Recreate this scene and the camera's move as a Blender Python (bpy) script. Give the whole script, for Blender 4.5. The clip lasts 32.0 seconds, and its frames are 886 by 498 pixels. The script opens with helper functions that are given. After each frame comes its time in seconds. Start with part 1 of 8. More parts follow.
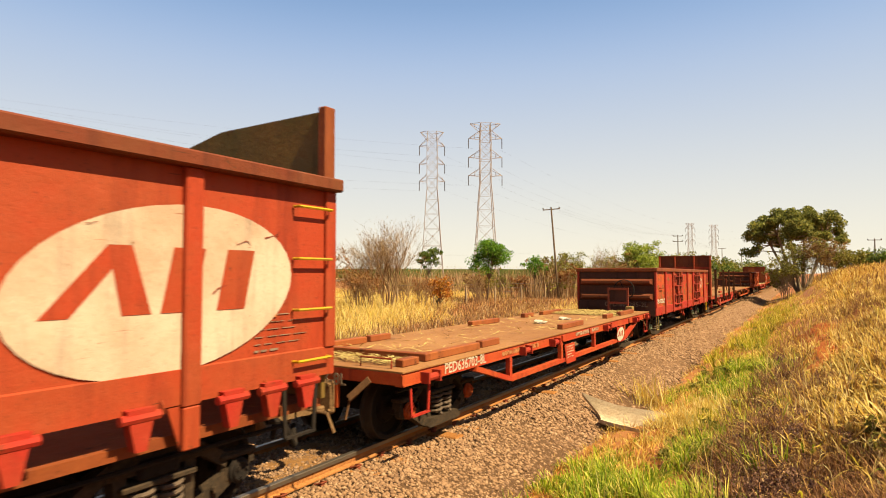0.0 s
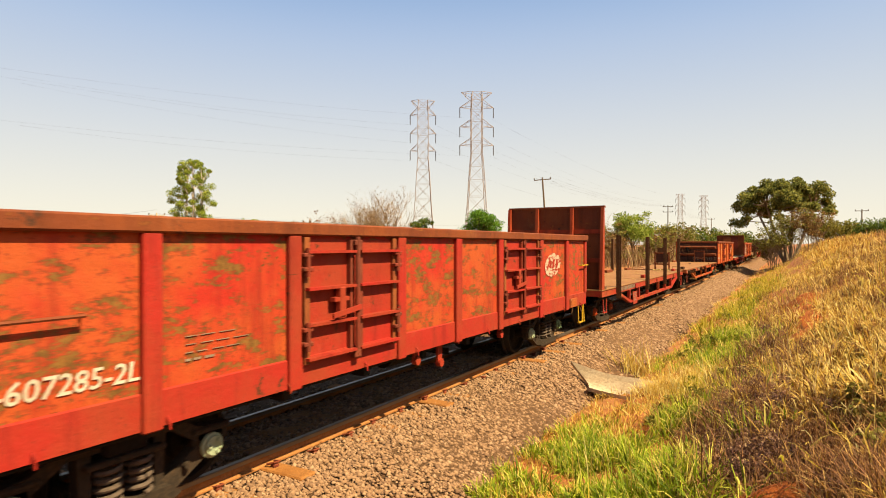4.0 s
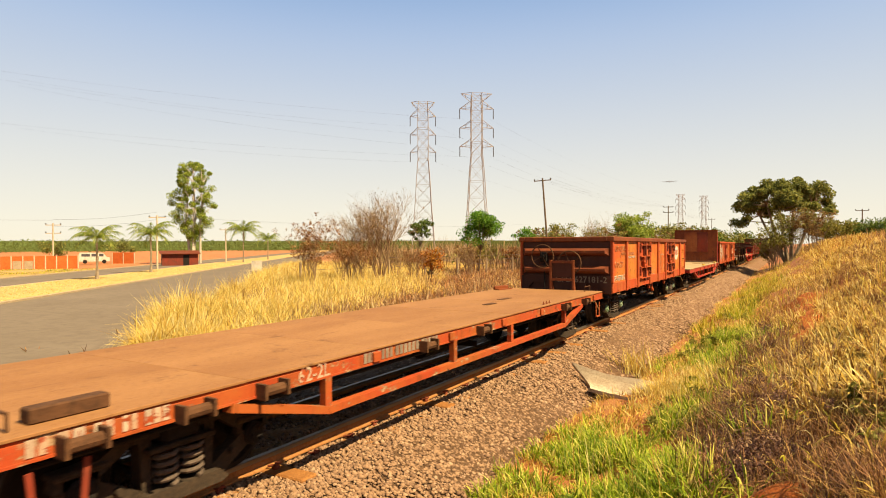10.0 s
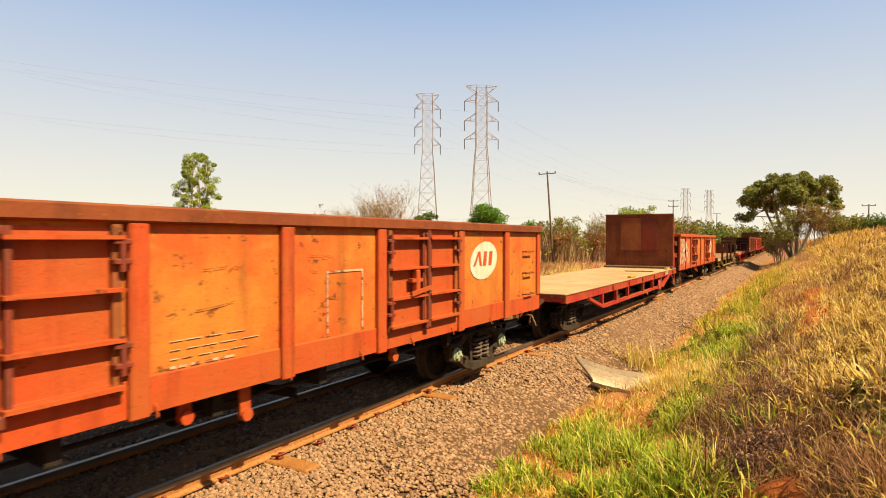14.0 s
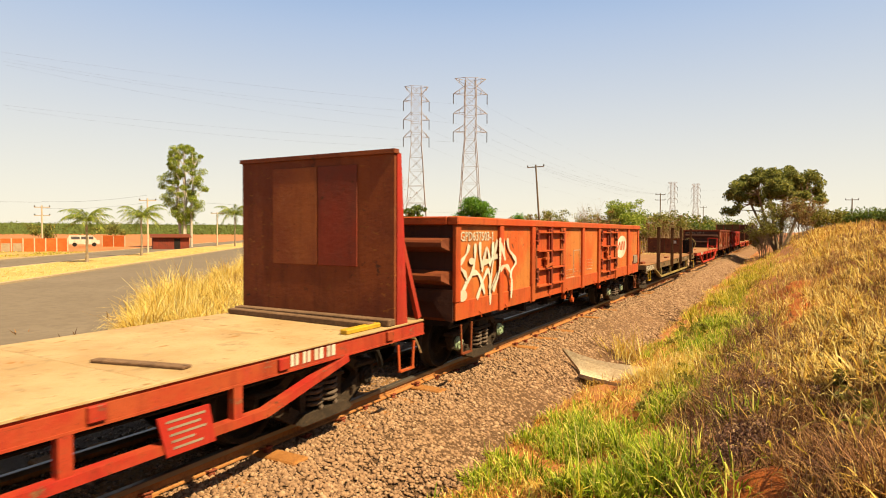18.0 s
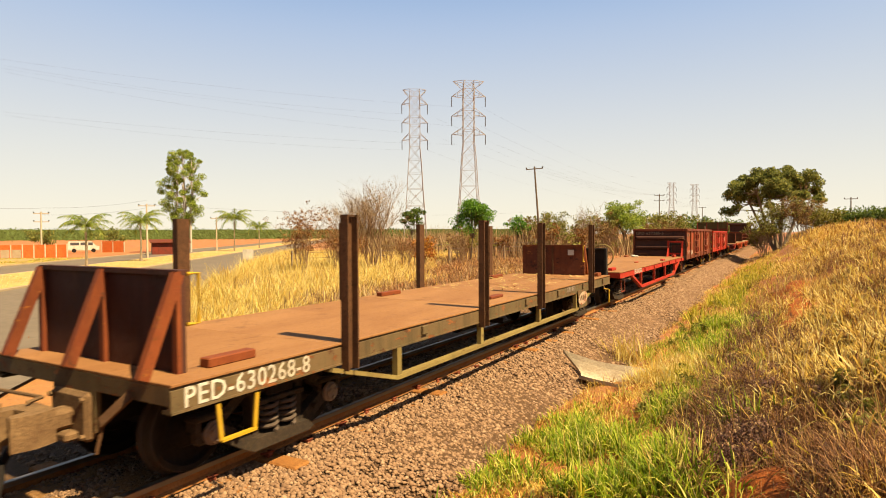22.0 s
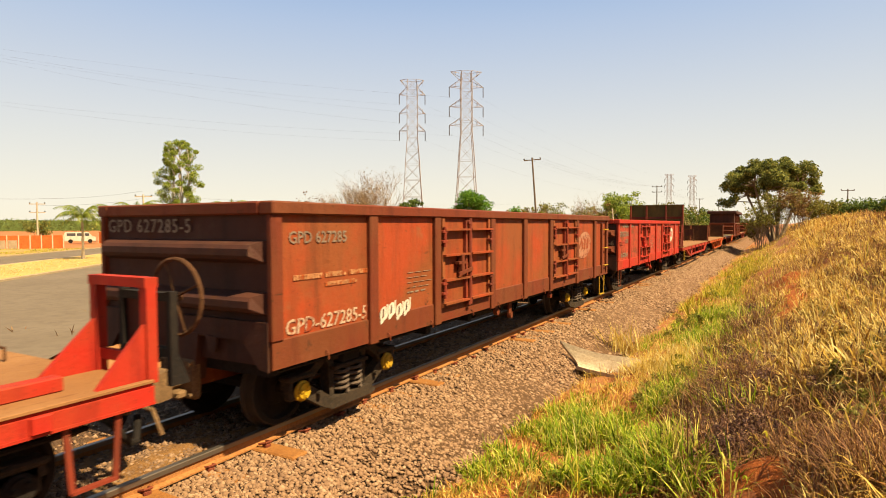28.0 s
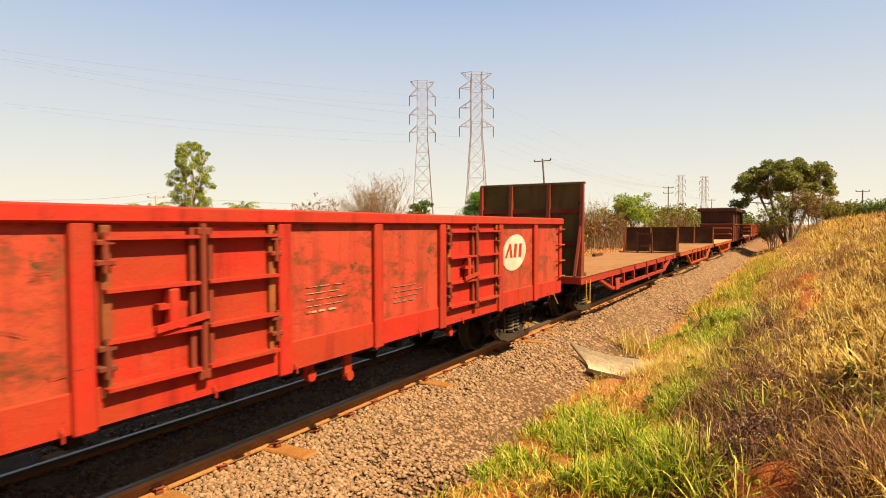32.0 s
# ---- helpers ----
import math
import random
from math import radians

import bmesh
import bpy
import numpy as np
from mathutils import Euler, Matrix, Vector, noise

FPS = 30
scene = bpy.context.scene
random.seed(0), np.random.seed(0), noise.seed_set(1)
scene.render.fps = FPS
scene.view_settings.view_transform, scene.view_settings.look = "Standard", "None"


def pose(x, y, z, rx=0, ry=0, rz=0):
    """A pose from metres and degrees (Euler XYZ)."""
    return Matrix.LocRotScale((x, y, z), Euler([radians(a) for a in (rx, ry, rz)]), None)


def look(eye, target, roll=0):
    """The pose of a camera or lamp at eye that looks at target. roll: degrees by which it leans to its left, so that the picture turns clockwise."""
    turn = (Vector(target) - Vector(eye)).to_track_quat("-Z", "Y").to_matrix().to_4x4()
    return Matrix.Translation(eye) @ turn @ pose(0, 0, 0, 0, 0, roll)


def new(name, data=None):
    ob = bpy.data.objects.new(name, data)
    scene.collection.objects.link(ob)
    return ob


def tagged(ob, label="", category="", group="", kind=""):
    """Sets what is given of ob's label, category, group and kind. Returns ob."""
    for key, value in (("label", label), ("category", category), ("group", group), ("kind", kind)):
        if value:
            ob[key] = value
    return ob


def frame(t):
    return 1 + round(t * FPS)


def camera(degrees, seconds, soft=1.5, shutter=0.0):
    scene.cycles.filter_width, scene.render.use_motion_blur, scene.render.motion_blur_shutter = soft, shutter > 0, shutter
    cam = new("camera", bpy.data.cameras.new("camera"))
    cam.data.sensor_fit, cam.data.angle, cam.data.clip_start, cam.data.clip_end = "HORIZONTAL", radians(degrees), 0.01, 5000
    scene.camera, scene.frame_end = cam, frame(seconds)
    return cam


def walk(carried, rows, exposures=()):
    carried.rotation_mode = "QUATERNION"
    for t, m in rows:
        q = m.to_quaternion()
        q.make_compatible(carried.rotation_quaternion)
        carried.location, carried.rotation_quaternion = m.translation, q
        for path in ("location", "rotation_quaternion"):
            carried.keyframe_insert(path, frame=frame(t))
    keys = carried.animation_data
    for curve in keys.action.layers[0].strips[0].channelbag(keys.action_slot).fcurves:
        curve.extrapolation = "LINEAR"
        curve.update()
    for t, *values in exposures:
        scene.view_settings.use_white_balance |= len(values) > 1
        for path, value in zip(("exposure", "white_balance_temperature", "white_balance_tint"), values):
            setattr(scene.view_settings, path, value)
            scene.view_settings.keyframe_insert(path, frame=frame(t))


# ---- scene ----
cam = camera(73.49, 32.0, soft=1.0, shutter=0.2)
EYE = (0.0, 0.0, 2.16)


def aim(yaw, pitch, roll):
    """Camera pose: degrees left of the track, degrees up, lean."""
    a, b = radians(yaw), radians(pitch)
    way = Vector((-math.sin(a) * math.cos(b), math.cos(a) * math.cos(b), math.sin(b)))
    return look(EYE, Vector(EYE) + way, roll)


walk(cam, [(t, aim(a, b, c)) for t, a, b, c in (
    (0.0, 31.06, 2.45, -0.03), (0.5, 30.93, 2.39, -0.18), (1.0, 30.79, 2.21, -0.15), (1.5, 30.40, 2.12, -0.24), (2.0, 30.19, 2.13, -0.31),
    (2.5, 30.08, 1.83, -0.28), (3.0, 29.95, 1.22, -0.20), (3.5, 30.06, 0.34, -0.11), (5.5, 30.32, -1.78, 0.15), (6.0, 30.32, -1.95, -0.07),
    (6.5, 30.41, -1.72, 0.10), (7.0, 30.52, -1.48, -0.10), (7.5, 30.51, -1.45, -0.05), (8.0, 30.48, -1.12, -0.04), (8.5, 30.37, -0.92, -0.13),
    (9.0, 30.21, -0.92, -0.10), (9.5, 30.19, -0.49, -0.35), (10.0, 30.23, -0.30, -0.22), (10.5, 30.51, -0.31, -0.23), (11.0, 30.50, -0.30, -0.28),
    (11.5, 30.51, -0.27, -0.10), (12.0, 30.55, -0.29, -0.01), (12.5, 30.67, -0.54, 0.03), (13.0, 30.79, -0.83, 0.00), (13.5, 30.77, -0.91, 0.19),
    (14.0, 30.61, -1.00, 0.14), (14.5, 30.42, -1.02, 0.05), (16.5, 29.88, -1.22, 0.09), (17.0, 29.78, -1.41, 0.05), (17.5, 29.68, -1.56, 0.04),
    (18.0, 29.50, -1.68, 0.26), (18.5, 29.36, -1.79, 0.38), (19.0, 29.25, -1.91, 0.31), (19.5, 29.57, -1.95, 0.14), (20.0, 29.60, -1.69, 0.06),
    (20.5, 29.56, -1.53, 0.06), (21.0, 29.53, -1.49, 0.09), (21.5, 29.50, -1.47, -0.03), (22.0, 29.46, -1.42, -0.26), (22.5, 29.41, -1.37, -0.13),
    (23.0, 29.36, -1.16, 0.01), (23.5, 29.33, -1.13, -0.07), (24.0, 29.38, -1.28, -0.15), (24.5, 29.35, -1.57, -0.03), (25.0, 29.36, -1.74, 0.03),
    (25.5, 29.28, -1.88, 0.02), (27.5, 29.01, -2.23, -0.28), (28.0, 29.22, -2.28, -0.19), (28.5, 29.22, -2.28, -0.28), (29.0, 29.31, -2.21, -0.26),
    (29.5, 29.34, -2.06, -0.14), (30.0, 29.39, -2.08, -0.03), (30.5, 29.75, -2.12, -0.17), (31.0, 30.04, -2.16, -0.26), (31.5, 30.17, -2.29, 0.18),
    (32.0, 30.19, -2.16, -0.18),

)], exposures=[(0, 1.43, 7500, 6), (32, 1.43, 7500, 6)])

# metres that the train has rolled towards the camera by each second
ROLLED = [(0, -81.42), (2, -72.35), (4, -63.49), (6, -54.78), (8, -46.15), (10, -37.58), (12, -29.00), (14, -20.40), (16, -11.76), (18, -3.04), (20, 5.73), (22, 14.57), (24, 23.46), (26, 32.37), (28, 41.27), (30, 50.11), (32, 58.93)]

# ---- light ----
SUN = Vector((0.85, -0.06, 1.12)).normalized()
world = bpy.data.worlds.new("World")
scene.world = world
world.use_nodes = True
wn, wl = world.node_tree.nodes, world.node_tree.links
sky = wn.new("ShaderNodeTexSky")
sky.sky_type, sky.sun_disc = "NISHITA", False
sky.sun_elevation = math.asin(SUN.z)
sky.sun_rotation = math.atan2(SUN.x, SUN.y)
sky.altitude, sky.air_density, sky.dust_density, sky.ozone_density = 200, 1.0, 1.2, 1.6
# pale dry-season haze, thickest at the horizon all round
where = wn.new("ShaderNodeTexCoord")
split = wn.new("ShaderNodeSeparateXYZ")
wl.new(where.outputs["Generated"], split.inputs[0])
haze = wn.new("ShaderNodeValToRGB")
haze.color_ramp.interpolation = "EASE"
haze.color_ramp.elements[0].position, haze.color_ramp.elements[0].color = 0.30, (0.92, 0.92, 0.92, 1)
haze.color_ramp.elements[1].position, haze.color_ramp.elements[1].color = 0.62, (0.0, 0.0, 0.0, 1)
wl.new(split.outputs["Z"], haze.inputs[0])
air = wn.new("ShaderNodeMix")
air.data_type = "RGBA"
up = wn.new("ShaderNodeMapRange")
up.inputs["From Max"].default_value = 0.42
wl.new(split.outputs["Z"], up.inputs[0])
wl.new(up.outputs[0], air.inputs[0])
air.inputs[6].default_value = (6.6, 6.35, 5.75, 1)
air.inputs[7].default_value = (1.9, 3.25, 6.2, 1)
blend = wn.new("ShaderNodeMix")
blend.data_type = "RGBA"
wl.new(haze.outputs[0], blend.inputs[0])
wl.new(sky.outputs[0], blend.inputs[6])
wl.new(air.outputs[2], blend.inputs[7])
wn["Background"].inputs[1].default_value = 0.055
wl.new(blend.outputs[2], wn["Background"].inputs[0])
sun = new("sun", bpy.data.lights.new("sun", "SUN"))
sun.data.energy, sun.data.angle, sun.data.color = 5.0, radians(0.55), (1.0, 0.87, 0.63)
sun.matrix_world = look(SUN * 50, (0, 0, 0))

# ---- materials ----
# every listed colour is scaled by this, with the exposure, to deepen shade
COLOUR_SHARE = 0.60


class Nodes:
    """A small builder for node materials."""

    def __init__(self, name, rough=0.7, metal=0.0):
        self.m = bpy.data.materials.new(name)
        self.m.use_nodes = True
        self.t = self.m.node_tree
        self.b = self.t.nodes["Principled BSDF"]
        self.b.inputs["Roughness"].default_value = rough
        self.b.inputs["Metallic"].default_value = metal
        self.v = None

    def add(self, kind, **sets):
        n = self.t.nodes.new(kind)
        for k, v in sets.items():
            n.inputs[k.replace("_", " ")].default_value = v
        return n

    def link(self, a, b):
        self.t.links.new(a, b)

    def coords(self, shift=True):
        """Object coordinates, shifted at random for each object."""
        if self.v is None:
            c = self.add("ShaderNodeTexCoord").outputs["Object"]
            if shift:
                info = self.add("ShaderNodeObjectInfo")
                mul = self.add("ShaderNodeVectorMath")
                mul.operation = "MULTIPLY_ADD"
                mul.inputs[1].default_value = (37.0, 53.0, 71.0)
                self.link(info.outputs["Random"], mul.inputs[0])
                self.link(c, mul.inputs[2])
                c = mul.outputs[0]
            self.v = c
        return self.v

    def noise(self, scale, detail=4, rough=0.6, stretch=None):
        c = self.coords()
        if stretch:
            mp = self.add("ShaderNodeMapping", Scale=stretch)
            self.link(c, mp.inputs[0])
            c = mp.outputs[0]
        n = self.add("ShaderNodeTexNoise", Scale=scale, Detail=detail, Roughness=rough)
        self.link(c, n.inputs["Vector"])
        return n.outputs["Fac"]

    def step(self, fac, a, b):
        """0 below a, 1 above b."""
        r = self.add("ShaderNodeMapRange", From_Min=a, From_Max=b)
        self.link(fac, r.inputs[0])
        return r.outputs[0]

    def mix(self, fac, a, b):
        n = self.t.nodes.new("ShaderNodeMix")
        n.data_type = "RGBA"
        for i, v in ((0, fac), (6, a), (7, b)):
            if isinstance(v, (int, float)):
                n.inputs[i].default_value = v
            elif isinstance(v, tuple):
                n.inputs[i].default_value = (*(COLOUR_SHARE * k for k in v), 1)
            else:
                self.link(v, n.inputs[i])
        return n.outputs[2]

    def ramp(self, fac, *stops):
        n = self.t.nodes.new("ShaderNodeValToRGB")
        while len(n.color_ramp.elements) < len(stops):
            n.color_ramp.elements.new(0.5)
        for e, (p, c) in zip(n.color_ramp.elements, stops):
            e.position, e.color = p, (*(COLOUR_SHARE * k for k in c), 1)
        self.link(fac, n.inputs[0])
        return n.outputs[0]

    def done(self, color, bump=None, strength=0.3, distance=0.01):
        if isinstance(color, tuple):
            self.b.inputs["Base Color"].default_value = (*(COLOUR_SHARE * k for k in color), 1)
        else:
            self.link(color, self.b.inputs["Base Color"])
        if bump is not None:
            n = self.add("ShaderNodeBump", Strength=strength, Distance=distance)
            self.link(bump, n.inputs["Height"])
            self.link(n.outputs[0], self.b.inputs["Normal"])
        return self.m


def paint(name, base, worn, rust=(0.10, 0.032, 0.010), wear=0.5, grime=0.5, flakes=None):
    """Old wagon paint: faded patches, scratches, rust spots, runs of dirt, and peeled flakes."""
    n = Nodes(name, 0.72)
    n.b.inputs["Specular IOR Level"].default_value = 0.22
    big, mid, fine = n.noise(0.9, 5, 0.65), n.noise(4.2, 8, 0.75), n.noise(38, 4, 0.7)
    runs, spots = n.noise(2.0, 5, 0.66, (2.4, 2.4, 0.26)), n.noise(1.9, 7, 0.75)
    chalk = tuple(0.86 * v + 0.055 * k for v, k in zip(base, (1.0, 0.62, 0.30)))
    c = n.mix(n.step(big, 0.40, 0.60), base, worn)
    c = n.mix(n.step(spots, 0.58, 0.72), c, chalk)
    c = n.mix(n.step(runs, 0.60 - 0.14 * grime, 0.80), c, tuple(v * 0.46 for v in base))
    if flakes:
        bare, edge, grain, soft = (*flakes, 7.0, 0.02)[:4] if len(flakes) == 2 else (*flakes, 0.02)[:4]
        peel = n.noise(grain, 9, 0.72, (1.0, 0.8, 1.9))
        c = n.mix(n.step(peel, edge - 0.006 - 0.5 * soft, edge + soft * 0.6), c, tuple(0.62 * v for v in base))
        c = n.mix(n.step(peel, edge + 0.010 - 0.5 * soft, edge + 0.01 + soft), c, n.mix(n.step(n.noise(9, 5, 0.7), 0.4, 0.6), bare, tuple(0.55 * v for v in bare)))
    c = n.mix(n.step(mid, 0.70 - 0.18 * wear, 0.73 - 0.15 * wear), c, rust)
    scratch = n.noise(9.0, 4, 0.6, (1.0, 0.30, 5.0))
    c = n.mix(n.step(scratch, 0.71 - 0.06 * wear, 0.76), c, tuple(v * 0.8 for v in rust))
    c = n.mix(n.step(fine, 0.60, 0.78), c, tuple(v * 0.6 for v in rust))
    r = n.add("ShaderNodeMapRange", To_Min=0.55, To_Max=0.92)
    n.link(mid, r.inputs[0])
    n.link(r.outputs[0], n.b.inputs["Roughness"])
    dents = n.add("ShaderNodeMath")
    dents.operation = "MULTIPLY_ADD"
    dents.inputs[1].default_value = 3.0
    n.link(n.noise(1.6, 2, 0.5), dents.inputs[0])
    n.link(n.noise(14, 6, 0.7), dents.inputs[2])
    return n.done(c, dents.outputs[0], 0.38, 0.018)


def rough_stuff(name, dark, light, scale, rough=0.9, third=None, bump=0.5, distance=0.02):
    n = Nodes(name, rough)
    n.b.inputs["Specular IOR Level"].default_value = 0.18
    a, b = n.noise(scale, 6, 0.65), n.noise(scale * 9, 5, 0.7)
    c = n.mix(n.step(a, 0.3, 0.7), dark, light)
    c = n.mix(n.step(b, 0.45, 0.8), c, third or tuple(v * 0.55 for v in dark))
    return n.done(c, b, bump, distance)


RED = paint("paint_red", (0.43, 0.022, 0.012), (0.36, 0.042, 0.015), wear=0.40)
RED_SUN = paint("paint_sunned_red", (0.47, 0.040, 0.013), (0.50, 0.080, 0.018), wear=0.45)
BRIGHT = paint("paint_bright_red", (0.52, 0.023, 0.010), (0.43, 0.040, 0.013), wear=0.30)
ORANGE = paint("paint_orange", (0.52, 0.068, 0.013), (0.45, 0.090, 0.018), wear=0.35)
ORANGE_FADED = paint("paint_orange_faded", (0.54, 0.170, 0.036), (0.58, 0.095, 0.017), wear=0.5, grime=0.8)
TERRA = paint("paint_terracotta", (0.42, 0.047, 0.013), (0.36, 0.060, 0.017), wear=0.4, grime=0.7)
OCHRE = paint("paint_ochre", (0.44, 0.105, 0.020), (0.46, 0.058, 0.014), wear=0.5, flakes=((0.60, 0.40, 0.22), 0.60, 3.0, 0.05))
FLAKED = paint("paint_flaked", (0.60, 0.195, 0.028), (0.60, 0.100, 0.017), wear=0.55, grime=0.6, flakes=((0.24, 0.075, 0.014), 0.61, 4.0))
PEELED = paint("paint_peeled", (0.50, 0.026, 0.012), (0.50, 0.085, 0.018), (0.12, 0.055, 0.010), wear=0.3, grime=0.5, flakes=((0.27, 0.120, 0.024), 0.53, 4.4, 0.045))
SCRAPED = paint("paint_scraped", (0.54, 0.055, 0.026), (0.46, 0.065, 0.024), (0.10, 0.048, 0.012), wear=0.6, grime=0.9, flakes=((0.24, 0.075, 0.022), 0.555, 3.2, 0.09))
BROWN = paint("paint_brown", (0.19, 0.033, 0.010), (0.18, 0.046, 0.013), wear=0.5)
BROWN_SIDE = paint("paint_brown_side", (0.28, 0.070, 0.018), (0.40, 0.056, 0.013), wear=0.35, grime=0.9, flakes=((0.19, 0.075, 0.020), 0.66))
RED_WORN = paint("paint_red_worn", (0.41, 0.020, 0.011), (0.40, 0.065, 0.018), wear=0.5, grime=0.6, flakes=((0.34, 0.17, 0.075), 0.60, 4.0, 0.05))
# brown with the shade of wagon ends put in; also used for dark fittings
BROWN_DARKENED = paint("paint_brown_darkened", (0.075, 0.026, 0.015), (0.10, 0.030, 0.015), wear=0.6, grime=0.9)
OXIDE = paint("paint_oxide", (0.27, 0.036, 0.014), (0.18, 0.038, 0.018), wear=0.5)
OLIVE = paint("paint_olive", (0.13, 0.092, 0.020), (0.20, 0.11, 0.025), wear=0.4)
OLIVE_PALE = paint("paint_olive_pale", (0.34, 0.24, 0.075), (0.26, 0.17, 0.055), wear=0.4)
GREYGREEN = paint("paint_greygreen", (0.155, 0.105, 0.045), (0.20, 0.115, 0.050), wear=0.6, grime=0.8, flakes=((0.36, 0.12, 0.035), 0.575, 5.0))
YELLOW = paint("paint_yellow", (0.64, 0.36, 0.014), (0.50, 0.28, 0.03), wear=0.12)
WHITE = paint("paint_white", (0.74, 0.66, 0.52), (0.62, 0.50, 0.36), wear=0.25)
WORN_WHITE = paint("paint_worn_white", (0.62, 0.46, 0.32), (0.54, 0.32, 0.19), (0.36, 0.06, 0.02), wear=0.7, flakes=((0.42, 0.07, 0.02), 0.56))
DULLWHITE = paint("paint_dull_white", (0.34, 0.25, 0.17), (0.24, 0.15, 0.10), wear=0.6)
EMBLEM_OLD = paint("paint_old_emblem", (0.66, 0.52, 0.38), (0.56, 0.36, 0.24), (0.40, 0.10, 0.04), wear=0.3, grime=0.35, flakes=((0.48, 0.16, 0.07), 0.66))
WORN_EMBLEM = paint("paint_worn_emblem", (0.66, 0.50, 0.36), (0.58, 0.38, 0.26), (0.34, 0.06, 0.02), wear=0.5, flakes=((0.50, 0.045, 0.014), 0.51))
FADED_EMBLEM = paint("paint_faded_emblem", (0.50, 0.24, 0.14), (0.42, 0.15, 0.075), (0.33, 0.05, 0.018), wear=0.2, grime=0.3, flakes=((0.36, 0.07, 0.022), 0.53))
CAP = paint("paint_cap", (0.50, 0.55, 0.36), (0.20, 0.30, 0.16), wear=0.5)
LITTER = rough_stuff("dry_litter", (0.54, 0.36, 0.11), (0.76, 0.58, 0.23), 6)
# grimy steel, its colour taken near black for the shade beneath the wagons
DARK = rough_stuff("darkened_steel", (0.014, 0.010, 0.008), (0.032, 0.021, 0.014), 3)
LEDGE = paint("rusty_ledge", (0.36, 0.100, 0.026), (0.26, 0.060, 0.018), wear=0.6, grime=0.7)
FAINT = paint("paint_faint", (0.64, 0.30, 0.13), (0.56, 0.20, 0.07), (0.46, 0.09, 0.02), wear=0.6, flakes=((0.50, 0.10, 0.02), 0.50))
RUST_DARK = paint("dark_rusted_plate", (0.20, 0.050, 0.013), (0.12, 0.032, 0.012), (0.05, 0.018, 0.009), wear=0.7, grime=0.9, flakes=((0.36, 0.115, 0.026), 0.585, 2.4))
RUST = paint("rusted_plate", (0.27, 0.062, 0.014), (0.20, 0.042, 0.012), (0.09, 0.030, 0.012), wear=0.5, grime=0.8, flakes=((0.36, 0.105, 0.020), 0.60))


def dusty_deck(name, base, pale, dark):
    """Worn steel decking under dust: long drifts, rubbed patches, stains and scratches along the wagon."""
    n = Nodes(name, 0.85)
    n.b.inputs["Specular IOR Level"].default_value = 0.2
    drift_, stain, grain = n.noise(0.7, 5, 0.65, (1.6, 0.5, 1)), n.noise(2.6, 7, 0.75), n.noise(30, 5, 0.7)
    c = n.mix(n.step(drift_, 0.38, 0.62), base, pale)
    c = n.mix(n.step(stain, 0.58, 0.68), c, tuple(0.62 * v for v in base))
    c = n.mix(n.step(n.noise(5.0, 6, 0.7, (3.0, 0.35, 1)), 0.62, 0.70), c, dark)
    c = n.mix(n.step(grain, 0.52, 0.80), c, dark)
    return n.done(c, grain, 0.35, 0.012)


DECK = dusty_deck("dusty_deck", (0.31, 0.132, 0.046), (0.39, 0.180, 0.067), (0.20, 0.078, 0.027))
DECK_PALE = paint("sandy_deck", (0.44, 0.270, 0.120), (0.52, 0.355, 0.175), (0.40, 0.165, 0.040), wear=0.42, grime=0.2, flakes=((0.46, 0.22, 0.06), 0.62))
STAKE = rough_stuff("brown_stake", (0.090, 0.038, 0.016), (0.16, 0.066, 0.026), 2.2)
RAIL = rough_stuff("rail_steel", (0.40, 0.150, 0.044), (0.54, 0.225, 0.070), 4)
HEAD = Nodes("rail_head", 0.40, 0.85).done((0.34, 0.27, 0.21))
LEVER = rough_stuff("rusty_lever", (0.13, 0.058, 0.025), (0.22, 0.105, 0.045), 5)
CASTING = rough_stuff("dusty_casting", (0.17, 0.088, 0.040), (0.32, 0.185, 0.085), 5, third=(0.09, 0.045, 0.02))
WOOD = rough_stuff("old_sleeper", (0.16, 0.085, 0.045), (0.27, 0.15, 0.08), 2.5, third=(0.08, 0.04, 0.02))
PLATE = rough_stuff("sleeper_end", (0.34, 0.125, 0.030), (0.46, 0.190, 0.052), 5, third=(0.20, 0.080, 0.025))
CONCRETE_PALE = rough_stuff("pale_concrete", (0.60, 0.44, 0.27), (0.76, 0.60, 0.40), 2.5, third=(0.42, 0.28, 0.16))
CONCRETE = rough_stuff("concrete", (0.42, 0.29, 0.165), (0.54, 0.40, 0.245), 2)

# ---- tools ----
TRACK = -5.045
MESHES = {}


def box(bm, x0, x1, y0, y1, z0, z1, bevel=0.0):
    vs = [bm.verts.new((x, y, z)) for x in (x0, x1) for y in (y0, y1) for z in (z0, z1)]
    fs = [bm.faces.new([vs[i] for i in q]) for q in
          ((0, 1, 3, 2), (4, 6, 7, 5), (0, 4, 5, 1), (2, 3, 7, 6), (0, 2, 6, 4), (1, 5, 7, 3))]
    if bevel:
        bmesh.ops.bevel(bm, geom=list({e for f in fs for e in f.edges}), offset=bevel, segments=1, affect="EDGES")


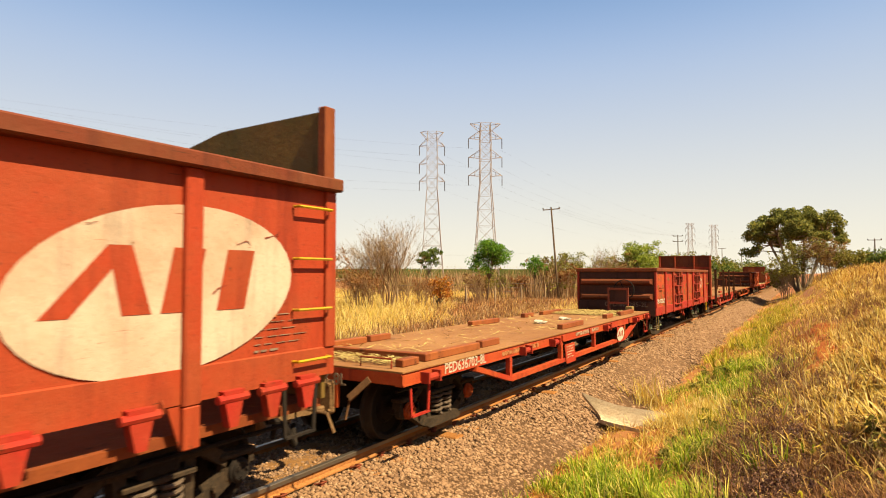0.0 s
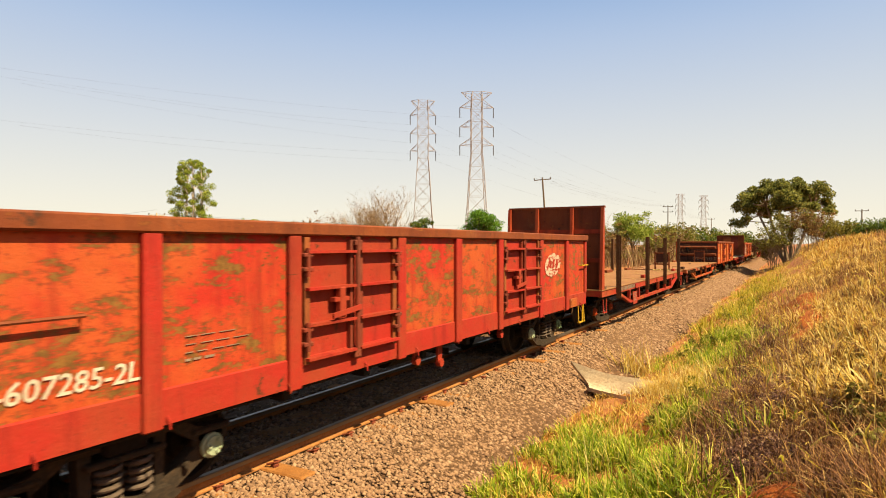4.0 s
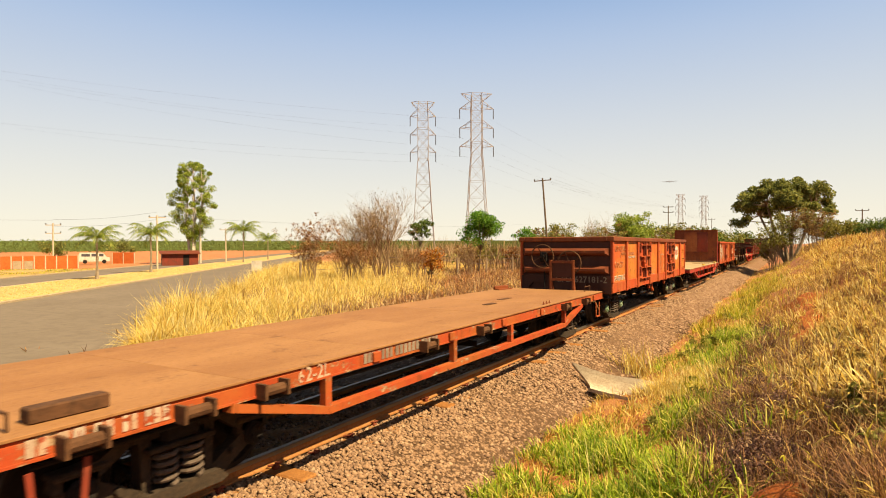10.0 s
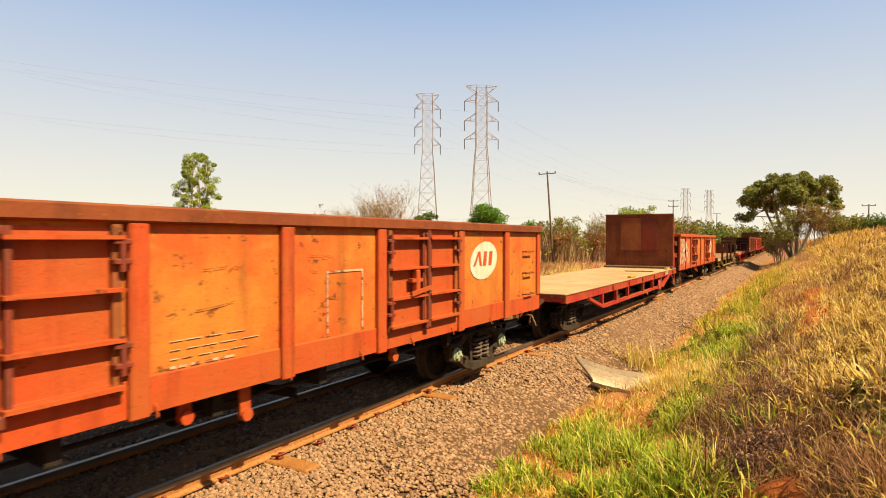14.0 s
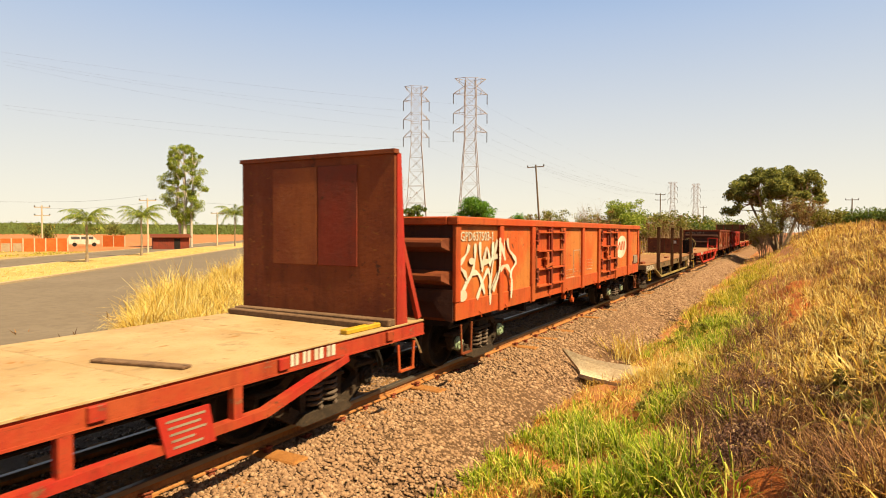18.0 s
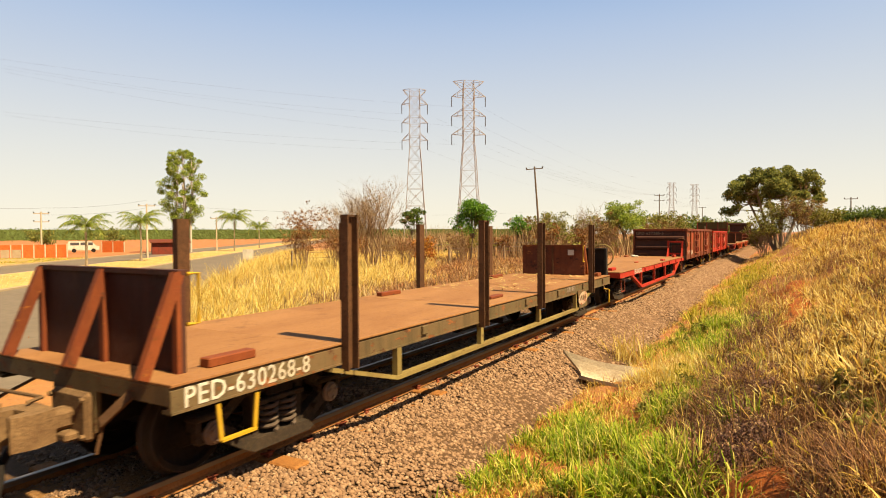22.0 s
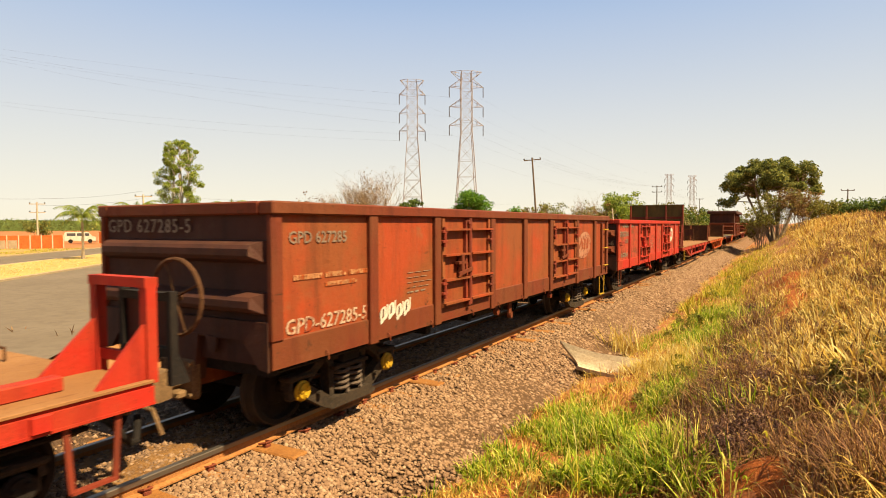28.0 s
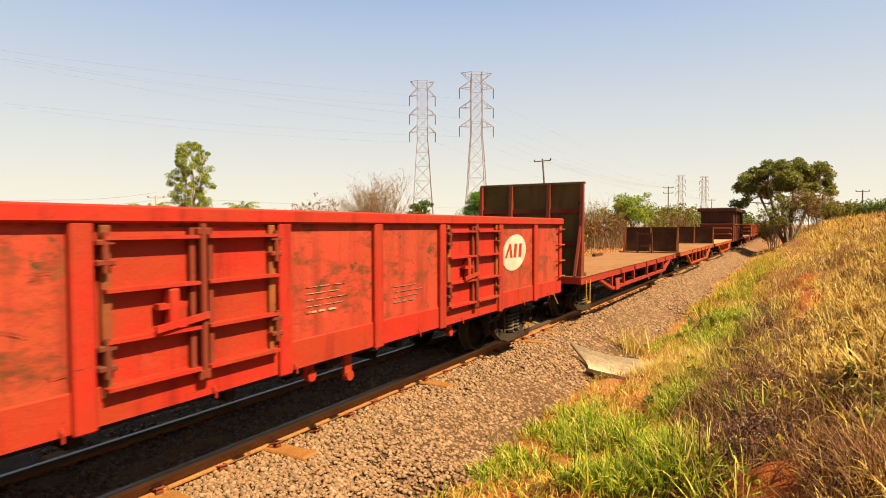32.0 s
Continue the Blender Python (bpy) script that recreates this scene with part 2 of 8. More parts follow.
def bar(bm, a, b, w, h=None, up=(0, 0, 1)):
    """A square bar from a to b."""
    a, b, h = Vector(a), Vector(b), h or w
    d = (b - a).normalized()
    s = d.cross(Vector(up))
    s = (s if s.length > 1e-4 else d.cross(Vector((1, 0, 0)))).normalized()
    u = s.cross(d).normalized()
    vs = [bm.verts.new(p + s * i * w / 2 + u * j * h / 2) for p in (a, b) for i, j in ((-1, -1), (1, -1), (1, 1), (-1, 1))]
    for q in ((0, 1, 2, 3), (7, 6, 5, 4), (0, 4, 5, 1), (1, 5, 6, 2), (2, 6, 7, 3), (3, 7, 4, 0)):
        bm.faces.new([vs[i] for i in q])


def rod(bm, pts, r, n=7):
    """A round rod through points, with closed ends."""
    rings = []
    for i, p in enumerate(pts):
        p = Vector(p)
        d = (Vector(pts[min(i + 1, len(pts) - 1)]) - Vector(pts[max(i - 1, 0)])).normalized()
        s = d.cross(Vector((0, 0, 1)))
        s = (s if s.length > 1e-3 else d.cross(Vector((1, 0, 0)))).normalized()
        u = s.cross(d)
        rr = r[i] if isinstance(r, (list, tuple)) else r
        rings.append([bm.verts.new(p + (s * math.cos(k * math.tau / n) + u * math.sin(k * math.tau / n)) * rr) for k in range(n)])
    for a, b in zip(rings, rings[1:]):
        for k in range(n):
            bm.faces.new((a[k], a[(k + 1) % n], b[(k + 1) % n], b[k]))
    bm.faces.new(rings[0][::-1])
    bm.faces.new(rings[-1])


def lathe(bm, x0, profile, n=28, sign=1, y=0.0, z=0.0):
    """Turn a profile of (x, radius) round the x axis through (y, z)."""
    rings = [[bm.verts.new((x0 + sign * x, y + r * math.cos(k * math.tau / n), z + r * math.sin(k * math.tau / n))) for k in range(n)] for x, r in profile]
    for a, b in zip(rings, rings[1:]):
        for k in range(n):
            bm.faces.new((a[k], a[(k + 1) % n], b[(k + 1) % n], b[k]))
    bm.faces.new(rings[0])
    bm.faces.new(rings[-1])


def loft(bm, outline, x0, x1):
    """An outline of (y, z) given depth from x0 to x1."""
    a = [bm.verts.new((x0, y, z)) for y, z in outline]
    b = [bm.verts.new((x1, y, z)) for y, z in outline]
    n = len(outline)
    for k in range(n):
        bm.faces.new((a[k], a[(k + 1) % n], b[(k + 1) % n], b[k]))
    bm.faces.new(a[::-1])
    bm.faces.new(b)


def shape(key, build):
    """A mesh made once by build(bm) and shared under its key."""
    if key not in MESHES:
        bm = bmesh.new()
        build(bm)
        bmesh.ops.recalc_face_normals(bm, faces=bm.faces)
        me = bpy.data.meshes.new(key)
        bm.to_mesh(me)
        bm.free()
        MESHES[key] = me
    return MESHES[key]


def dress(ob, mats):
    """Give an object its own materials on a shared mesh."""
    mats = mats if isinstance(mats, (list, tuple)) else [mats]
    while len(ob.data.materials) < len(mats):
        ob.data.materials.append(None)
    for slot, m in zip(ob.material_slots, mats):
        slot.link, slot.material = "OBJECT", m
    return ob


def part(name, key, build, mats, parent=None, label="", at=(0, 0, 0), turn=0):
    ob = dress(new(name, shape(key, build)), mats)
    ob.parent = parent
    ob.matrix_local = pose(*at, 0, 0, turn)
    if label:
        ob["label"] = label
    return ob


def flat_mesh(name, verts, faces, mat, smooth=False):
    me = bpy.data.meshes.new(name)
    me.from_pydata(verts, [], faces)
    me.materials.append(mat)
    if smooth:
        me.polygons.foreach_set("use_smooth", [True] * len(me.polygons))
    me.update()
    return new(name, me)


def lettering(text, size, mat, parent, at, turn=(90, 0, 90), spread=1.0, lean=0.0, name="lettering"):
    """Words painted on a wagon, as a thin raised mesh with its foot at the given place."""
    key = "text %s %.2f %.2f %.2f" % (text, size, spread, lean)
    if key not in MESHES:
        cu = bpy.data.curves.new(key, "FONT")
        cu.body, cu.size, cu.extrude, cu.shear, cu.space_character, cu.resolution_u = text, size, 0.002, lean, spread, 2
        cu.offset = 0.0025 * size / 0.3
        tmp = new("tmp", cu)
        bpy.context.view_layer.update()
        MESHES[key] = bpy.data.meshes.new_from_object(tmp.evaluated_get(bpy.context.evaluated_depsgraph_get()))
        bpy.data.objects.remove(tmp)
    ob = dress(new(name, MESHES[key]), mat)
    ob.parent = parent
    ob.matrix_local = pose(*at, *turn)
    return ob


def loft_y(bm, outline, y0, y1):
    a = [bm.verts.new((x, y0, z)) for x, z in outline]
    b = [bm.verts.new((x, y1, z)) for x, z in outline]
    n = len(outline)
    for k in range(n):
        bm.faces.new((a[k], a[(k + 1) % n], b[(k + 1) % n], b[k]))
    bm.faces.new(a[::-1])
    bm.faces.new(b)

# ---- rolling stock ----
# Wagon space: x 1.245 is the flank nearest the eye, y runs back from the front end, z from the rail head.
HALF = 1.245
SPIN = []
ROLLING = []


def wheels_mesh(bm):
    """A pair of dished wheels with flanges and worn treads on one axle, and bearing caps outside."""
    for s in (-1, 1):
        lathe(bm, s * 0.47, [(0.0, 0.10), (0.0, 0.19), (0.05, 0.21), (0.045, 0.31), (-0.012, 0.335), (-0.015, 0.41), (0.0, 0.422), (0.022, 0.415), (0.034, 0.392), (0.13, 0.383), (0.138, 0.375), (0.138, 0.330), (0.085, 0.305), (0.07, 0.19), (0.12, 0.16), (0.13, 0.09)], 36, s)
    rod(bm, [(-0.85, 0, 0), (0.85, 0, 0)], 0.075, 10)
    for f in bm.faces:
        r = [math.hypot(v.co.y, v.co.z) for v in f.verts]
        if min(r) > 0.36:
            f.material_index = 2
        elif min(r) > 0.32 and max(r) < 0.38 and len(f.verts) == 4:
            f.material_index = 3
    n = len(bm.faces)
    for s in (-1, 1):
        lathe(bm, s * 0.84, [(0.0, 0.105), (0.075, 0.105), (0.085, 0.085), (0.105, 0.08), (0.105, 0.0001)], 20, s)
        for k in range(3):
            a = k * math.tau / 3 + 0.4
            lathe(bm, s * 0.945, [(0.0, 0.020), (0.018, 0.018)], 6, s, 0.052 * math.cos(a), 0.052 * math.sin(a))
    bm.faces.ensure_lookup_table()
    for f in bm.faces[n:]:
        f.material_index = 1


def side_frame_mesh(bm):
    """Cast bogie side: arched top, sloping tension arms, columns round the springs, axle boxes."""
    loft(bm, [(-0.40, 0.60), (-0.34, 0.74), (0.34, 0.74), (0.40, 0.60)], -0.07, 0.07)
    for q in (-1, 1):
        loft(bm, [(q * 0.93, 0.42), (q * 0.91, 0.53), (q * 0.62, 0.57), (q * 0.36, 0.73), (q * 0.36, 0.62), (q * 0.60, 0.46), (q * 0.66, 0.42)], -0.06, 0.06)
        loft(bm, [(q * 0.90, 0.42), (q * 0.64, 0.42), (q * 0.26, 0.20), (q * 0.30, 0.13), (q * 0.42, 0.13)], -0.055, 0.055)
        loft(bm, [(q * 0.24, 0.20), (q * 0.24, 0.66), (q * 0.34, 0.66), (q * 0.31, 0.20)], -0.06, 0.06)
        box(bm, -0.06, 0.06, q * 0.75 - 0.15, q * 0.75 + 0.15, 0.29, 0.52, 0.03)
        box(bm, -0.075, 0.085, q * 0.75 - 0.19, q * 0.75 + 0.19, 0.50, 0.55, 0.015)
        rod(bm, [(0.0, q * 0.50, 0.30), (0.11, q * 0.50, 0.30)], 0.03, 8)
    loft(bm, [(-0.42, 0.13), (-0.33, 0.21), (0.33, 0.21), (0.42, 0.13), (0.36, 0.10), (-0.36, 0.10)], -0.06, 0.14)
    box(bm, -0.06, 0.13, -0.30, 0.30, 0.50, 0.545, 0.01)


def spring_mesh(bm):
    turns, r, z0, h = 4.5, 0.082, 0.225, 0.27
    pts = [(r * math.cos(a), r * math.sin(a), z0 + h * a / (turns * math.tau)) for a in np.linspace(0, turns * math.tau, 54)]
    rod(bm, pts, 0.020, 6)


# casting and rim colours are lowered for the shade they stand in
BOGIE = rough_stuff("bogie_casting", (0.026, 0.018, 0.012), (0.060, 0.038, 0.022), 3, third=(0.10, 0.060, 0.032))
SPRING = rough_stuff("spring_steel", (0.10, 0.066, 0.045), (0.20, 0.14, 0.10), 6)
RIM = rough_stuff("worn_wheel_rim", (0.045, 0.031, 0.022), (0.085, 0.06, 0.042), 5, 0.55)


def bogie(wagon, y, cap, spin=True, spring=SPRING):
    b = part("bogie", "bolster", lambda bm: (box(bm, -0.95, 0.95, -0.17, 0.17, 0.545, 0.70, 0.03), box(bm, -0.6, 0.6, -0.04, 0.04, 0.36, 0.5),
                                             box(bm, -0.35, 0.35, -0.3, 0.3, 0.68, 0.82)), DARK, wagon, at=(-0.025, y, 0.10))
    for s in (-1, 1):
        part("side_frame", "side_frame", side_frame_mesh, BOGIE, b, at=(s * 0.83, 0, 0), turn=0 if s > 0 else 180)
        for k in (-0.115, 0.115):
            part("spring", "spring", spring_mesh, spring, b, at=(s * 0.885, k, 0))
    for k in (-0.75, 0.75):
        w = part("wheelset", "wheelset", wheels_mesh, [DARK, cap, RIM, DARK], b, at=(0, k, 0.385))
        if spin:
            SPIN.append((w, k))
        part("brake_shoe", "brake_shoe", lambda bm: [box(bm, s * 0.50 - 0.05, s * 0.50 + 0.05, 0.0, 0.05, 0.22, 0.50) for s in (-1, 1)] + [rod(bm, [(-0.7, 0.03, 0.34), (0.7, 0.03, 0.34)], 0.03, 6)],
             DARK, b, at=(0, k - (0.485 if k > 0 else -0.435), 0))
    return b


def loft_z(bm, outline, z0, z1):
    """An outline of (x, y) given height from z0 to z1."""
    a = [bm.verts.new((x, y, z0)) for x, y in outline]
    b = [bm.verts.new((x, y, z1)) for x, y in outline]
    n = len(outline)
    for k in range(n):
        bm.faces.new((a[k], a[(k + 1) % n], b[(k + 1) % n], b[k]))
    bm.faces.new(a[::-1])
    bm.faces.new(b)


def coupler(wagon, y, back):
    """Knuckle coupler, draft gear and brake hose at one end."""
    s = 1 if back else -1

    def knuckle(bm):
        box(bm, -0.09, 0.09, -0.5, 0.28, 0.61, 0.77, 0.03)
        loft_z(bm, [(-0.20, 0.24), (0.12, 0.22), (0.18, 0.34), (0.21, 0.52), (0.13, 0.60), (0.06, 0.55), (0.05, 0.42), (-0.08, 0.40), (-0.12, 0.54), (-0.20, 0.56), (-0.24, 0.40)], 0.57, 0.83)
        rod(bm, [(0.13, 0.50, 0.52), (0.13, 0.50, 0.88)], 0.035, 8)
        box(bm, -0.26, 0.26, -0.05, 0.05, 0.50, 0.90, 0.03)
        box(bm, -0.17, 0.17, 0.05, 0.16, 0.52, 0.60, 0.02)
        for x in (-0.22, 0.22):
            rod(bm, [(x, 0.04, 0.55), (x, 0.08, 0.55)], 0.022, 6)
            rod(bm, [(x, 0.04, 0.85), (x, 0.08, 0.85)], 0.022, 6)
    c = part("coupler", "coupler", knuckle, CASTING, wagon, at=(0, y, 0), turn=0 if back else 180)
    pts = [(0.34, 0.0, 0.66), (0.37, 0.12, 0.64), (0.38, 0.22, 0.56), (0.36, 0.32, 0.42), (0.30, 0.42, 0.32), (0.22, 0.52, 0.29), (0.12, 0.60, 0.36), (0.06, 0.64, 0.46)]
    part("brake_hose", "brake_hose", lambda bm: rod(bm, pts, 0.032, 8), DARK, c)
    part("uncoupling_lever", "uncoupling_lever", lambda bm: rod(bm, [(0.05, 0.32, 0.86), (0.2, 0.14, 0.84), (1.05, 0.12, 0.80), (1.12, 0.14, 0.62)], 0.016, 6), CASTING, c)


def stirrup(wagon, x, y, mat, wide=0.34, deep=0.40, top=0.86):
    part("step", "step %.2f %.2f %.2f" % (wide, deep, top), lambda bm: (bar(bm, (0, -wide / 2, top), (0, -wide / 2 + 0.03, top - deep), 0.016, 0.04), bar(bm, (0, wide / 2, top), (0, wide / 2 - 0.03, top - deep), 0.016, 0.04),
         bar(bm, (0, -wide / 2 + 0.02, top - deep), (0, wide / 2 - 0.02, top - deep), 0.05, 0.02)), mat, wagon, at=(x, y, 0))


def logo(wagon, y, z, wide, high, mat=WHITE, ink=RED, x=HALF - 0.025):
    """An oval emblem with three slanting blocks."""
    def oval(bm):
        vs = [bm.verts.new((0.003, wide / 2 * math.cos(a) + 0.08 * math.sin(a) * wide, high / 2 * math.sin(a))) for a in np.linspace(0, math.tau, 40, endpoint=False)]
        bm.faces.new(vs)
    e = part("emblem", "oval %.2f %.2f" % (wide, high), oval, mat, wagon, "worn white oval emblem", at=(x, y, z))

    # slanting bars: a leaning pair, then two parallel ones
    for i, quad in enumerate((((-0.41, -0.14), (-0.225, 0.24), (-0.15, 0.24), (-0.33, -0.14)), ((-0.225, 0.242), (-0.18, -0.14), (-0.085, -0.14), (-0.15, 0.242)),
                              ((-0.055, -0.14), (-0.01, 0.24), (0.11, 0.24), (0.065, -0.14)), ((0.155, -0.14), (0.20, 0.24), (0.32, 0.24), (0.275, -0.14)))):
        part("emblem_stroke", "stroke %d %.2f %.2f" % (i, wide, high), lambda bm: bm.faces.new([bm.verts.new((0.006 + 0.0005 * i, y * wide, z * high)) for y, z in quad]), ink, e)
    return e


POSTS = (1.48, 2.88, 4.6, 5.97, 7.34, 9.1, 10.55)


def gondola(front, label, side, trim=None, end=None, cap=DARK, L=11.95, top=2.33, bot=0.88, posts=POSTS, doors=((2.88, 4.6), (7.34, 9.1)), spin=True, door_mat=None, end_rib=None, rusty_floor=RUST, rim=None, hard=None, rim_out=0.035):
    """An open steel wagon with ribbed ends, outside posts and two pairs of doors on each flank."""
    w = tagged(new("gondola_wagon"), label, "gondola wagon", "wagons of the train")
    w.matrix_basis = pose(TRACK, front, 0)
    trim, end, door_mat = trim or side, end or side, door_mat or side
    end_rib = end_rib or end
    W, T = HALF, top
    k = "%.1f %.2f %.2f" % (L, top, bot)
    part("floor_plate", "gfloor" + k, lambda bm: (box(bm, -W + 0.12, W - 0.12, 0.06, L - 0.06, 0.92, 1.0), box(bm, -0.2, 0.2, 0, L, 0.62, 0.92)), rusty_floor, w)
    for y in np.linspace(2.9, L - 2.9, 6):
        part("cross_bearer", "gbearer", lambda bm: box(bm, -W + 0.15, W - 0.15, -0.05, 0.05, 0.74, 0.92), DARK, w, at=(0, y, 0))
    for s in (-1, 1):
        tr = 0 if s > 0 else 180
        at = (0, 0, 0) if s > 0 else (0, L, 0)
        side_ob = part("side_wall", "gside" + k, lambda bm: box(bm, W - 0.07, W - 0.03, 0.02, L - 0.02, bot + 0.04, T - 0.08), side, w, at=at, turn=tr)
        part("top_rim", "grim%.3f " % rim_out + k, lambda bm: box(bm, W - 0.14, W + rim_out, -0.02, L + 0.02, T - 0.12, T, 0.015), rim or trim, side_ob)
        part("side_sill", "gssill" + k, lambda bm: loft_y(bm, [(W - 0.12, bot), (W - 0.012, bot), (W - 0.012, bot + 0.25), (W - 0.03, bot + 0.26), (W - 0.04, bot + 0.25), (W - 0.04, bot + 0.03), (W - 0.12, bot + 0.03)], 0, L), trim, side_ob)
        for y in posts:
            part("post", "gpost %.2f %.2f" % (top, bot), lambda bm: (box(bm, W - 0.04, W + 0.025, -0.075, 0.075, bot - 0.02, T - 0.115, 0.012)), trim, side_ob, at=(0, y, 0))
        for y in (0.06, L - 0.06):
            part("corner_post", "gcorner %.2f %.2f" % (top, bot), lambda bm: box(bm, W - 0.06, W + 0.004, -0.07, 0.07, bot + 0.25, T - 0.115, 0.01), trim, side_ob, at=(0, y, 0))
        if s > 0:
            for a, b in doors:
                gondola_door(w, a + 0.10, b - 0.10, T - 0.15, bot + 0.20, door_mat, trim, hard or OXIDE)
            for y in np.arange(0.6, L - 0.4, 1.05):
                part("lashing_hook", "hook", lambda bm: rod(bm, [(0, 0, 0.03), (0.03, 0, 0), (0.035, 0.0, -0.06)], 0.008, 5), trim, w, at=(W - 0.01, y + random.uniform(-0.15, 0.15), bot + 0.03))
    for y, tr in ((0, 0), (L, 180)):
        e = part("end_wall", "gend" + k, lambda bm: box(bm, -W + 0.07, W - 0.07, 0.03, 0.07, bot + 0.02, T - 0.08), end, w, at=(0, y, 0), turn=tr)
        part("end_rim", "gerim" + k, lambda bm: box(bm, -W + 0.14, W - 0.14, -0.022, 0.12, T - 0.121, T - 0.001, 0.015), rim or trim, e)
        part("end_sill", "gesill" + k, lambda bm: (loft_y(bm, [(-W + 0.05, bot - 0.02), (-W + 0.05, bot + 0.42), (W - 0.05, bot + 0.42), (W - 0.05, bot - 0.02), (W - 0.16, bot + 0.0), (W - 0.36, bot + 0.24), (-W + 0.36, bot + 0.24), (-W + 0.16, bot)], -0.02, 0.02),
             loft_y(bm, [(-0.30, bot + 0.26), (0.30, bot + 0.26), (0.24, bot - 0.20), (-0.24, bot - 0.20)], -0.03, 0.10), loft_y(bm, [(0.42, bot + 0.25), (0.56, bot + 0.25), (0.53, bot + 0.10), (0.45, bot + 0.10)], -0.03, 0.0)), end, e)
        for z in (bot + 0.58, bot + 1.04):
            part("end_rib", "grib", lambda bm: loft_x(bm, [(-0.085, -0.065), (-0.11, -0.03), (-0.11, 0.03), (-0.085, 0.065), (0.03, 0.105), (0.03, -0.105)], -W + 0.08, W - 0.08), end_rib, e, at=(0, 0, z))
        part("head_stock", "ghead%.2f" % bot, lambda bm: box(bm, -W + 0.16, W - 0.16, 0.10, 0.22, bot - 0.10, bot + 0.06), DARK, e)
    for y, n in ((5.62, 0.26), (5.05, 0.14), (L - 4.2, 0.14)):
        h = part("hanger", "ghanger %.2f %.2f" % (bot, n), lambda bm: (box(bm, W - 0.16, W - 0.13, -0.055, 0.055, bot - n, bot + 0.02), rod(bm, [(W - 0.17, 0, bot - n), (W - 0.10, 0, bot - n)], 0.055, 10)), trim, w, at=(0, y, 0))
    for y in (1.50, L - 1.55):
        bogie(w, y, cap, spin)
    coupler(w, 0, False)
    coupler(w, L, True)
    brake_gear(w, L)
    ROLLING.append((w, front))
    return w


def loft_x(bm, outline, x0, x1):
    """A rib of (y, z) outline along x with sloping ends."""
    a = [bm.verts.new((x0 + (0.10 if y < 0 else 0.0), y, z)) for y, z in outline]
    b = [bm.verts.new((x1 - (0.10 if y < 0 else 0.0), y, z)) for y, z in outline]
    n = len(outline)
    for k in range(n):
        bm.faces.new((a[k], a[(k + 1) % n], b[(k + 1) % n], b[k]))
    bm.faces.new(a[::-1])
    bm.faces.new(b)


def gondola_door(w, a, b, top, bot, mat, trim, hard):
    """A pair of side doors with battens, hinges and a locking bar."""
    W, mid = HALF, (a + b) / 2
    for y0, y1, s in ((a, mid - 0.02, -1), (mid + 0.02, b, 1)):
        n = y1 - y0
        d = part("door", "gdoor %.2f %.2f %.2f" % (n, top, bot), lambda bm: box(bm, W - 0.045, W - 0.020, 0, n, bot, top), mat, w, at=(0, y0, 0))
        for z in (bot + 0.02, bot + 0.33, bot + 0.66, bot + 1.0):
            if z < top - 0.05:
                part("door_batten", "gbatten %.2f" % n, lambda bm: box(bm, W - 0.03, W + 0.070, 0.02, n - 0.02, 0, 0.026), mat, d, at=(0, 0, z))
        hy = 0.03 if s < 0 else n - 0.03
        part("hinge_bar", "ghbar %.2f %.2f" % (top, bot), lambda bm: box(bm, W - 0.021, W + 0.018, -0.035, 0.035, bot - 0.02, top + 0.02, 0.006), LEDGE, d, at=(0, hy + (0.02 if s < 0 else -0.02), 0))
        for z in (bot + 0.24, bot + 0.92):
            part("hinge", "ghinge", lambda bm: (box(bm, W - 0.02, W + 0.06, -0.06, 0.06, 0.045, 0.085, 0.008), box(bm, W - 0.02, W + 0.06, -0.06, 0.06, -0.085, -0.045, 0.008), rod(bm, [(W + 0.045, 0, -0.13), (W + 0.045, 0, 0.13)], 0.022, 8)), hard, d, at=(0, hy, z))
    lock = part("locking_bar", "glock %.2f %.2f" % (top, bot), lambda bm: (rod(bm, [(W + 0.045, 0, bot - 0.04), (W + 0.045, 0, top + 0.03)], 0.026, 8), box(bm, W - 0.01, W + 0.06, -0.05, 0.05, bot - 0.06, bot + 0.02, 0.01),
                box(bm, W - 0.01, W + 0.06, -0.05, 0.05, top - 0.06, top + 0.0, 0.01), box(bm, W - 0.02, W + 0.03, -0.10, -0.06, bot, top), box(bm, W - 0.02, W + 0.03, 0.06, 0.10, bot, top)), hard, w, at=(0, mid, 0))
    part("lock_handle", "ghandle", lambda bm: (bar(bm, (W + 0.075, 0.02, -0.06), (W + 0.085, -0.42, -0.11), 0.02, 0.05), box(bm, W, W + 0.08, -0.30, -0.22, -0.14, 0.16, 0.012), box(bm, W, W + 0.07, -0.38, -0.16, 0.02, 0.06)),
         trim, lock, at=(0, 0, (top + bot) / 2 - 0.05))


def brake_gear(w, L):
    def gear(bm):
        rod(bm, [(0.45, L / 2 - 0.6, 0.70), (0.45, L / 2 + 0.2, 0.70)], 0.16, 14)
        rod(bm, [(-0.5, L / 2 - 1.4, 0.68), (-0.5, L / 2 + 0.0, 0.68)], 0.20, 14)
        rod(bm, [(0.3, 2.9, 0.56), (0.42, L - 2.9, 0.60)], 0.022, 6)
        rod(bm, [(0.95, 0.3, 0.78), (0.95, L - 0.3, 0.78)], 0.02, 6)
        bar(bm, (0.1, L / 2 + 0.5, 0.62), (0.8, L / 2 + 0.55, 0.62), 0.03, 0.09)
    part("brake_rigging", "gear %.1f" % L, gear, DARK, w)


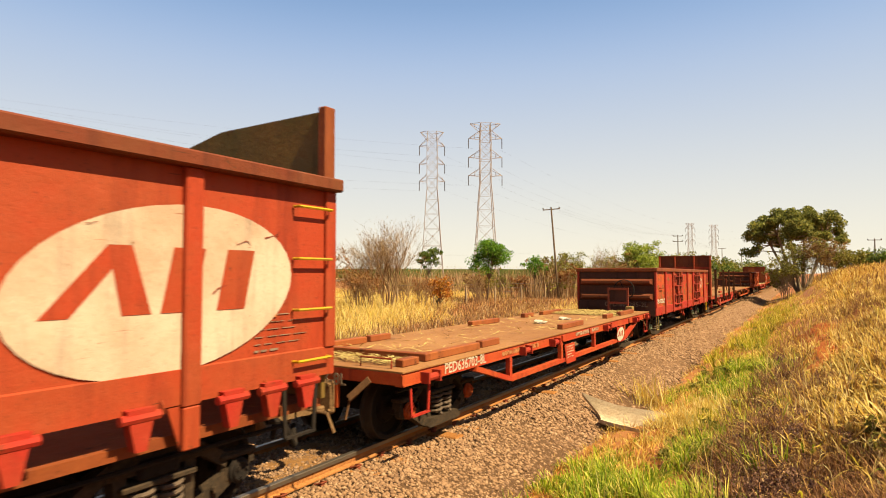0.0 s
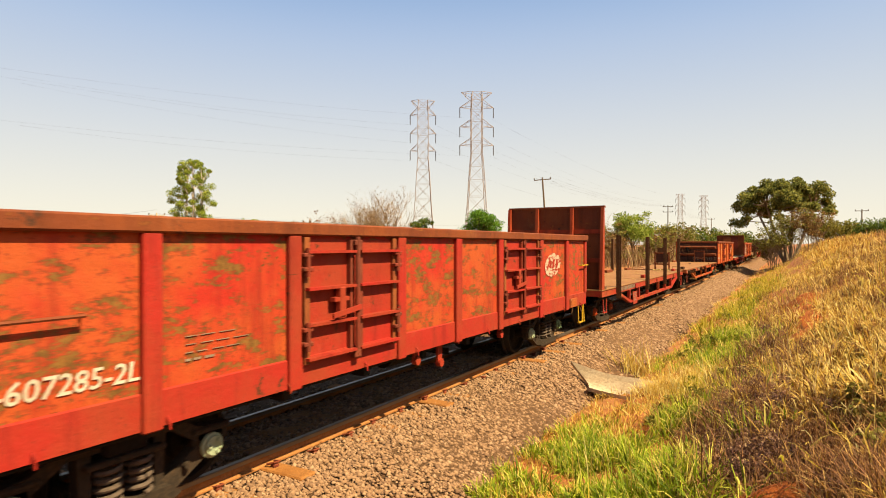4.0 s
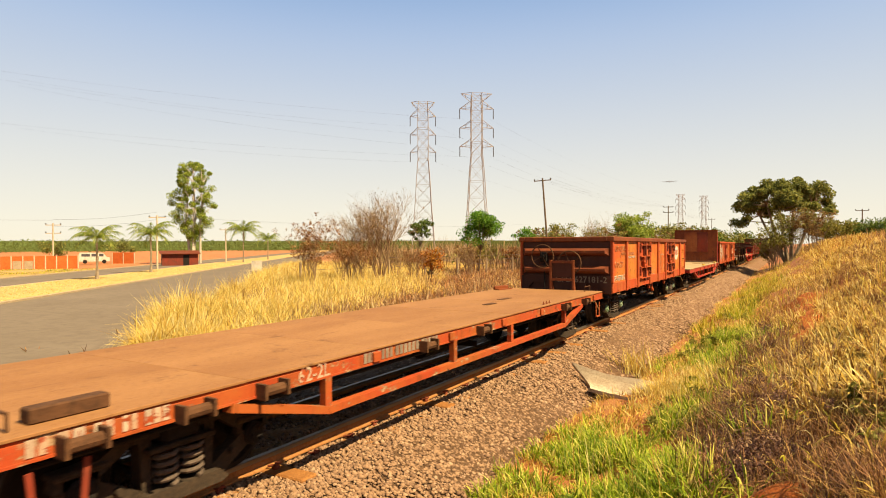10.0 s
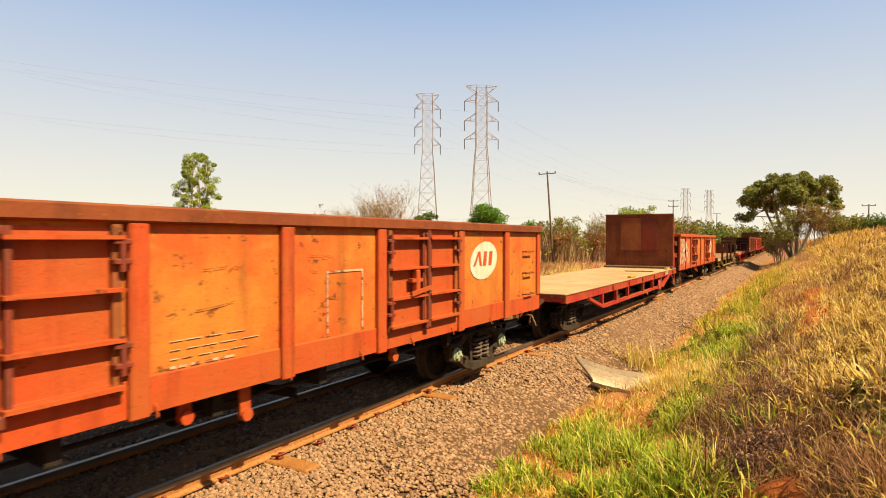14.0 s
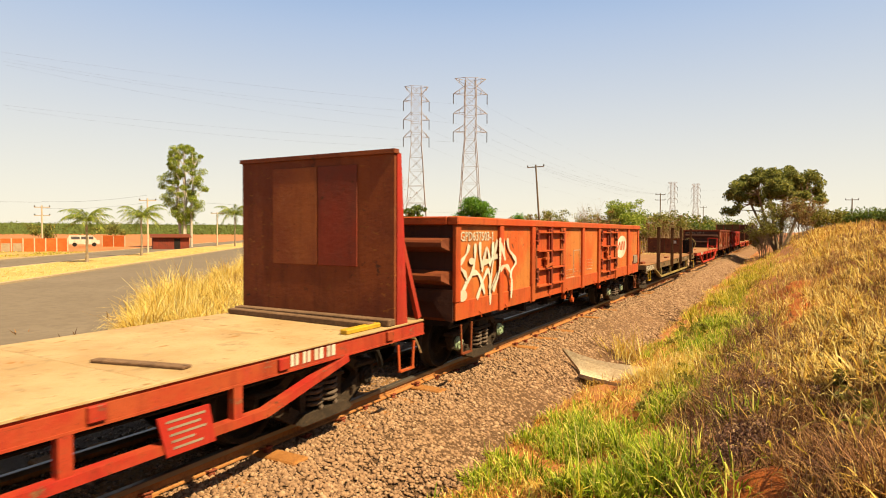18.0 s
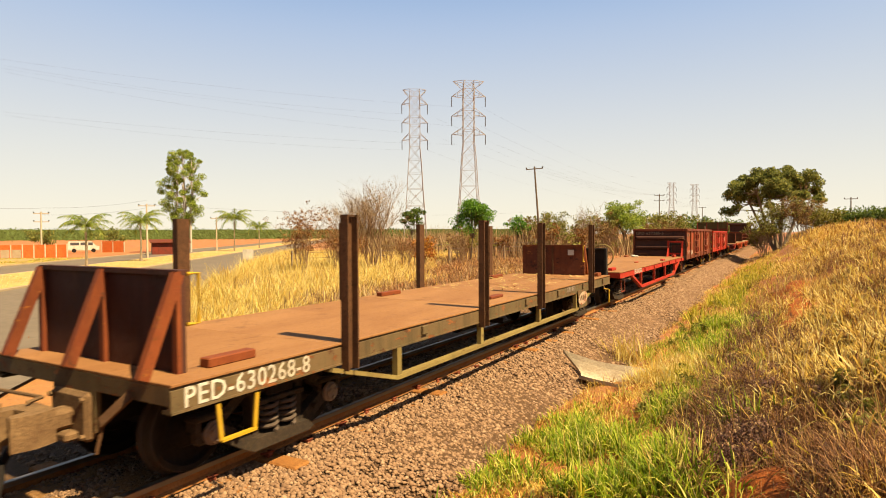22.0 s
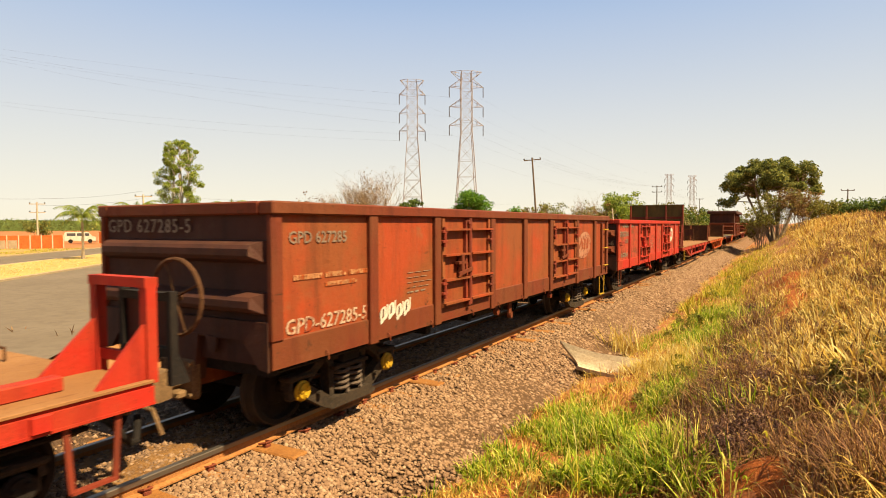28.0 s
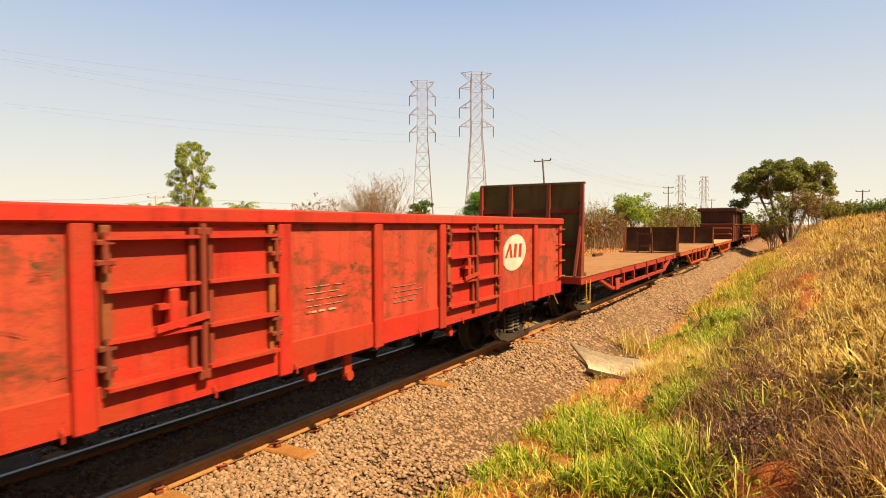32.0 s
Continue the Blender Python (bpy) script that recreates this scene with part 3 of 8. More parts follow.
def flat_wagon(front, label, side, deck=DECK, cap=DARK, L=12.5, truss=True, top=1.08, struts=(3.6, 4.9, 6.3, 7.7, 8.9), ends=(1.9, 3.1), spin=True, drop=0.46, rail_mat=None, plates=7, sill_deep=0.17, chord_wide=0.07):
    """A flat wagon: steel-plated deck, channel side sills and a trussed under-frame on each flank."""
    w = tagged(new("flat_wagon"), label, "flat wagon", "wagons of the train")
    w.matrix_basis = pose(TRACK, front, 0)
    W, k, rail_mat = HALF, "%.1f %.2f %.2f" % (L, top, sill_deep), rail_mat or side
    low = top - sill_deep
    for i in range(plates):
        y0, y1 = i * L / plates, (i + 1) * L / plates
        part("deck_plate", "dplate %.2f %.2f" % (L / plates, top), lambda bm: box(bm, -W - 0.004, W + 0.004, 0.001, L / plates - 0.001, top - 0.024, top, 0.004), deck, w, at=(0, y0, random.uniform(-0.002, 0.002)))
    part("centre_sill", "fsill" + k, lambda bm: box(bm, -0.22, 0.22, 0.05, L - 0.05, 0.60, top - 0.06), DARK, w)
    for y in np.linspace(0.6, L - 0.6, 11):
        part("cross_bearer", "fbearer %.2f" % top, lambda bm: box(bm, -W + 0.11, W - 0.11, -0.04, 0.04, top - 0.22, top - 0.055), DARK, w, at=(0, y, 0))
    for s in (-1, 1):
        at, tr = ((0, 0, 0), 0) if s > 0 else ((0, L, 0), 180)
        sill = part("side_sill", "fside" + k, lambda bm: loft_y(bm, [(W - 0.10, low), (W + 0.012, low), (W + 0.012, low + 0.018), (W, low + 0.018), (W, top - 0.048), (W - 0.016, top - 0.046), (W - 0.016, top - 0.026), (W - 0.034, top - 0.026), (W - 0.034, low + 0.03), (W - 0.10, low + 0.025)], 0, L), side, w, at=at, turn=tr)
        if truss:
            e0, e1, zt, zb = ends[0], ends[1], low, drop

            def chord(bm):
                for y0, z0, y1, z1 in ((e0, zt - 0.02, e1, zb), (e1, zb, L - e1, zb), (L - e1, zb, L - e0, zt - 0.02)):
                    bar(bm, (W - 0.02, y0, z0), (W - 0.02, y1, z1), 0.10, chord_wide)
            part("truss_chord", "chord %s %.2f %.2f %.2f %.2f" % (k, e0, e1, drop, chord_wide), chord, rail_mat, sill)
            for y in struts:
                part("truss_strut", "strut %.2f %.2f" % (low, drop), lambda bm: box(bm, W - 0.06, W + 0.010, -0.045, 0.045, drop, low), rail_mat, sill, at=(0, y, 0))
        for y in np.linspace(3.5, L - 0.75, 6):
            part("stake_pocket", "pocket %.2f" % top, lambda bm: (box(bm, W - 0.002, W + 0.035, -0.06, 0.06, top - 0.15, top - 0.04, 0.008)), side, sill, at=(0, y, 0))
    for y, tr in ((0, 0), (L, 180)):
        part("lever_bracket", "flever %.2f" % top, lambda bm: (bar(bm, (0.80, -0.02, top - 0.12), (0.58, -0.12, top - 0.34), 0.02, 0.09, (1, 0, 0)), rod(bm, [(0.58, -0.10, top - 0.34), (0.55, -0.14, top - 0.58)], 0.014, 6)), LEVER, w, at=(0, y, 0), turn=tr)
        part("end_sill", "fend" + k, lambda bm: (box(bm, -W + 0.036, W - 0.036, 0.0, 0.04, top - 0.16, top - 0.026), box(bm, -0.3, 0.3, 0.0, 0.05, top - 0.5, top - 0.15)), side, w, at=(0, y, 0), turn=tr)
    for y in (1.42, L - 1.45):
        bogie(w, y, cap, spin)
    coupler(w, 0, False)
    coupler(w, L, True)
    brake_gear(w, L)
    ROLLING.append((w, front))
    return w


def stakes(w, ys, top, mat, foot=0.46, deck=1.08, far=None):
    """Upright channel stakes on both flanks."""
    for s, rows in ((1, ys), (-1, far or ys)):
        for y in rows:
            def channel(bm):
                box(bm, HALF + 0.002, HALF + 0.022, -0.085, 0.085, foot, top)
                for q in (-0.085, 0.067):
                    box(bm, HALF + 0.02, HALF + 0.095, q, q + 0.018, foot, top)
                box(bm, HALF + 0.02, HALF + 0.07, -0.06, 0.06, top - 0.02, top)
                for z in np.arange(deck + 0.15, top - 0.1, 0.22):
                    rod(bm, [(HALF + 0.02, 0, z), (HALF + 0.03, 0, z)], 0.018, 6)
            part("stake", "stake %.2f %.2f" % (top, foot), channel, mat, w, "upright steel channel stake", at=(0, y, 0), turn=0 if s > 0 else 180)


def bulkhead(w, y, top, mat, rib_mat, back, deck=1.08, brace=1.0):
    """A tall end plate with ribs outside and sloping braces; back turns its ribs towards the rear."""
    t = 0 if not back else 180
    h = top - deck
    b = part("bulkhead", "bulkhead %.2f" % top, lambda bm: (box(bm, -HALF + 0.02, HALF - 0.02, -0.02, 0.02, deck, top), box(bm, -HALF, HALF, -0.05, 0.05, top - 0.03, top + 0.02)), mat, w, "tall rusty steel end plate", at=(0, y, 0), turn=t)
    for x in (-HALF + 0.04, -0.45, 0.45, HALF - 0.04):
        part("bulkhead_rib", "bkrib %.2f" % top, lambda bm: loft(bm, [(-0.02, deck), (-0.02, top - 0.02), (-0.10, top - 0.02), (-0.24, deck)], -0.035, 0.035), rib_mat, b, at=(x, 0, 0))
    for z in (deck + h * 0.35, deck + h * 0.7):
        part("bulkhead_rail", "bkrail", lambda bm: box(bm, -HALF + 0.06, HALF - 0.06, -0.07, -0.02, -0.05, 0.05), rib_mat, b, at=(0, 0, z))
    part("bulkhead_foot", "bkfoot %.2f" % deck, lambda bm: box(bm, -HALF, HALF, 0.02, 0.16, deck, deck + 0.08, 0.01), WOOD, b)
    if brace:
        for x in (-HALF + 0.05, HALF - 0.05):
            part("brace", "bkbrace %.2f" % top, lambda bm: bar(bm, (0, -0.05, top - 0.75), (0, -0.55, deck + 0.02), 0.05, 0.07), rib_mat, b, at=(x, 0, 0))
    return b


def hand_brake(w, x, y, deck, mat, turn=0, wheel=True, high=1.15, rim=RUST):
    """A brake stand: two posts, a panel, and a hand wheel."""
    st = part("brake_stand", "bpanel %.2f %.2f" % (deck, high), lambda bm: box(bm, -0.24, 0.24, 0.0, 0.03, deck + high * 0.36, deck + high * 0.78), BROWN_DARKENED, w, "hand brake stand with a steel panel", at=(x, y, 0), turn=turn)
    for q in (-0.28, 0.28):
        part("stand_post", "bpost %.2f %.2f" % (deck, high), lambda bm: loft(bm, [(-0.03, deck), (0.13, deck), (0.03, deck + high * 0.30), (0.03, deck + high * 0.86), (-0.03, deck + high * 0.86)], -0.025, 0.025), mat, st, at=(q, 0, 0))
    for z in (0.26, 0.77):
        part("stand_bar", "bbar", lambda bm: box(bm, -0.255, 0.255, -0.03, 0.05, 0, 0.06), mat, st, at=(0, 0, deck + high * z))
    if wheel:
        def ring(bm):
            r, z = 0.29, deck + high * 0.78
            pts = [(r * math.cos(a), 0.14, z + r * math.sin(a)) for a in np.linspace(0, math.tau, 25)]
            rod(bm, pts, 0.018, 6)
            for a in np.linspace(0, math.tau, 5)[:-1] + 0.4:
                rod(bm, [(0, 0.14, z), (r * math.cos(a), 0.14, z + r * math.sin(a))], 0.013, 5)
            rod(bm, [(0, 0.02, z), (0, 0.18, z)], 0.035, 8)
        part("brake_wheel", "bring %.2f %.2f" % (deck, high), ring, rim, st, at=(0.14, 0, 0))
    return st


def end_wheel(w, x, z, mat):
    """A brake wheel with its gear case on a wagon's end."""
    def ring(bm):
        rod(bm, [(0.30 * math.cos(a), -0.16, 0.30 * math.sin(a)) for a in np.linspace(0, math.tau, 25)], 0.016, 6)
        for a in np.linspace(0, math.tau, 5)[:-1] + 0.5:
            rod(bm, [(0, -0.14, 0), (0.30 * math.cos(a), -0.16, 0.30 * math.sin(a))], 0.012, 5)
    c = part("gear_case", "gear_case", lambda bm: (box(bm, -0.11, 0.11, -0.10, 0.0, -0.16, 0.13, 0.03), rod(bm, [(0, -0.18, 0), (0, -0.05, 0)], 0.04, 10), rod(bm, [(0.02, -0.06, -0.15), (0.02, -0.06, -0.9)], 0.018, 6)), DARK, w, at=(x, -0.02, z))
    part("brake_wheel", "end_ring", ring, mat, c)


def ladder(w, x, y, zs, mat, wide=0.42):
    for z in zs:
        part("grab_iron", "grab %.2f" % wide, lambda bm: rod(bm, [(-0.005, -wide / 2, 0), (0.06, -wide / 2, 0), (0.06, wide / 2, 0), (-0.005, wide / 2, 0)], 0.014, 6), mat, w, at=(x, y, z))


def deck_blocks(w, rows, mat, deck=1.08):
    """Low timber or steel ledges on a deck: (x, y, length, height)."""
    for x, y, n, h in rows:
        part("deck_ledge", "ledge %.2f %.2f" % (n, h), lambda bm: box(bm, -0.06, 0.06, -n / 2, n / 2, 0, h, 0.01), mat, w, at=(x, y, deck))

# ---- markings and fittings of single wagons ----
def smudges(w, y, z, widths, high, mat, x=HALF - 0.022, gap=0.35):
    """Writing that cannot be read: plain bars of its size."""
    q = y
    strokes = []
    for n in widths:
        k = max(1, round(n / (0.75 * high)))
        strokes += [n / k - 0.2 * high * (k > 1)] * k + [None]
    for n in strokes:
        if n is None:
            q += gap * high
            continue
        part("faded_writing", "bar %.2f %.2f" % (n, high), lambda bm: box(bm, 0.0, 0.003, 0, n, 0, high), mat, w, at=(x, q, z))
        q += n + 0.2 * high


def stencil(w, y, z, mat, rows=4, wide=0.5, high=0.24):
    """A small unreadable data panel: rows of short bars."""
    for i in range(rows):
        n = wide * (0.6 + 0.4 * ((i * 37) % 5) / 4)
        t = high / rows * (0.30 if i < 1 else 0.10)
        q, j = 0.0, i
        while q < n:
            m = 0.045 + 0.022 * ((j * 29) % 7)
            part("stencilled_line", "sline %.3f %.3f" % (m, t), lambda bm: box(bm, 0, 0.003, 0, m, 0, t), mat, w, at=(HALF - 0.024, y + q, z + high * i / rows))
            q, j = q + m + 0.02 + 0.014 * (j % 3), j + 1


def outline_box(w, y, z, wide, high, mat):
    part("painted_frame", "pframe %.2f %.2f" % (wide, high), lambda bm: (box(bm, 0, 0.003, 0, wide, high - 0.02, high), box(bm, 0, 0.003, 0, 0.02, 0, high - 0.02), box(bm, 0, 0.003, wide - 0.02, wide, 0, high - 0.02)), mat, w, at=(HALF - 0.024, y, z))


def ribbon(bm, pts, wide, x):
    """A flat painted stroke through (y, z) points, rounded into a curve."""
    p = [Vector((x, y, z)) for y, z in pts]
    fine = []
    for i in range(len(p) - 1):
        a, b, c, d = p[max(i - 1, 0)], p[i], p[i + 1], p[min(i + 2, len(p) - 1)]
        for u in np.linspace(0, 1, 7)[: 7 if i == len(p) - 2 else 6]:
            fine.append(0.5 * (2 * b + (c - a) * u + (2 * a - 5 * b + 4 * c - d) * u * u + (3 * b - a - 3 * c + d) * u ** 3))
    rows = []
    for i, q in enumerate(fine):
        t = (fine[min(i + 1, len(fine) - 1)] - fine[max(i - 1, 0)]).normalized()
        s = Vector((0, -t.z, t.y)) * wide / 2 * (0.8 + 0.3 * math.sin(i * 0.7))
        rows.append((bm.verts.new(q + s), bm.verts.new(q - s)))
    for a, b in zip(rows, rows[1:]):
        bm.faces.new((a[0], a[1], b[1], b[0]))


SCRAWL = (((0.40, 1.98), (0.32, 1.85), (0.14, 1.73), (0.02, 1.69)), ((0.02, 1.69), (0.17, 1.64), (0.29, 1.56), (0.32, 1.49)), ((0.59, 1.99), (0.58, 1.77), (0.50, 1.58), (0.26, 1.36), (0.18, 1.29)),
          ((0.20, 1.32), (0.42, 1.52), (0.60, 1.57), (0.76, 1.49), (0.92, 1.23)), ((0.65, 1.18), (0.83, 1.41), (1.02, 1.58), (1.10, 1.38), (1.11, 1.05)), ((0.74, 2.01), (0.76, 1.79), (0.83, 1.64), (0.81, 1.57)),
          ((0.83, 1.64), (0.98, 1.92), (1.10, 1.68)), ((0.83, 1.69), (1.14, 1.74), (1.39, 1.79)), ((1.20, 2.01), (1.16, 1.76), (1.06, 1.66)), ((1.35, 2.04), (1.20, 1.70), (1.08, 1.30)),
          ((1.39, 2.07), (1.37, 1.58), (1.14, 1.26)), ((1.14, 1.26), (1.39, 1.55)), ((1.40, 1.56), (1.55, 1.62), (1.72, 1.58), (1.86, 1.38), (1.84, 1.08)),
          ((1.74, 2.06), (1.81, 1.88), (2.10, 1.68), (1.92, 1.53), (1.88, 1.41)), ((1.42, 1.98), (1.60, 1.71)), ((1.58, 2.05), (1.60, 1.71)))


def scrawl(w, mat):
    for i, pts in enumerate(SCRAWL):
        part("sprayed_stroke", "scrawl %d" % i, lambda bm: ribbon(bm, pts, 0.078, 0.0), mat, w, at=(HALF - 0.010 + 0.0006 * i if pts[0][0] < 1.36 or pts[0][0] > 1.57 else HALF + 0.027, 0, 0))
    part("sprayed_blot", "blot1", lambda bm: bm.faces.new([bm.verts.new((0, 0.09 * math.cos(a), 0.05 * math.sin(a))) for a in np.linspace(0, math.tau, 18, endpoint=False)]), mat, w, at=(HALF - 0.004, 0.47, 1.74))
    part("sprayed_blot", "blot2", lambda bm: bm.faces.new([bm.verts.new((0, 0.13 * math.cos(a), 0.085 * math.sin(a))) for a in np.linspace(0, math.tau, 18, endpoint=False)]), mat, w, at=(HALF - 0.004, 0.20, 1.27))


def end_board(w, y, deck, top, mat, rib, x0=-1.0, x1=1.0, back=False, rails=True, notch=True):
    """A low sheet-steel end board with outside struts; back faces its struts to the rear."""
    wide = x1 - x0
    e = part("end_board", "eboard %.2f %.2f" % (wide, top), lambda bm: (box(bm, -wide / 2, wide / 2, -0.02, 0.02, deck, top), box(bm, -wide / 2, wide / 2, -0.05, 0.05, top - 0.03, top + 0.01)), mat, w, "rusty sheet-steel end board", at=((x0 + x1) / 2, y, 0), turn=180 if back else 0)
    for x in (-wide / 2 + 0.03, 0, wide / 2 - 0.03):
        part("board_strut", "estrut %.2f" % top, lambda bm: (bar(bm, (0, -0.03, top - 0.02), (0, -0.34, deck + 0.01), 0.06, 0.09), box(bm, -0.03, 0.03, -0.06, -0.02, deck, top)), rib, e, at=(x, 0, 0))
    if rails:
        s = 1 if not back else -1
        part("grab_rail", "egrab %.2f" % top, lambda bm: rod(bm, [(0, 0.03, top - 0.02), (0, 0.14, top - 0.02), (0, 0.14, top - 0.42), (0, 0.03, top - 0.42)], 0.018, 6), YELLOW, e, at=(s * wide / 2, 0, 0))


def placard(w, y, mat, top=0.81, wide=0.45, high=0.28, mark=None):
    """A trapezoid data plate hung on the truss."""
    p = part("placard", "placard %.2f" % wide, lambda bm: loft(bm, [(-wide / 2, 0), (wide * 0.38, 0), (wide / 2, -high), (-wide * 0.34, -high)], 0.0, 0.012), mat, w, at=(HALF + 0.034, y, top))
    if mark:
        part("placard_mark", "pmark %.2f" % wide, lambda bm: [box(bm, 0.013, 0.015, -wide * 0.36 + 0.015 * i, wide * (0.30, 0.22, 0.32, 0.12, 0.26)[i], -0.055 - 0.05 * i, -0.037 - 0.05 * i) for i in range(5 if high > 0.28 else 4)], mark, p)


def litter(w, x0, x1, y0, y1, deck, n, mat, name, label, size=0.06):
    """Dry leaves and stalks lying on a deck."""
    r = np.random.default_rng(int(n + y0 * 10))
    c = np.column_stack([r.uniform(x0, x1, n), r.uniform(y0, y1, n), deck + r.uniform(0.006, 0.05, n) * (n > 200) + 0.008])
    a = r.uniform(0, math.tau, n)
    s = r.uniform(0.5, 1.9, n)[:, None] * size
    d = np.column_stack([np.cos(a), np.sin(a), r.uniform(-0.3, 0.3, n)]) * s
    q = np.column_stack([-np.sin(a), np.cos(a), r.uniform(-0.4, 0.4, n)]) * s * 0.09
    v = np.stack([c - d, c + q, c + d, c - q], 1).reshape(-1, 3)
    v[:, 2] = np.maximum(v[:, 2], deck + 0.004)
    k = (np.arange(n) * 4)[:, None]
    t = np.concatenate([k + [[0, 1, 2]], k + [[0, 2, 3]]], 1).reshape(-1, 3)
    me = bpy.data.meshes.new(name)
    me.from_pydata([tuple(p) for p in v], [], [tuple(f) for f in t.tolist()])
    me.materials.append(mat)
    ob = new(name, me)
    ob.parent = w
    tagged(ob, label, kind="stuff")


def deck_rail(w, x, y, deck, mat, wide=0.45, along_x=True):
    part("deck_handle", "dhandle %.2f" % wide, lambda bm: rod(bm, [(-wide / 2, 0, 0), (-wide / 2, 0, 0.11), (wide / 2, 0, 0.11), (wide / 2, 0, 0)], 0.012, 6), mat, w, at=(x, y, deck), turn=0 if along_x else 90)


def winch(w, y, mat, deck=1.08):
    """A lashing winch hung under the side sill."""
    part("lashing_winch", "winch", lambda bm: (rod(bm, [(HALF + 0.06, -0.12, deck - 0.12), (HALF + 0.06, 0.12, deck - 0.12)], 0.045, 9), box(bm, HALF + 0.002, HALF + 0.12, -0.14, -0.11, deck - 0.18, deck - 0.05), box(bm, HALF + 0.002, HALF + 0.12, 0.11, 0.14, deck - 0.18, deck - 0.05)), mat, w, at=(0, y, 0))

def scuffs(w, y0, y1, z0, z1, n, mat, seed, wide=0.016, x=HALF - 0.016):
    """Scrapes and dents that show as thin crooked dark strokes on a panel."""
    r = np.random.default_rng(seed)
    for i in range(n):
        y, z, a, m = r.uniform(y0, y1), r.uniform(z0, z1), r.uniform(-0.45, 0.45), r.uniform(0.08, 0.34)
        pts = [(y + m * (u - 0.5) * math.cos(a) + r.normal(0, 0.02), z + m * (u - 0.5) * math.sin(a) + r.normal(0, 0.012)) for u in (0, 0.3, 0.65, 1)]
        pts = [(min(max(p, y0), y1), min(max(q, z0), z1)) for p, q in pts]
        part("scrape", "scrape %d %d" % (seed, i), lambda bm: ribbon(bm, pts, wide * r.uniform(0.3, 0.9), 0.0), mat, w, at=(x + 0.0004 * i, 0, 0))


def crumpled(bm, radius, stretch):
    """A crushed bag: a lump with deep, sharp folds."""
    bmesh.ops.create_icosphere(bm, subdivisions=3, radius=radius, matrix=Matrix.Diagonal((*stretch, 1)))
    for v in bm.verts:
        v.co *= 1.0 + 0.75 * noise.noise(v.co * 17.0) + 0.35 * noise.noise(v.co * 43.0)


# ---- the train, from its head ----
# 1: tall open wagon with the big emblem
w = gondola(-90.1, "tall orange-red open wagon with a big white oval emblem", TERRA, L=13.0, top=3.06, bot=1.23, rim_out=0.09, posts=(1.4, 3.6, 5.6, 7.4, 9.4, 11.45), doors=((5.6, 7.4),), end=OXIDE, rim=BROWN)
logo(w, 11.33, 2.06, 2.2, 1.22, EMBLEM_OLD, TERRA, HALF - 0.02)
part("end_board", "tall_end_board", lambda bm: loft_y(bm, [(-1.17, 1.0), (1.17, 1.0), (1.17, 3.72), (-0.30, 3.70), (-1.17, 3.52)], 12.90, 12.95), OLIVE, w, "olive steel end board with a sloping top")
part("board_post", "board_post", lambda bm: box(bm, HALF - 0.12, HALF - 0.02, 12.87, 13.01, 2.9, 3.76, 0.01), RUST, w)
scuffs(w, 10.3, 12.3, 1.6, 2.6, 4, OXIDE, 5, 0.014, HALF - 0.012)
smudges(w, 12.0, 1.80, (0.3,), 0.07, FAINT)
ladder(w, HALF - 0.01, 12.68, (1.40, 1.85, 2.30, 2.76), YELLOW, 0.42)
stencil(w, 12.05, 1.52, DULLWHITE, 6, 0.5, 0.36)
stencil(w, 7.7, 1.6, WORN_WHITE, 5, 0.7, 0.4)
hand_brake(w, 0.43, 13.25, 1.15, OLIVE, 180, True, 1.0)
for y in (8.6, 9.5, 10.3, 11.05, 11.8, 12.2, 12.6):
    part("latch_bracket", "latch_bracket", lambda bm: (loft(bm, [(-0.10, 0.96), (0.10, 0.96), (0.08, 0.86), (0.04, 0.68), (-0.04, 0.68), (-0.08, 0.86)], HALF - 0.03, HALF + 0.05), rod(bm, [(HALF + 0.03, -0.14, 0.9), (HALF + 0.03, 0.14, 0.9)], 0.035, 8)), RED, w, at=(0, y, 0.31))
for y in (1.4, 3.6, 5.6, 7.4, 9.4, 11.45):
    part("post_foot", "post_foot", lambda bm: (box(bm, HALF - 0.035, HALF + 0.024, -0.07, 0.07, 0.90, 1.21, 0.01), loft(bm, [(-0.07, 1.22), (-0.07, 0.92), (-0.17, 1.22)], HALF - 0.05, HALF - 0.02)), TERRA, w, at=(0, y, 0))
stirrup(w, HALF - 0.05, 12.6, DARK, 0.4, 0.5, 1.24)

# 2: flat wagon with ledges and litter
w = flat_wagon(-75.98, "worn red flat wagon with loose ledges and leaf litter", RED_SUN, cap=ORANGE, L=12.5, struts=(2.85, 5.1, 7.14, 9.65), ends=(1.7, 2.85), drop=0.58)
deck_blocks(w, [(1.00, 1.54, 1.36, 0.10), (0.96, 2.66, 0.58, 0.10), (0.98, 6.4, 1.3, 0.10), (0.96, 10.9, 1.4, 0.10), (0.93, 9.3, 0.55, 0.10), (1.02, 0.42, 0.34, 0.09),
                (-0.91, 2.39, 0.54, 0.10), (-0.89, 1.32, 1.36, 0.10), (-0.86, 6.1, 1.3, 0.10), (-0.86, 10.1, 1.4, 0.10), (-0.91, 8.6, 0.6, 0.10), (-1.0, 0.2, 0.24, 0.07)], LEDGE)
part("cross_ledge", "cross_ledge", lambda bm: box(bm, -0.83, 1.06, -0.055, 0.055, 0, 0.10, 0.01), LEDGE, w, at=(0, 0.80, 1.08), turn=1)
deck_rail(w, -0.75, 0.12, 1.08, OXIDE, 0.4)
lettering("PED636703-8L", 0.185, WHITE, w, (HALF + 0.004, 0.90, 0.93), spread=1.0)
lettering("636703-8L", 0.20, DULLWHITE, w, (-0.4, -0.034, 0.86), (90, 0, 0))
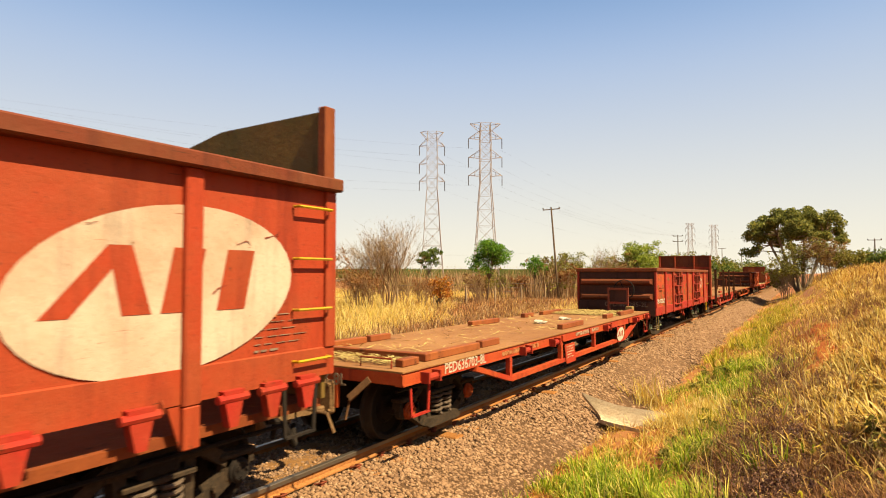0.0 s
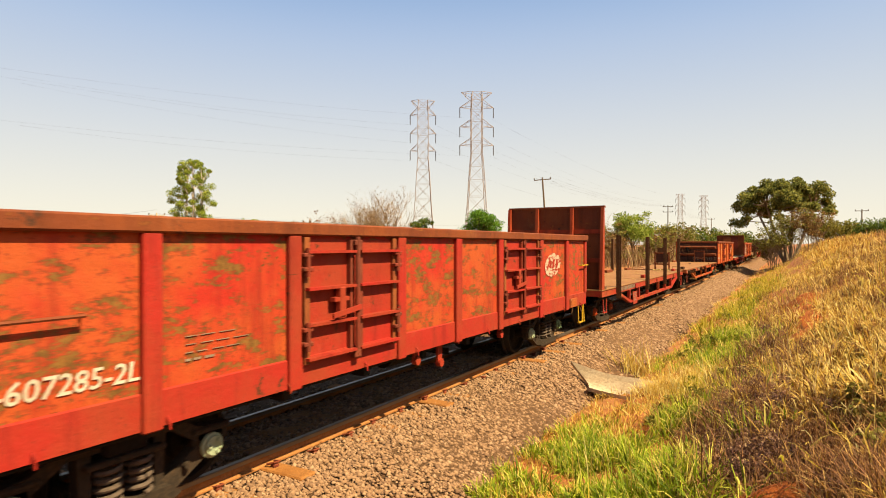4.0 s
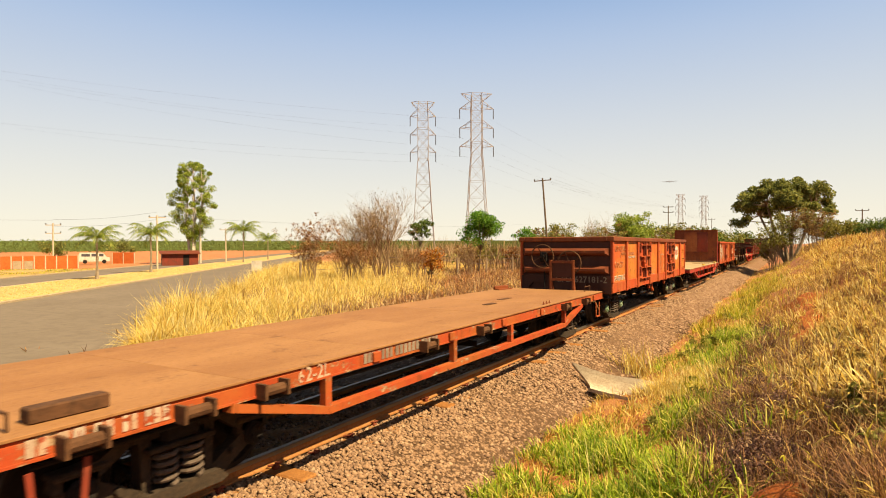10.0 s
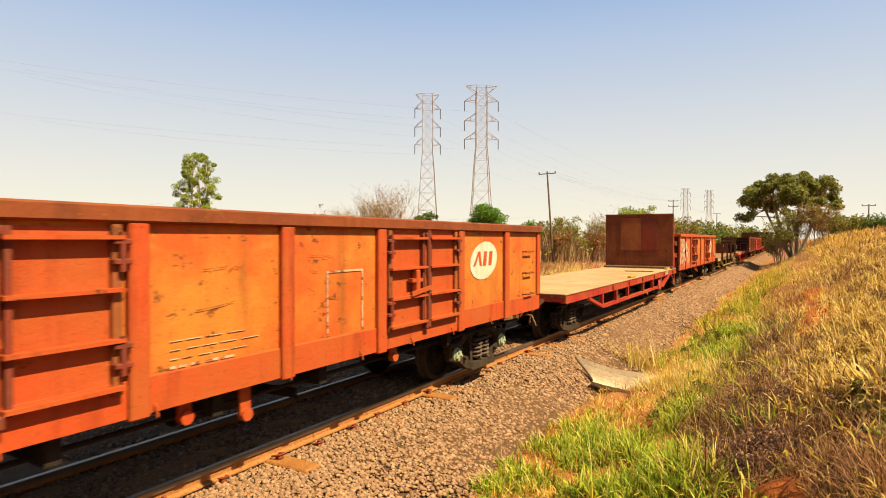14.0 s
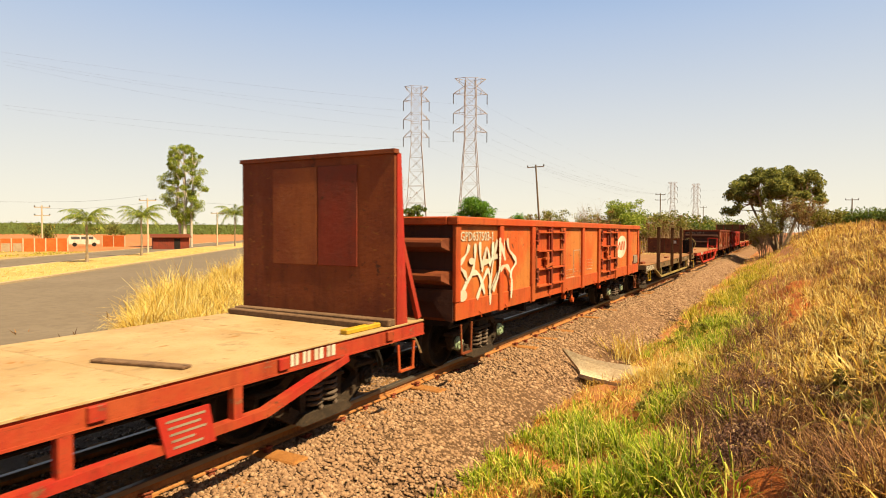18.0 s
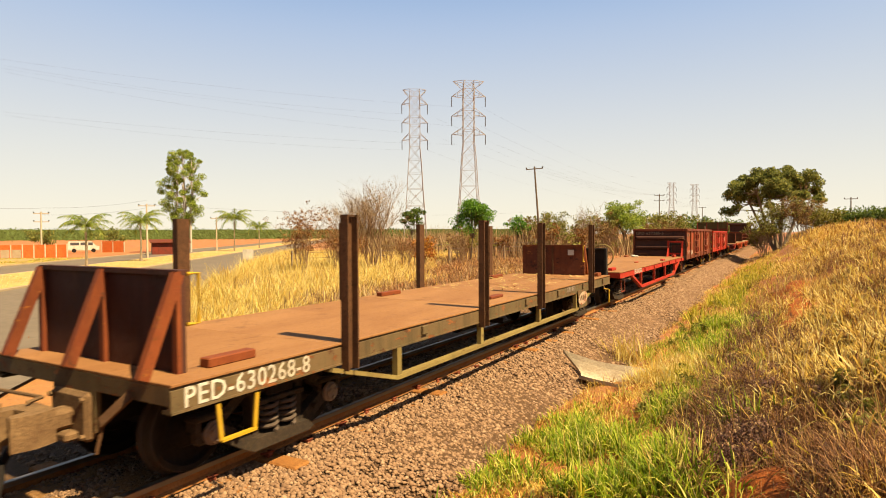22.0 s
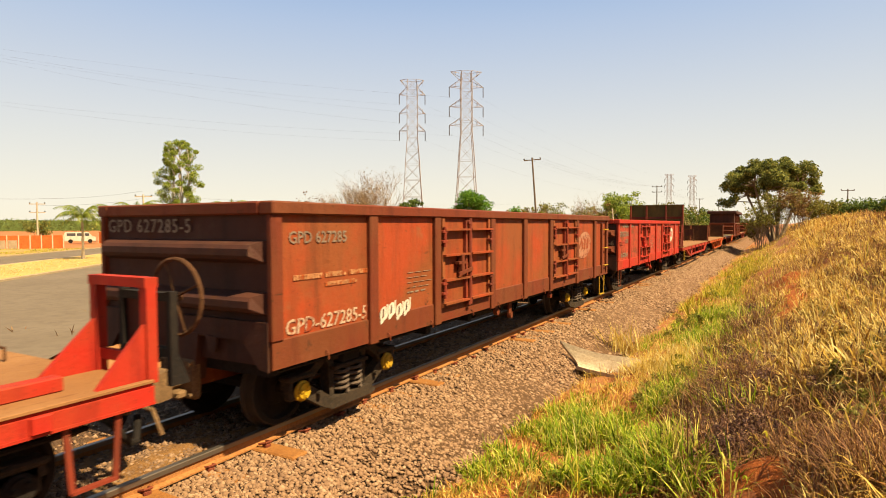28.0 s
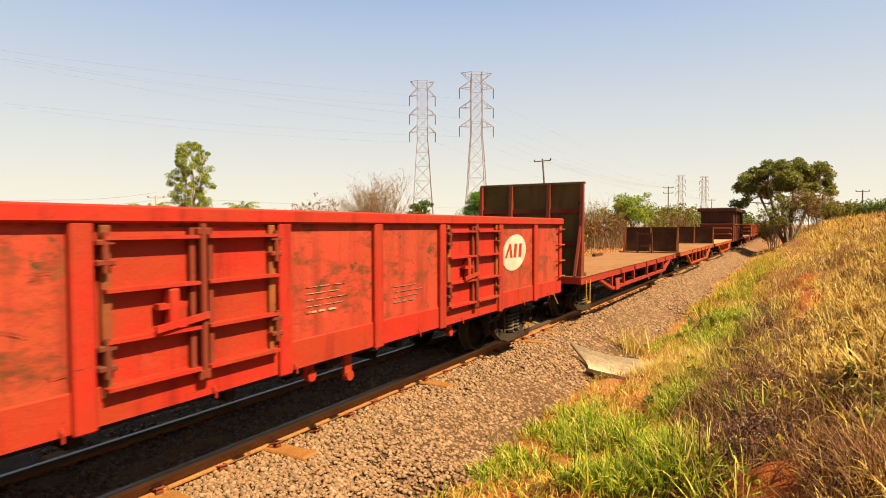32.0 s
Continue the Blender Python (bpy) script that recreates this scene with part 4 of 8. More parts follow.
smudges(w, 5.9, 0.95, (0.42, 0.46, 0.6), 0.07, WORN_WHITE, HALF + 0.004)
smudges(w, 2.55, 0.95, (0.38, 0.44, 0.55), 0.065, FAINT, HALF + 0.004)
placard(w, 5.45, RED_SUN, 0.86, 0.62, 0.36, WORN_WHITE)
logo(w, 9.1, 0.72, 0.62, 0.32, WHITE, RED, HALF + 0.045)
placard(w, 9.1, RED, 0.90, 0.66, 0.36)
for y in (0.5, 3.3, 4.6, 7.9, 10.6, 11.9):
    winch(w, y, RED)
litter(w, -0.8, 0.95, 9.9, 11.7, 1.08, 3600, LITTER, "leaf_litter", "heap of dry leaves on the deck", 0.06)
litter(w, -0.9, 0.9, 1.0, 9.5, 1.08, 320, LITTER, "stalk_litter", "dry stalks scattered on the deck", 0.075)
litter(w, -0.4, 0.9, 0.25, 0.72, 1.08, 520, LITTER, "leaf_litter", "dry grass on the deck's end", 0.06)
part("rag", "rag", lambda bm: crumpled(bm, 0.10, (1.3, 0.8, 0.45)), WHITE, w, "crumpled white bag", at=(0.1, 6.9, 1.11))
part("rag", "rag", lambda bm: None, WHITE, w, "crumpled white bag", at=(0.2, 8.2, 1.10))
hand_brake(w, 0.40, 12.3, 1.08, OXIDE, 0, True, 0.80, DARK)
deck_rail(w, 0.78, 0.12, 1.08, OXIDE)
stirrup(w, HALF - 0.03, 0.4, RED, 0.4, 0.32, 0.86)
stirrup(w, HALF - 0.03, 12.1, RED, 0.4, 0.32, 0.86)
part("yellow_box", "yellow_box", lambda bm: box(bm, -0.10, 0.10, -0.11, 0.11, 0, 0.14, 0.015), OLIVE_PALE, w, at=(0.72, 12.36, 1.08))

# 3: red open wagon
w = gondola(-62.43, "rusty red open wagon with peeling paint and faded lettering", L=11.70, top=2.36, bot=0.88, posts=(1.47, 2.84, 4.53, 5.88, 7.22, 8.94, 10.37), doors=((2.84, 4.53), (7.22, 8.94)), side=PEELED, trim=RED, end=BROWN_DARKENED, end_rib=BROWN, cap=CAP, door_mat=RED, rim=RUST)
lettering("GPD-607285-2L", 0.19, WHITE, w, (HALF - 0.022, 0.13, 1.24), lean=0.15)
lettering("GPD-607285-2L", 0.20, DULLWHITE, w, (-0.35, -0.024, 1.15), (90, 0, 0))
stencil(w, 1.75, 1.30, DULLWHITE)
logo(w, 9.62, 1.78, 0.84, 0.44, WORN_EMBLEM, RED)
ladder(w, HALF - 0.02, 0.75, (1.72,), RUST, 0.5)
ladder(w, HALF - 0.02, 11.45, (1.72,), YELLOW, 0.4)
part("name_plate", "name_plate", lambda bm: (box(bm, 0, 0.02, -0.22, 0.22, -0.09, 0.09, 0.005), box(bm, 0.02, 0.026, -0.16, 0.16, -0.04, 0.04)), OCHRE, w, "small cast plate", at=(HALF - 0.01, 10.80, 0.97))
stirrup(w, HALF - 0.05, 11.42, YELLOW, 0.32, 0.36)
part("end_step", "end_step", lambda bm: rod(bm, [(0.95, 11.74, 0.86), (1.12, 11.83, 0.86), (1.14, 11.86, 0.46)], 0.02, 6), YELLOW, w)
stirrup(w, HALF - 0.05, 0.35, OLIVE_PALE, 0.34, 0.42)

# 4: flat wagon with bulkhead and stakes
w = flat_wagon(-49.48, "red flat wagon with a tall bulkhead and steel stakes", RED_WORN, cap=ORANGE, L=12.4, struts=(2.85, 4.05, 5.3, 7.1, 8.4, 9.6), ends=(1.6, 2.85), drop=0.58)
bulkhead(w, 0.26, 3.08, RUST, TERRA, False, brace=0)
stakes(w, (1.40, 5.0, 8.0, 11.0), 2.40, STAKE, 0.78)
hand_brake(w, 0.46, 12.2, 1.08, RUST, 0, True, 0.90, STAKE)
part("fence_plate", "fence_plate", lambda bm: box(bm, -0.15, 0.15, 0.02, 0.05, 1.84, 2.02), STAKE, w, at=(0.42, 12.2, 0))
smudges(w, 1.75, 0.94, (0.25, 0.22, 0.25, 0.2, 0.16, 0.2, 0.25), 0.105, DULLWHITE, HALF + 0.004, 0.3)
placard(w, 3.3, RED, 0.84, 0.62, 0.34, DULLWHITE)
deck_blocks(w, [(0.98, 6.2, 0.8, 0.10), (0.93, 12.0, 0.4, 0.08)], RED_WORN)
deck_blocks(w, [(-1.00, 9.2, 0.8, 0.10), (-0.91, 12.0, 0.7, 0.08)], RUST)
litter(w, -0.9, 1.0, 3.0, 11.5, 1.08, 90, LITTER, "stalk_litter", "dry stalks scattered on the deck", 0.06)
litter(w, 0.1, 0.9, 11.6, 12.2, 1.08, 320, LITTER, "leaf_litter", "dry leaves by the brake stand", 0.05)
stirrup(w, HALF - 0.03, 12.1, RED, 0.32, 0.32, 0.84)
stirrup(w, HALF - 0.03, 0.35, RED, 0.32, 0.32, 0.84)
deck_rail(w, -0.55, 12.3, 1.08, OXIDE)

# 5: empty flat wagon
w = flat_wagon(-36.0, "weathered ochre flat wagon with an empty dusty deck", OCHRE, L=12.4, struts=(2.75, 5.24, 7.1, 9.7), ends=(1.6, 2.75), drop=0.60)
hand_brake(w, 0.27, 12.36, 1.08, RUST, 0, True, 0.84, STAKE)
part("deck_curb", "deck_curb", lambda bm: (box(bm, -0.03, 0.03, -0.3, 0.3, 0, 0.09, 0.01), box(bm, 0.03, 0.14, -0.3, 0.3, 0, 0.02)), RUST, w, at=(-1.12, 11.85, 1.08), turn=-8)
smudges(w, 0.15, 0.94, (0.14, 0.18, 0.15, 0.12, 0.2), 0.105, WORN_WHITE, HALF + 0.004, 0.35)
lettering("62-2L", 0.185, WORN_WHITE, w, (HALF + 0.004, 2.35, 0.93))
smudges(w, 3.3, 0.94, (0.2, 0.3, 0.5, 0.4), 0.105, DULLWHITE, HALF + 0.004)
for y in (0.45, 1.25, 2.0, 4.5, 6.0, 9.6, 10.9):
    winch(w, y, STAKE)
deck_rail(w, 0.88, 0.12, 1.08, STAKE)
deck_rail(w, 0.93, 12.25, 1.08, STAKE, 0.4, False)
deck_blocks(w, [(1.02, 0.5, 0.5, 0.10), (0.28, 8.3, 0.4, 0.015), (0.08, 9.4, 0.5, 0.012)], STAKE)
for y in (8.7, 8.85, 9.0):
    part("torn_fin", "torn_fin", lambda bm: loft(bm, [(-0.04, 0), (0.04, 0), (-0.02, 0.055)], -0.006, 0.008), RUST, w, at=(1.18, y, 1.085))
stirrup(w, HALF - 0.03, 0.35, OXIDE, 0.34, 0.32, 0.84)
stirrup(w, HALF - 0.03, 12.1, OCHRE, 0.30, 0.32, 0.84)

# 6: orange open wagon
w = gondola(-22.61, "orange open wagon with flaking ochre panels and white lettering", top=2.38, bot=0.95, side=FLAKED, trim=ORANGE, end=BROWN_DARKENED, end_rib=RUST, cap=CAP, door_mat=ORANGE, rim=RUST)
end_wheel(w, -0.55, 1.88, STAKE)
lettering("GPD-627181-2", 0.20, WHITE, w, (HALF - 0.022, 0.12, 1.24))
lettering("GPD-627181-2", 0.22, DULLWHITE, w, (-0.25, -0.024, 1.21), (90, 0, 0))
lettering("GPD-627181-2L", 0.20, FAINT, w, (HALF - 0.0225, 0.30, 2.0))
smudges(w, 0.95, 1.90, (0.32, 0.14, 0.35, 0.5), 0.07, FAINT, gap=0.9)
smudges(w, 1.68, 1.80, (0.36, 0.5), 0.06, WORN_WHITE, gap=0.9)
lettering("GPD-6271", 0.22, FAINT, w, (HALF - 0.0225, 0.25, 1.58))
stencil(w, 4.85, 1.22, WORN_WHITE, 4, 0.8, 0.26)
outline_box(w, 6.5, 1.25, 0.55, 0.6, WORN_WHITE)
logo(w, 9.83, 1.85, 0.84, 0.54, WHITE, ORANGE)
scuffs(w, 1.6, 2.75, 1.3, 1.9, 3, LEDGE, 6, 0.014)
scuffs(w, 4.75, 5.85, 1.3, 2.0, 3, LEDGE, 7, 0.014)
scuffs(w, 6.1, 7.2, 1.3, 2.0, 3, LEDGE, 8, 0.014)
ladder(w, HALF - 0.02, 11.4, (1.25, 1.6, 1.95), RUST, 0.32)

# 7: flat wagon with sandy deck and rear bulkhead
w = flat_wagon(-9.3, "red flat wagon with a pale sandy deck and rear bulkhead", RED_WORN, DECK_PALE, L=12.5, sill_deep=0.185, struts=(2.6, 3.85, 5.05, 6.92, 8.26, 9.6), ends=(1.5, 2.6), drop=0.60)
bulkhead(w, 11.9, 3.08, RUST, RED, True)
for x0, x1, m in ((-0.66, 0.08, LEDGE), (0.10, 0.70, OXIDE)):
    part("welded_patch", "welded %.2f" % x0, lambda bm: box(bm, x0, x1, 11.866, 11.879, 1.74, 2.95, 0.004), m, w)
part("loose_plank", "loose_plank", lambda bm: box(bm, -0.45, 0.45, -0.05, 0.05, 0, 0.025, 0.006), WOOD, w, "thin old plank on the deck", at=(0.62, 9.17, 1.084), turn=14)
part("dunnage", "dunnage", lambda bm: box(bm, -1.18, 1.14, -0.06, 0.06, 0, 0.07, 0.01), WOOD, w, "old timber on the deck", at=(0, 11.6, 1.08), turn=-2)
for y in (6.0, 11.4):
    part("yellow_block", "yellow_block", lambda bm: box(bm, -0.05, 0.05, -0.3, 0.3, 0, 0.055, 0.01), YELLOW, w, at=(1.12, y, 1.08))
placard(w, 9.1, RED, 0.84, 0.5, 0.30, DULLWHITE)
smudges(w, 10.2, 0.94, (0.12, 0.12, 0.14, 0.14), 0.105, WHITE, HALF + 0.004)
stirrup(w, HALF - 0.03, 12.15, OCHRE, 0.34, 0.32, 0.84)
part("control_box", "control_box", lambda bm: box(bm, -0.2, 0.2, -0.25, 0.25, 0.45, 0.8, 0.03), STAKE, w, at=(0.9, 4.5, 0))

# 8: orange open wagon with scrawl
w = gondola(4.05, "orange open wagon with white spray-paint scrawl", L=12.05, top=2.37, bot=0.94, side=ORANGE_FADED, trim=ORANGE, end=BROWN_DARKENED, end_rib=RUST, cap=CAP, door_mat=ORANGE)
lettering("GPD637503-1", 0.19, WHITE, w, (HALF - 0.022, 0.15, 2.03))
scrawl(w, WHITE)
stencil(w, 4.85, 1.20, WORN_WHITE, 4, 0.9, 0.22)
outline_box(w, 5.35, 1.28, 0.5, 0.5, WORN_WHITE)
stencil(w, 6.35, 1.30, WORN_WHITE, 4, 0.6, 0.3)
logo(w, 9.80, 1.76, 1.20, 0.62, WHITE, ORANGE)
scuffs(w, 10.75, 11.9, 1.25, 2.15, 6, LEDGE, 9, 0.016)
scuffs(w, 1.6, 2.75, 1.2, 2.1, 3, LEDGE, 10, 0.012)
scuffs(w, 4.75, 7.2, 1.3, 2.1, 4, LEDGE, 11, 0.012)
part("dent_plate", "dent_plate", lambda bm: box(bm, 0, 0.03, -0.25, 0.25, -0.12, 0.12, 0.03), DULLWHITE, w, "bent grey plate", at=(HALF - 0.03, 11.6, 1.36))
part("dent_patch", "dent_patch", lambda bm: box(bm, 0, 0.012, -0.3, 0.3, -0.10, 0.10, 0.01), OXIDE, w, at=(HALF - 0.03, 11.55, 1.2))
stirrup(w, HALF - 0.05, 11.75, RUST, 0.3, 0.4)
stirrup(w, HALF - 0.05, 0.4, RUST, 0.34, 0.42)

# 9: grey-green flat wagon with stakes and end boards
w = flat_wagon(17.3, "grey-green flat wagon with steel stakes and low end boards", GREYGREEN, cap=DULLWHITE, L=12.8, sill_deep=0.22, rail_mat=OLIVE_PALE, struts=(2.95, 5.15, 7.6, 9.85), ends=(1.75, 2.9), drop=0.52, chord_wide=0.045)
stakes(w, (2.0, 5.13, 7.55, 10.88), 2.36, STAKE, 0.80)
end_board(w, 0.30, 1.08, 1.88, BROWN_DARKENED, RUST, -1.0, 1.0)
end_board(w, 12.40, 1.08, 1.86, RUST_DARK, RUST, -1.0, 0.70, True)
part("board_seam", "board_seam", lambda bm: box(bm, -0.18, -0.13, 12.368, 12.378, 1.09, 1.84, 0.003), STAKE, w)
part("board_patch", "board_patch", lambda bm: box(bm, 0.26, 0.42, 12.372, 12.376, 1.60, 1.74), WHITE, w)
cab = part("cabinet", "cabinet_back", lambda bm: (box(bm, 0.48, 0.72, 12.70, 12.712, 1.0, 1.74), box(bm, 0.80, 1.04, 12.70, 12.712, 1.0, 1.74), box(bm, 0.72, 0.80, 12.70, 12.712, 1.0, 1.36), box(bm, 0.72, 0.80, 12.70, 12.712, 1.64, 1.74)), DARK, w, "dark steel brake cabinet", at=(0.07, 0.09, 0))
for x in (0.42, 1.04):
    part("cabinet_post", "cabinet_post", lambda bm: box(bm, 0, 0.06, 12.64, 12.76, 1.0, 1.74, 0.01), DARK, cab, at=(x, 0, 0))
part("cabinet_top", "cabinet_top", lambda bm: box(bm, 0.42, 1.10, 12.64, 12.78, 1.742, 1.78, 0.008), DARK, cab)
part("gear_box", "gear_box", lambda bm: box(bm, 0.82, 1.0, 12.76, 12.90, 1.25, 1.62, 0.02), DULLWHITE, w, at=(0.07, 0.09, 0))
hand_brake(w, 0.82, 13.02, 1.0, DARK, 0, True, 0.74, OLIVE_PALE)
lettering("PED-630268-8", 0.22, WHITE, w, (HALF + 0.004, 0.10, 0.89), spread=1.05)
smudges(w, 9.2, 0.94, (0.3, 0.25), 0.105, DULLWHITE, HALF + 0.004)
logo(w, 10.2, 0.74, 0.66, 0.28, WORN_WHITE, GREYGREEN, HALF + 0.05)
placard(w, 10.2, GREYGREEN, 0.92, 0.74, 0.38)
deck_blocks(w, [(0.98, 0.75, 0.5, 0.08), (0.88, 6.4, 0.5, 0.05), (-1.00, 6.0, 0.6, 0.07), (-1.00, 10.6, 0.6, 0.08), (1.07, 12.25, 0.3, 0.09)], RUST)
litter(w, -1.0, 1.0, 7.5, 11.8, 1.08, 260, LITTER, "stalk_litter", "dry stalks scattered on the deck", 0.07)
stirrup(w, HALF - 0.01, 0.62, YELLOW, 0.40, 0.30, 0.84)
part("yellow_step", "yellow_step", lambda bm: rod(bm, [(1.08, 12.82, 0.72), (1.2, 12.9, 0.70), (1.2, 12.9, 0.36)], 0.02, 6), YELLOW, w)

# 10: bright red flat wagon
w = flat_wagon(31.27, "bright red flat wagon with an empty brown deck", BRIGHT, L=12.62, struts=(2.95, 5.27, 7.58, 10.0), ends=(1.55, 2.95), drop=0.46)
lettering("PED-630270-0L", 0.185, WHITE, w, (HALF + 0.004, 1.86, 0.93))
part("brake_frame", "brake_frame", lambda bm: (box(bm, 0.50, 0.58, 12.50, 12.58, 1.08, 1.82), box(bm, 1.10, 1.18, 12.50, 12.58, 1.08, 1.82), box(bm, 0.50, 1.18, 12.49, 12.59, 1.76, 1.83), box(bm, 0.58, 1.10, 12.52, 12.56, 1.2, 1.28),
     loft(bm, [(12.12, 1.08), (12.50, 1.08), (12.50, 1.5)], 1.12, 1.16), loft(bm, [(12.05, 1.08), (12.50, 1.08), (12.50, 1.5)], 0.52, 0.56)), BRIGHT, w, "bright red brake frame with gussets", at=(0.04, 0.09, -0.03))
hand_brake(w, 0.95, 12.78, 1.0, DARK, 0, True, 0.80, STAKE)
part("crumpled_bag", "crumpled_bag", lambda bm: crumpled(bm, 0.10, (1.6, 0.8, 0.45)), WHITE, w, "crumpled white bag", at=(-0.75, 11.6, 1.11))
deck_blocks(w, [(-1.05, 11.3, 0.45, 0.07)], LEDGE)
deck_rail(w, -0.55, 12.4, 1.08, STAKE)
deck_blocks(w, [(0.82, 0.85, 0.5, 0.08), (0.93, 11.9, 0.5, 0.10), (0.47, 6.0, 0.25, 0.03), (1.07, 8.0, 0.4, 0.06)], BRIGHT)
stirrup(w, HALF - 0.03, 0.45, OXIDE, 0.46, 0.32, 0.84)
stirrup(w, HALF - 0.03, 12.2, OXIDE, 0.34, 0.42, 0.90)

# 11: brown open wagon
w = gondola(45.03, "dark brown open wagon with stencilled white numbers", L=11.86, top=2.38, bot=0.89, side=BROWN_SIDE, trim=BROWN, end=BROWN_DARKENED, cap=YELLOW, door_mat=BROWN_SIDE)
lettering("GPD 627285-5", 0.19, DULLWHITE, w, (-1.12, -0.0, 2.10), (90, 0, 0), spread=1.15)
lettering("GPD-627285-5", 0.20, WORN_WHITE, w, (HALF - 0.022, 0.16, 1.17), lean=0.1)
lettering("GPD 627285", 0.16, DULLWHITE, w, (HALF - 0.022, 0.22, 2.0))
smudges(w, 0.28, 1.66, (0.40, 0.32, 0.35), 0.048, FAINT, gap=0.9)
smudges(w, 0.72, 1.57, (0.5,), 0.042, FAINT)
for i in range(4):
    part("sprayed_stroke", "tagstroke", lambda bm: ribbon(bm, ((0, -0.09), (0.07, -0.05), (0.09, 0.06), (0.03, 0.05), (0.02, -0.06), (0.12, -0.02), (0.14, 0.10)), 0.045, 0), WHITE, w, at=(HALF - 0.008, 1.62 + i * 0.16, 1.17 + 0.03 * (i % 2)))
logo(w, 9.72, 1.70, 1.10, 0.60, FADED_EMBLEM, BROWN_SIDE)
stencil(w, 2.2, 1.35, DULLWHITE, 5, 0.6, 0.3)
for x in (11.22, 11.66):
    part("ladder_post", "ladder_post", lambda bm: box(bm, HALF - 0.03, HALF + 0.02, -0.04, 0.04, 0.95, 2.2), BROWN, w, at=(0, x, 0))
ladder(w, HALF - 0.0, 11.44, (1.14, 1.58, 2.04), YELLOW, 0.38)
stirrup(w, HALF - 0.05, 11.42, YELLOW, 0.46, 0.46)

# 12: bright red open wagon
w = gondola(58.10, "bright red open wagon with scraped white lettering", top=2.31, bot=0.88, side=SCRAPED, trim=BRIGHT, end=BROWN_DARKENED, end_rib=BROWN, door_mat=BRIGHT)
lettering("GPD627260-6", 0.21, DULLWHITE, w, (HALF - 0.022, 0.20, 1.82))
lettering("627260", 0.16, DULLWHITE, w, (HALF - 0.022, 0.85, 1.62))
lettering("D-627260-6J", 0.17, DULLWHITE, w, (HALF - 0.022, 0.42, 1.22))
lettering("GPD627260-6", 0.20, DULLWHITE, w, (-0.05, -0.004, 1.58), (90, 0, 0))
lettering("627260-6J", 0.18, DULLWHITE, w, (0.22, -0.004, 2.03), (90, 0, 0))
smudges(w, 0.6, 2.08, (0.25, 0.4, 0.3, 0.35), 0.06, DULLWHITE, gap=0.9)
logo(w, 9.70, 1.74, 0.95, 0.58, WHITE, BRIGHT)
stencil(w, 4.9, 1.36, WORN_WHITE, 5, 0.6, 0.3)
stencil(w, 6.3, 1.30, DULLWHITE, 4, 0.6, 0.24)
scuffs(w, 0.2, 1.4, 1.15, 1.7, 4, BROWN, 12, 0.018)
scuffs(w, 1.6, 2.8, 1.15, 2.0, 4, BROWN, 13, 0.014)
ladder(w, HALF - 0.02, 0.34, (1.66,), RED, 0.55)
stirrup(w, HALF - 0.05, 0.35, RUST, 0.36, 0.44)
ladder(w, HALF - 0.02, 11.85, (1.2, 1.5, 1.8, 2.1), OCHRE, 0.3)
part("leaning_board", "leaning_board", lambda bm: bar(bm, (0.50, 2.9, 1.02), (0.52, 2.30, 2.66), 0.02, 0.10), CONCRETE_PALE, w, "pale broken board leaning in the wagon")

# 13 and on: the tail, seen far off
w = flat_wagon(71.3, "orange-red flat wagon with a tall olive bulkhead", RED, L=12.4, struts=(2.6, 3.85, 5.05, 6.92, 8.26, 9.6), ends=(1.5, 2.6), drop=0.60)
bulkhead(w, 0.26, 3.10, OLIVE, OXIDE, False)
stirrup(w, HALF + 0.01, 0.5, YELLOW, 0.3, 0.5, 0.98)
placard(w, 3.0, RED, 0.84, 0.5, 0.30, DULLWHITE)
hand_brake(w, 0.08, 12.2, 1.08, STAKE, 0, False, 0.95)
deck_blocks(w, [(-0.91, 6.0, 1.2, 0.1), (-0.91, 9.0, 1.0, 0.1)], STAKE)
w = flat_wagon(84.8, "orange-red flat wagon with rusty end boards", ORANGE, L=12.4, spin=False)
end_board(w, 0.5, 1.08, 2.1, STAKE, RUST, -1.1, 1.1, False, False)
w = flat_wagon(98.3, "flat wagon with a pale sandy deck", ORANGE, DECK_PALE, L=12.4, spin=False)
end_board(w, 0.5, 1.08, 2.1, STAKE, RUST, -1.1, 1.1, False, False)
w = gondola(111.8, "brown open wagon carrying a stacked wagon body", BROWN, spin=False)
part("stacked_body", "stacked_body", lambda bm: (box(bm, -1.2, 1.2, 0.3, 11.8, 2.34, 3.3), box(bm, -1.45, 1.45, 0.1, 12.0, 3.3, 3.62, 0.05)), BROWN_DARKENED, w, "dark wagon body stacked on top")
for y in (2.0, 4.0, 6.0, 8.0, 10.0):
    part("stacked_post", "stacked_post", lambda bm: box(bm, 1.2, 1.28, -0.08, 0.08, 2.34, 3.3), BROWN, w, at=(0, y, 0))
for i, (kind, m) in enumerate((("f", OXIDE), ("g", OCHRE), ("g", RED), ("f", OXIDE), ("g", ORANGE), ("g", BROWN))):
    y = 125.0 + i * 13.3
    w = gondola(y, "distant open wagon near the tail of the train", m, end=BROWN, spin=False) if kind == "g" else flat_wagon(y, "distant flat wagon near the tail of the train", m, spin=False)

# ---- ground and track ----
RAILS, RAIL_TOP, BED = TRACK - 0.025, 0.10, -5.17


def smooth(a, b, x):
    t = min(max((x - a) / (b - a), 0.0), 1.0)
    return t * t * (3 - 2 * t)


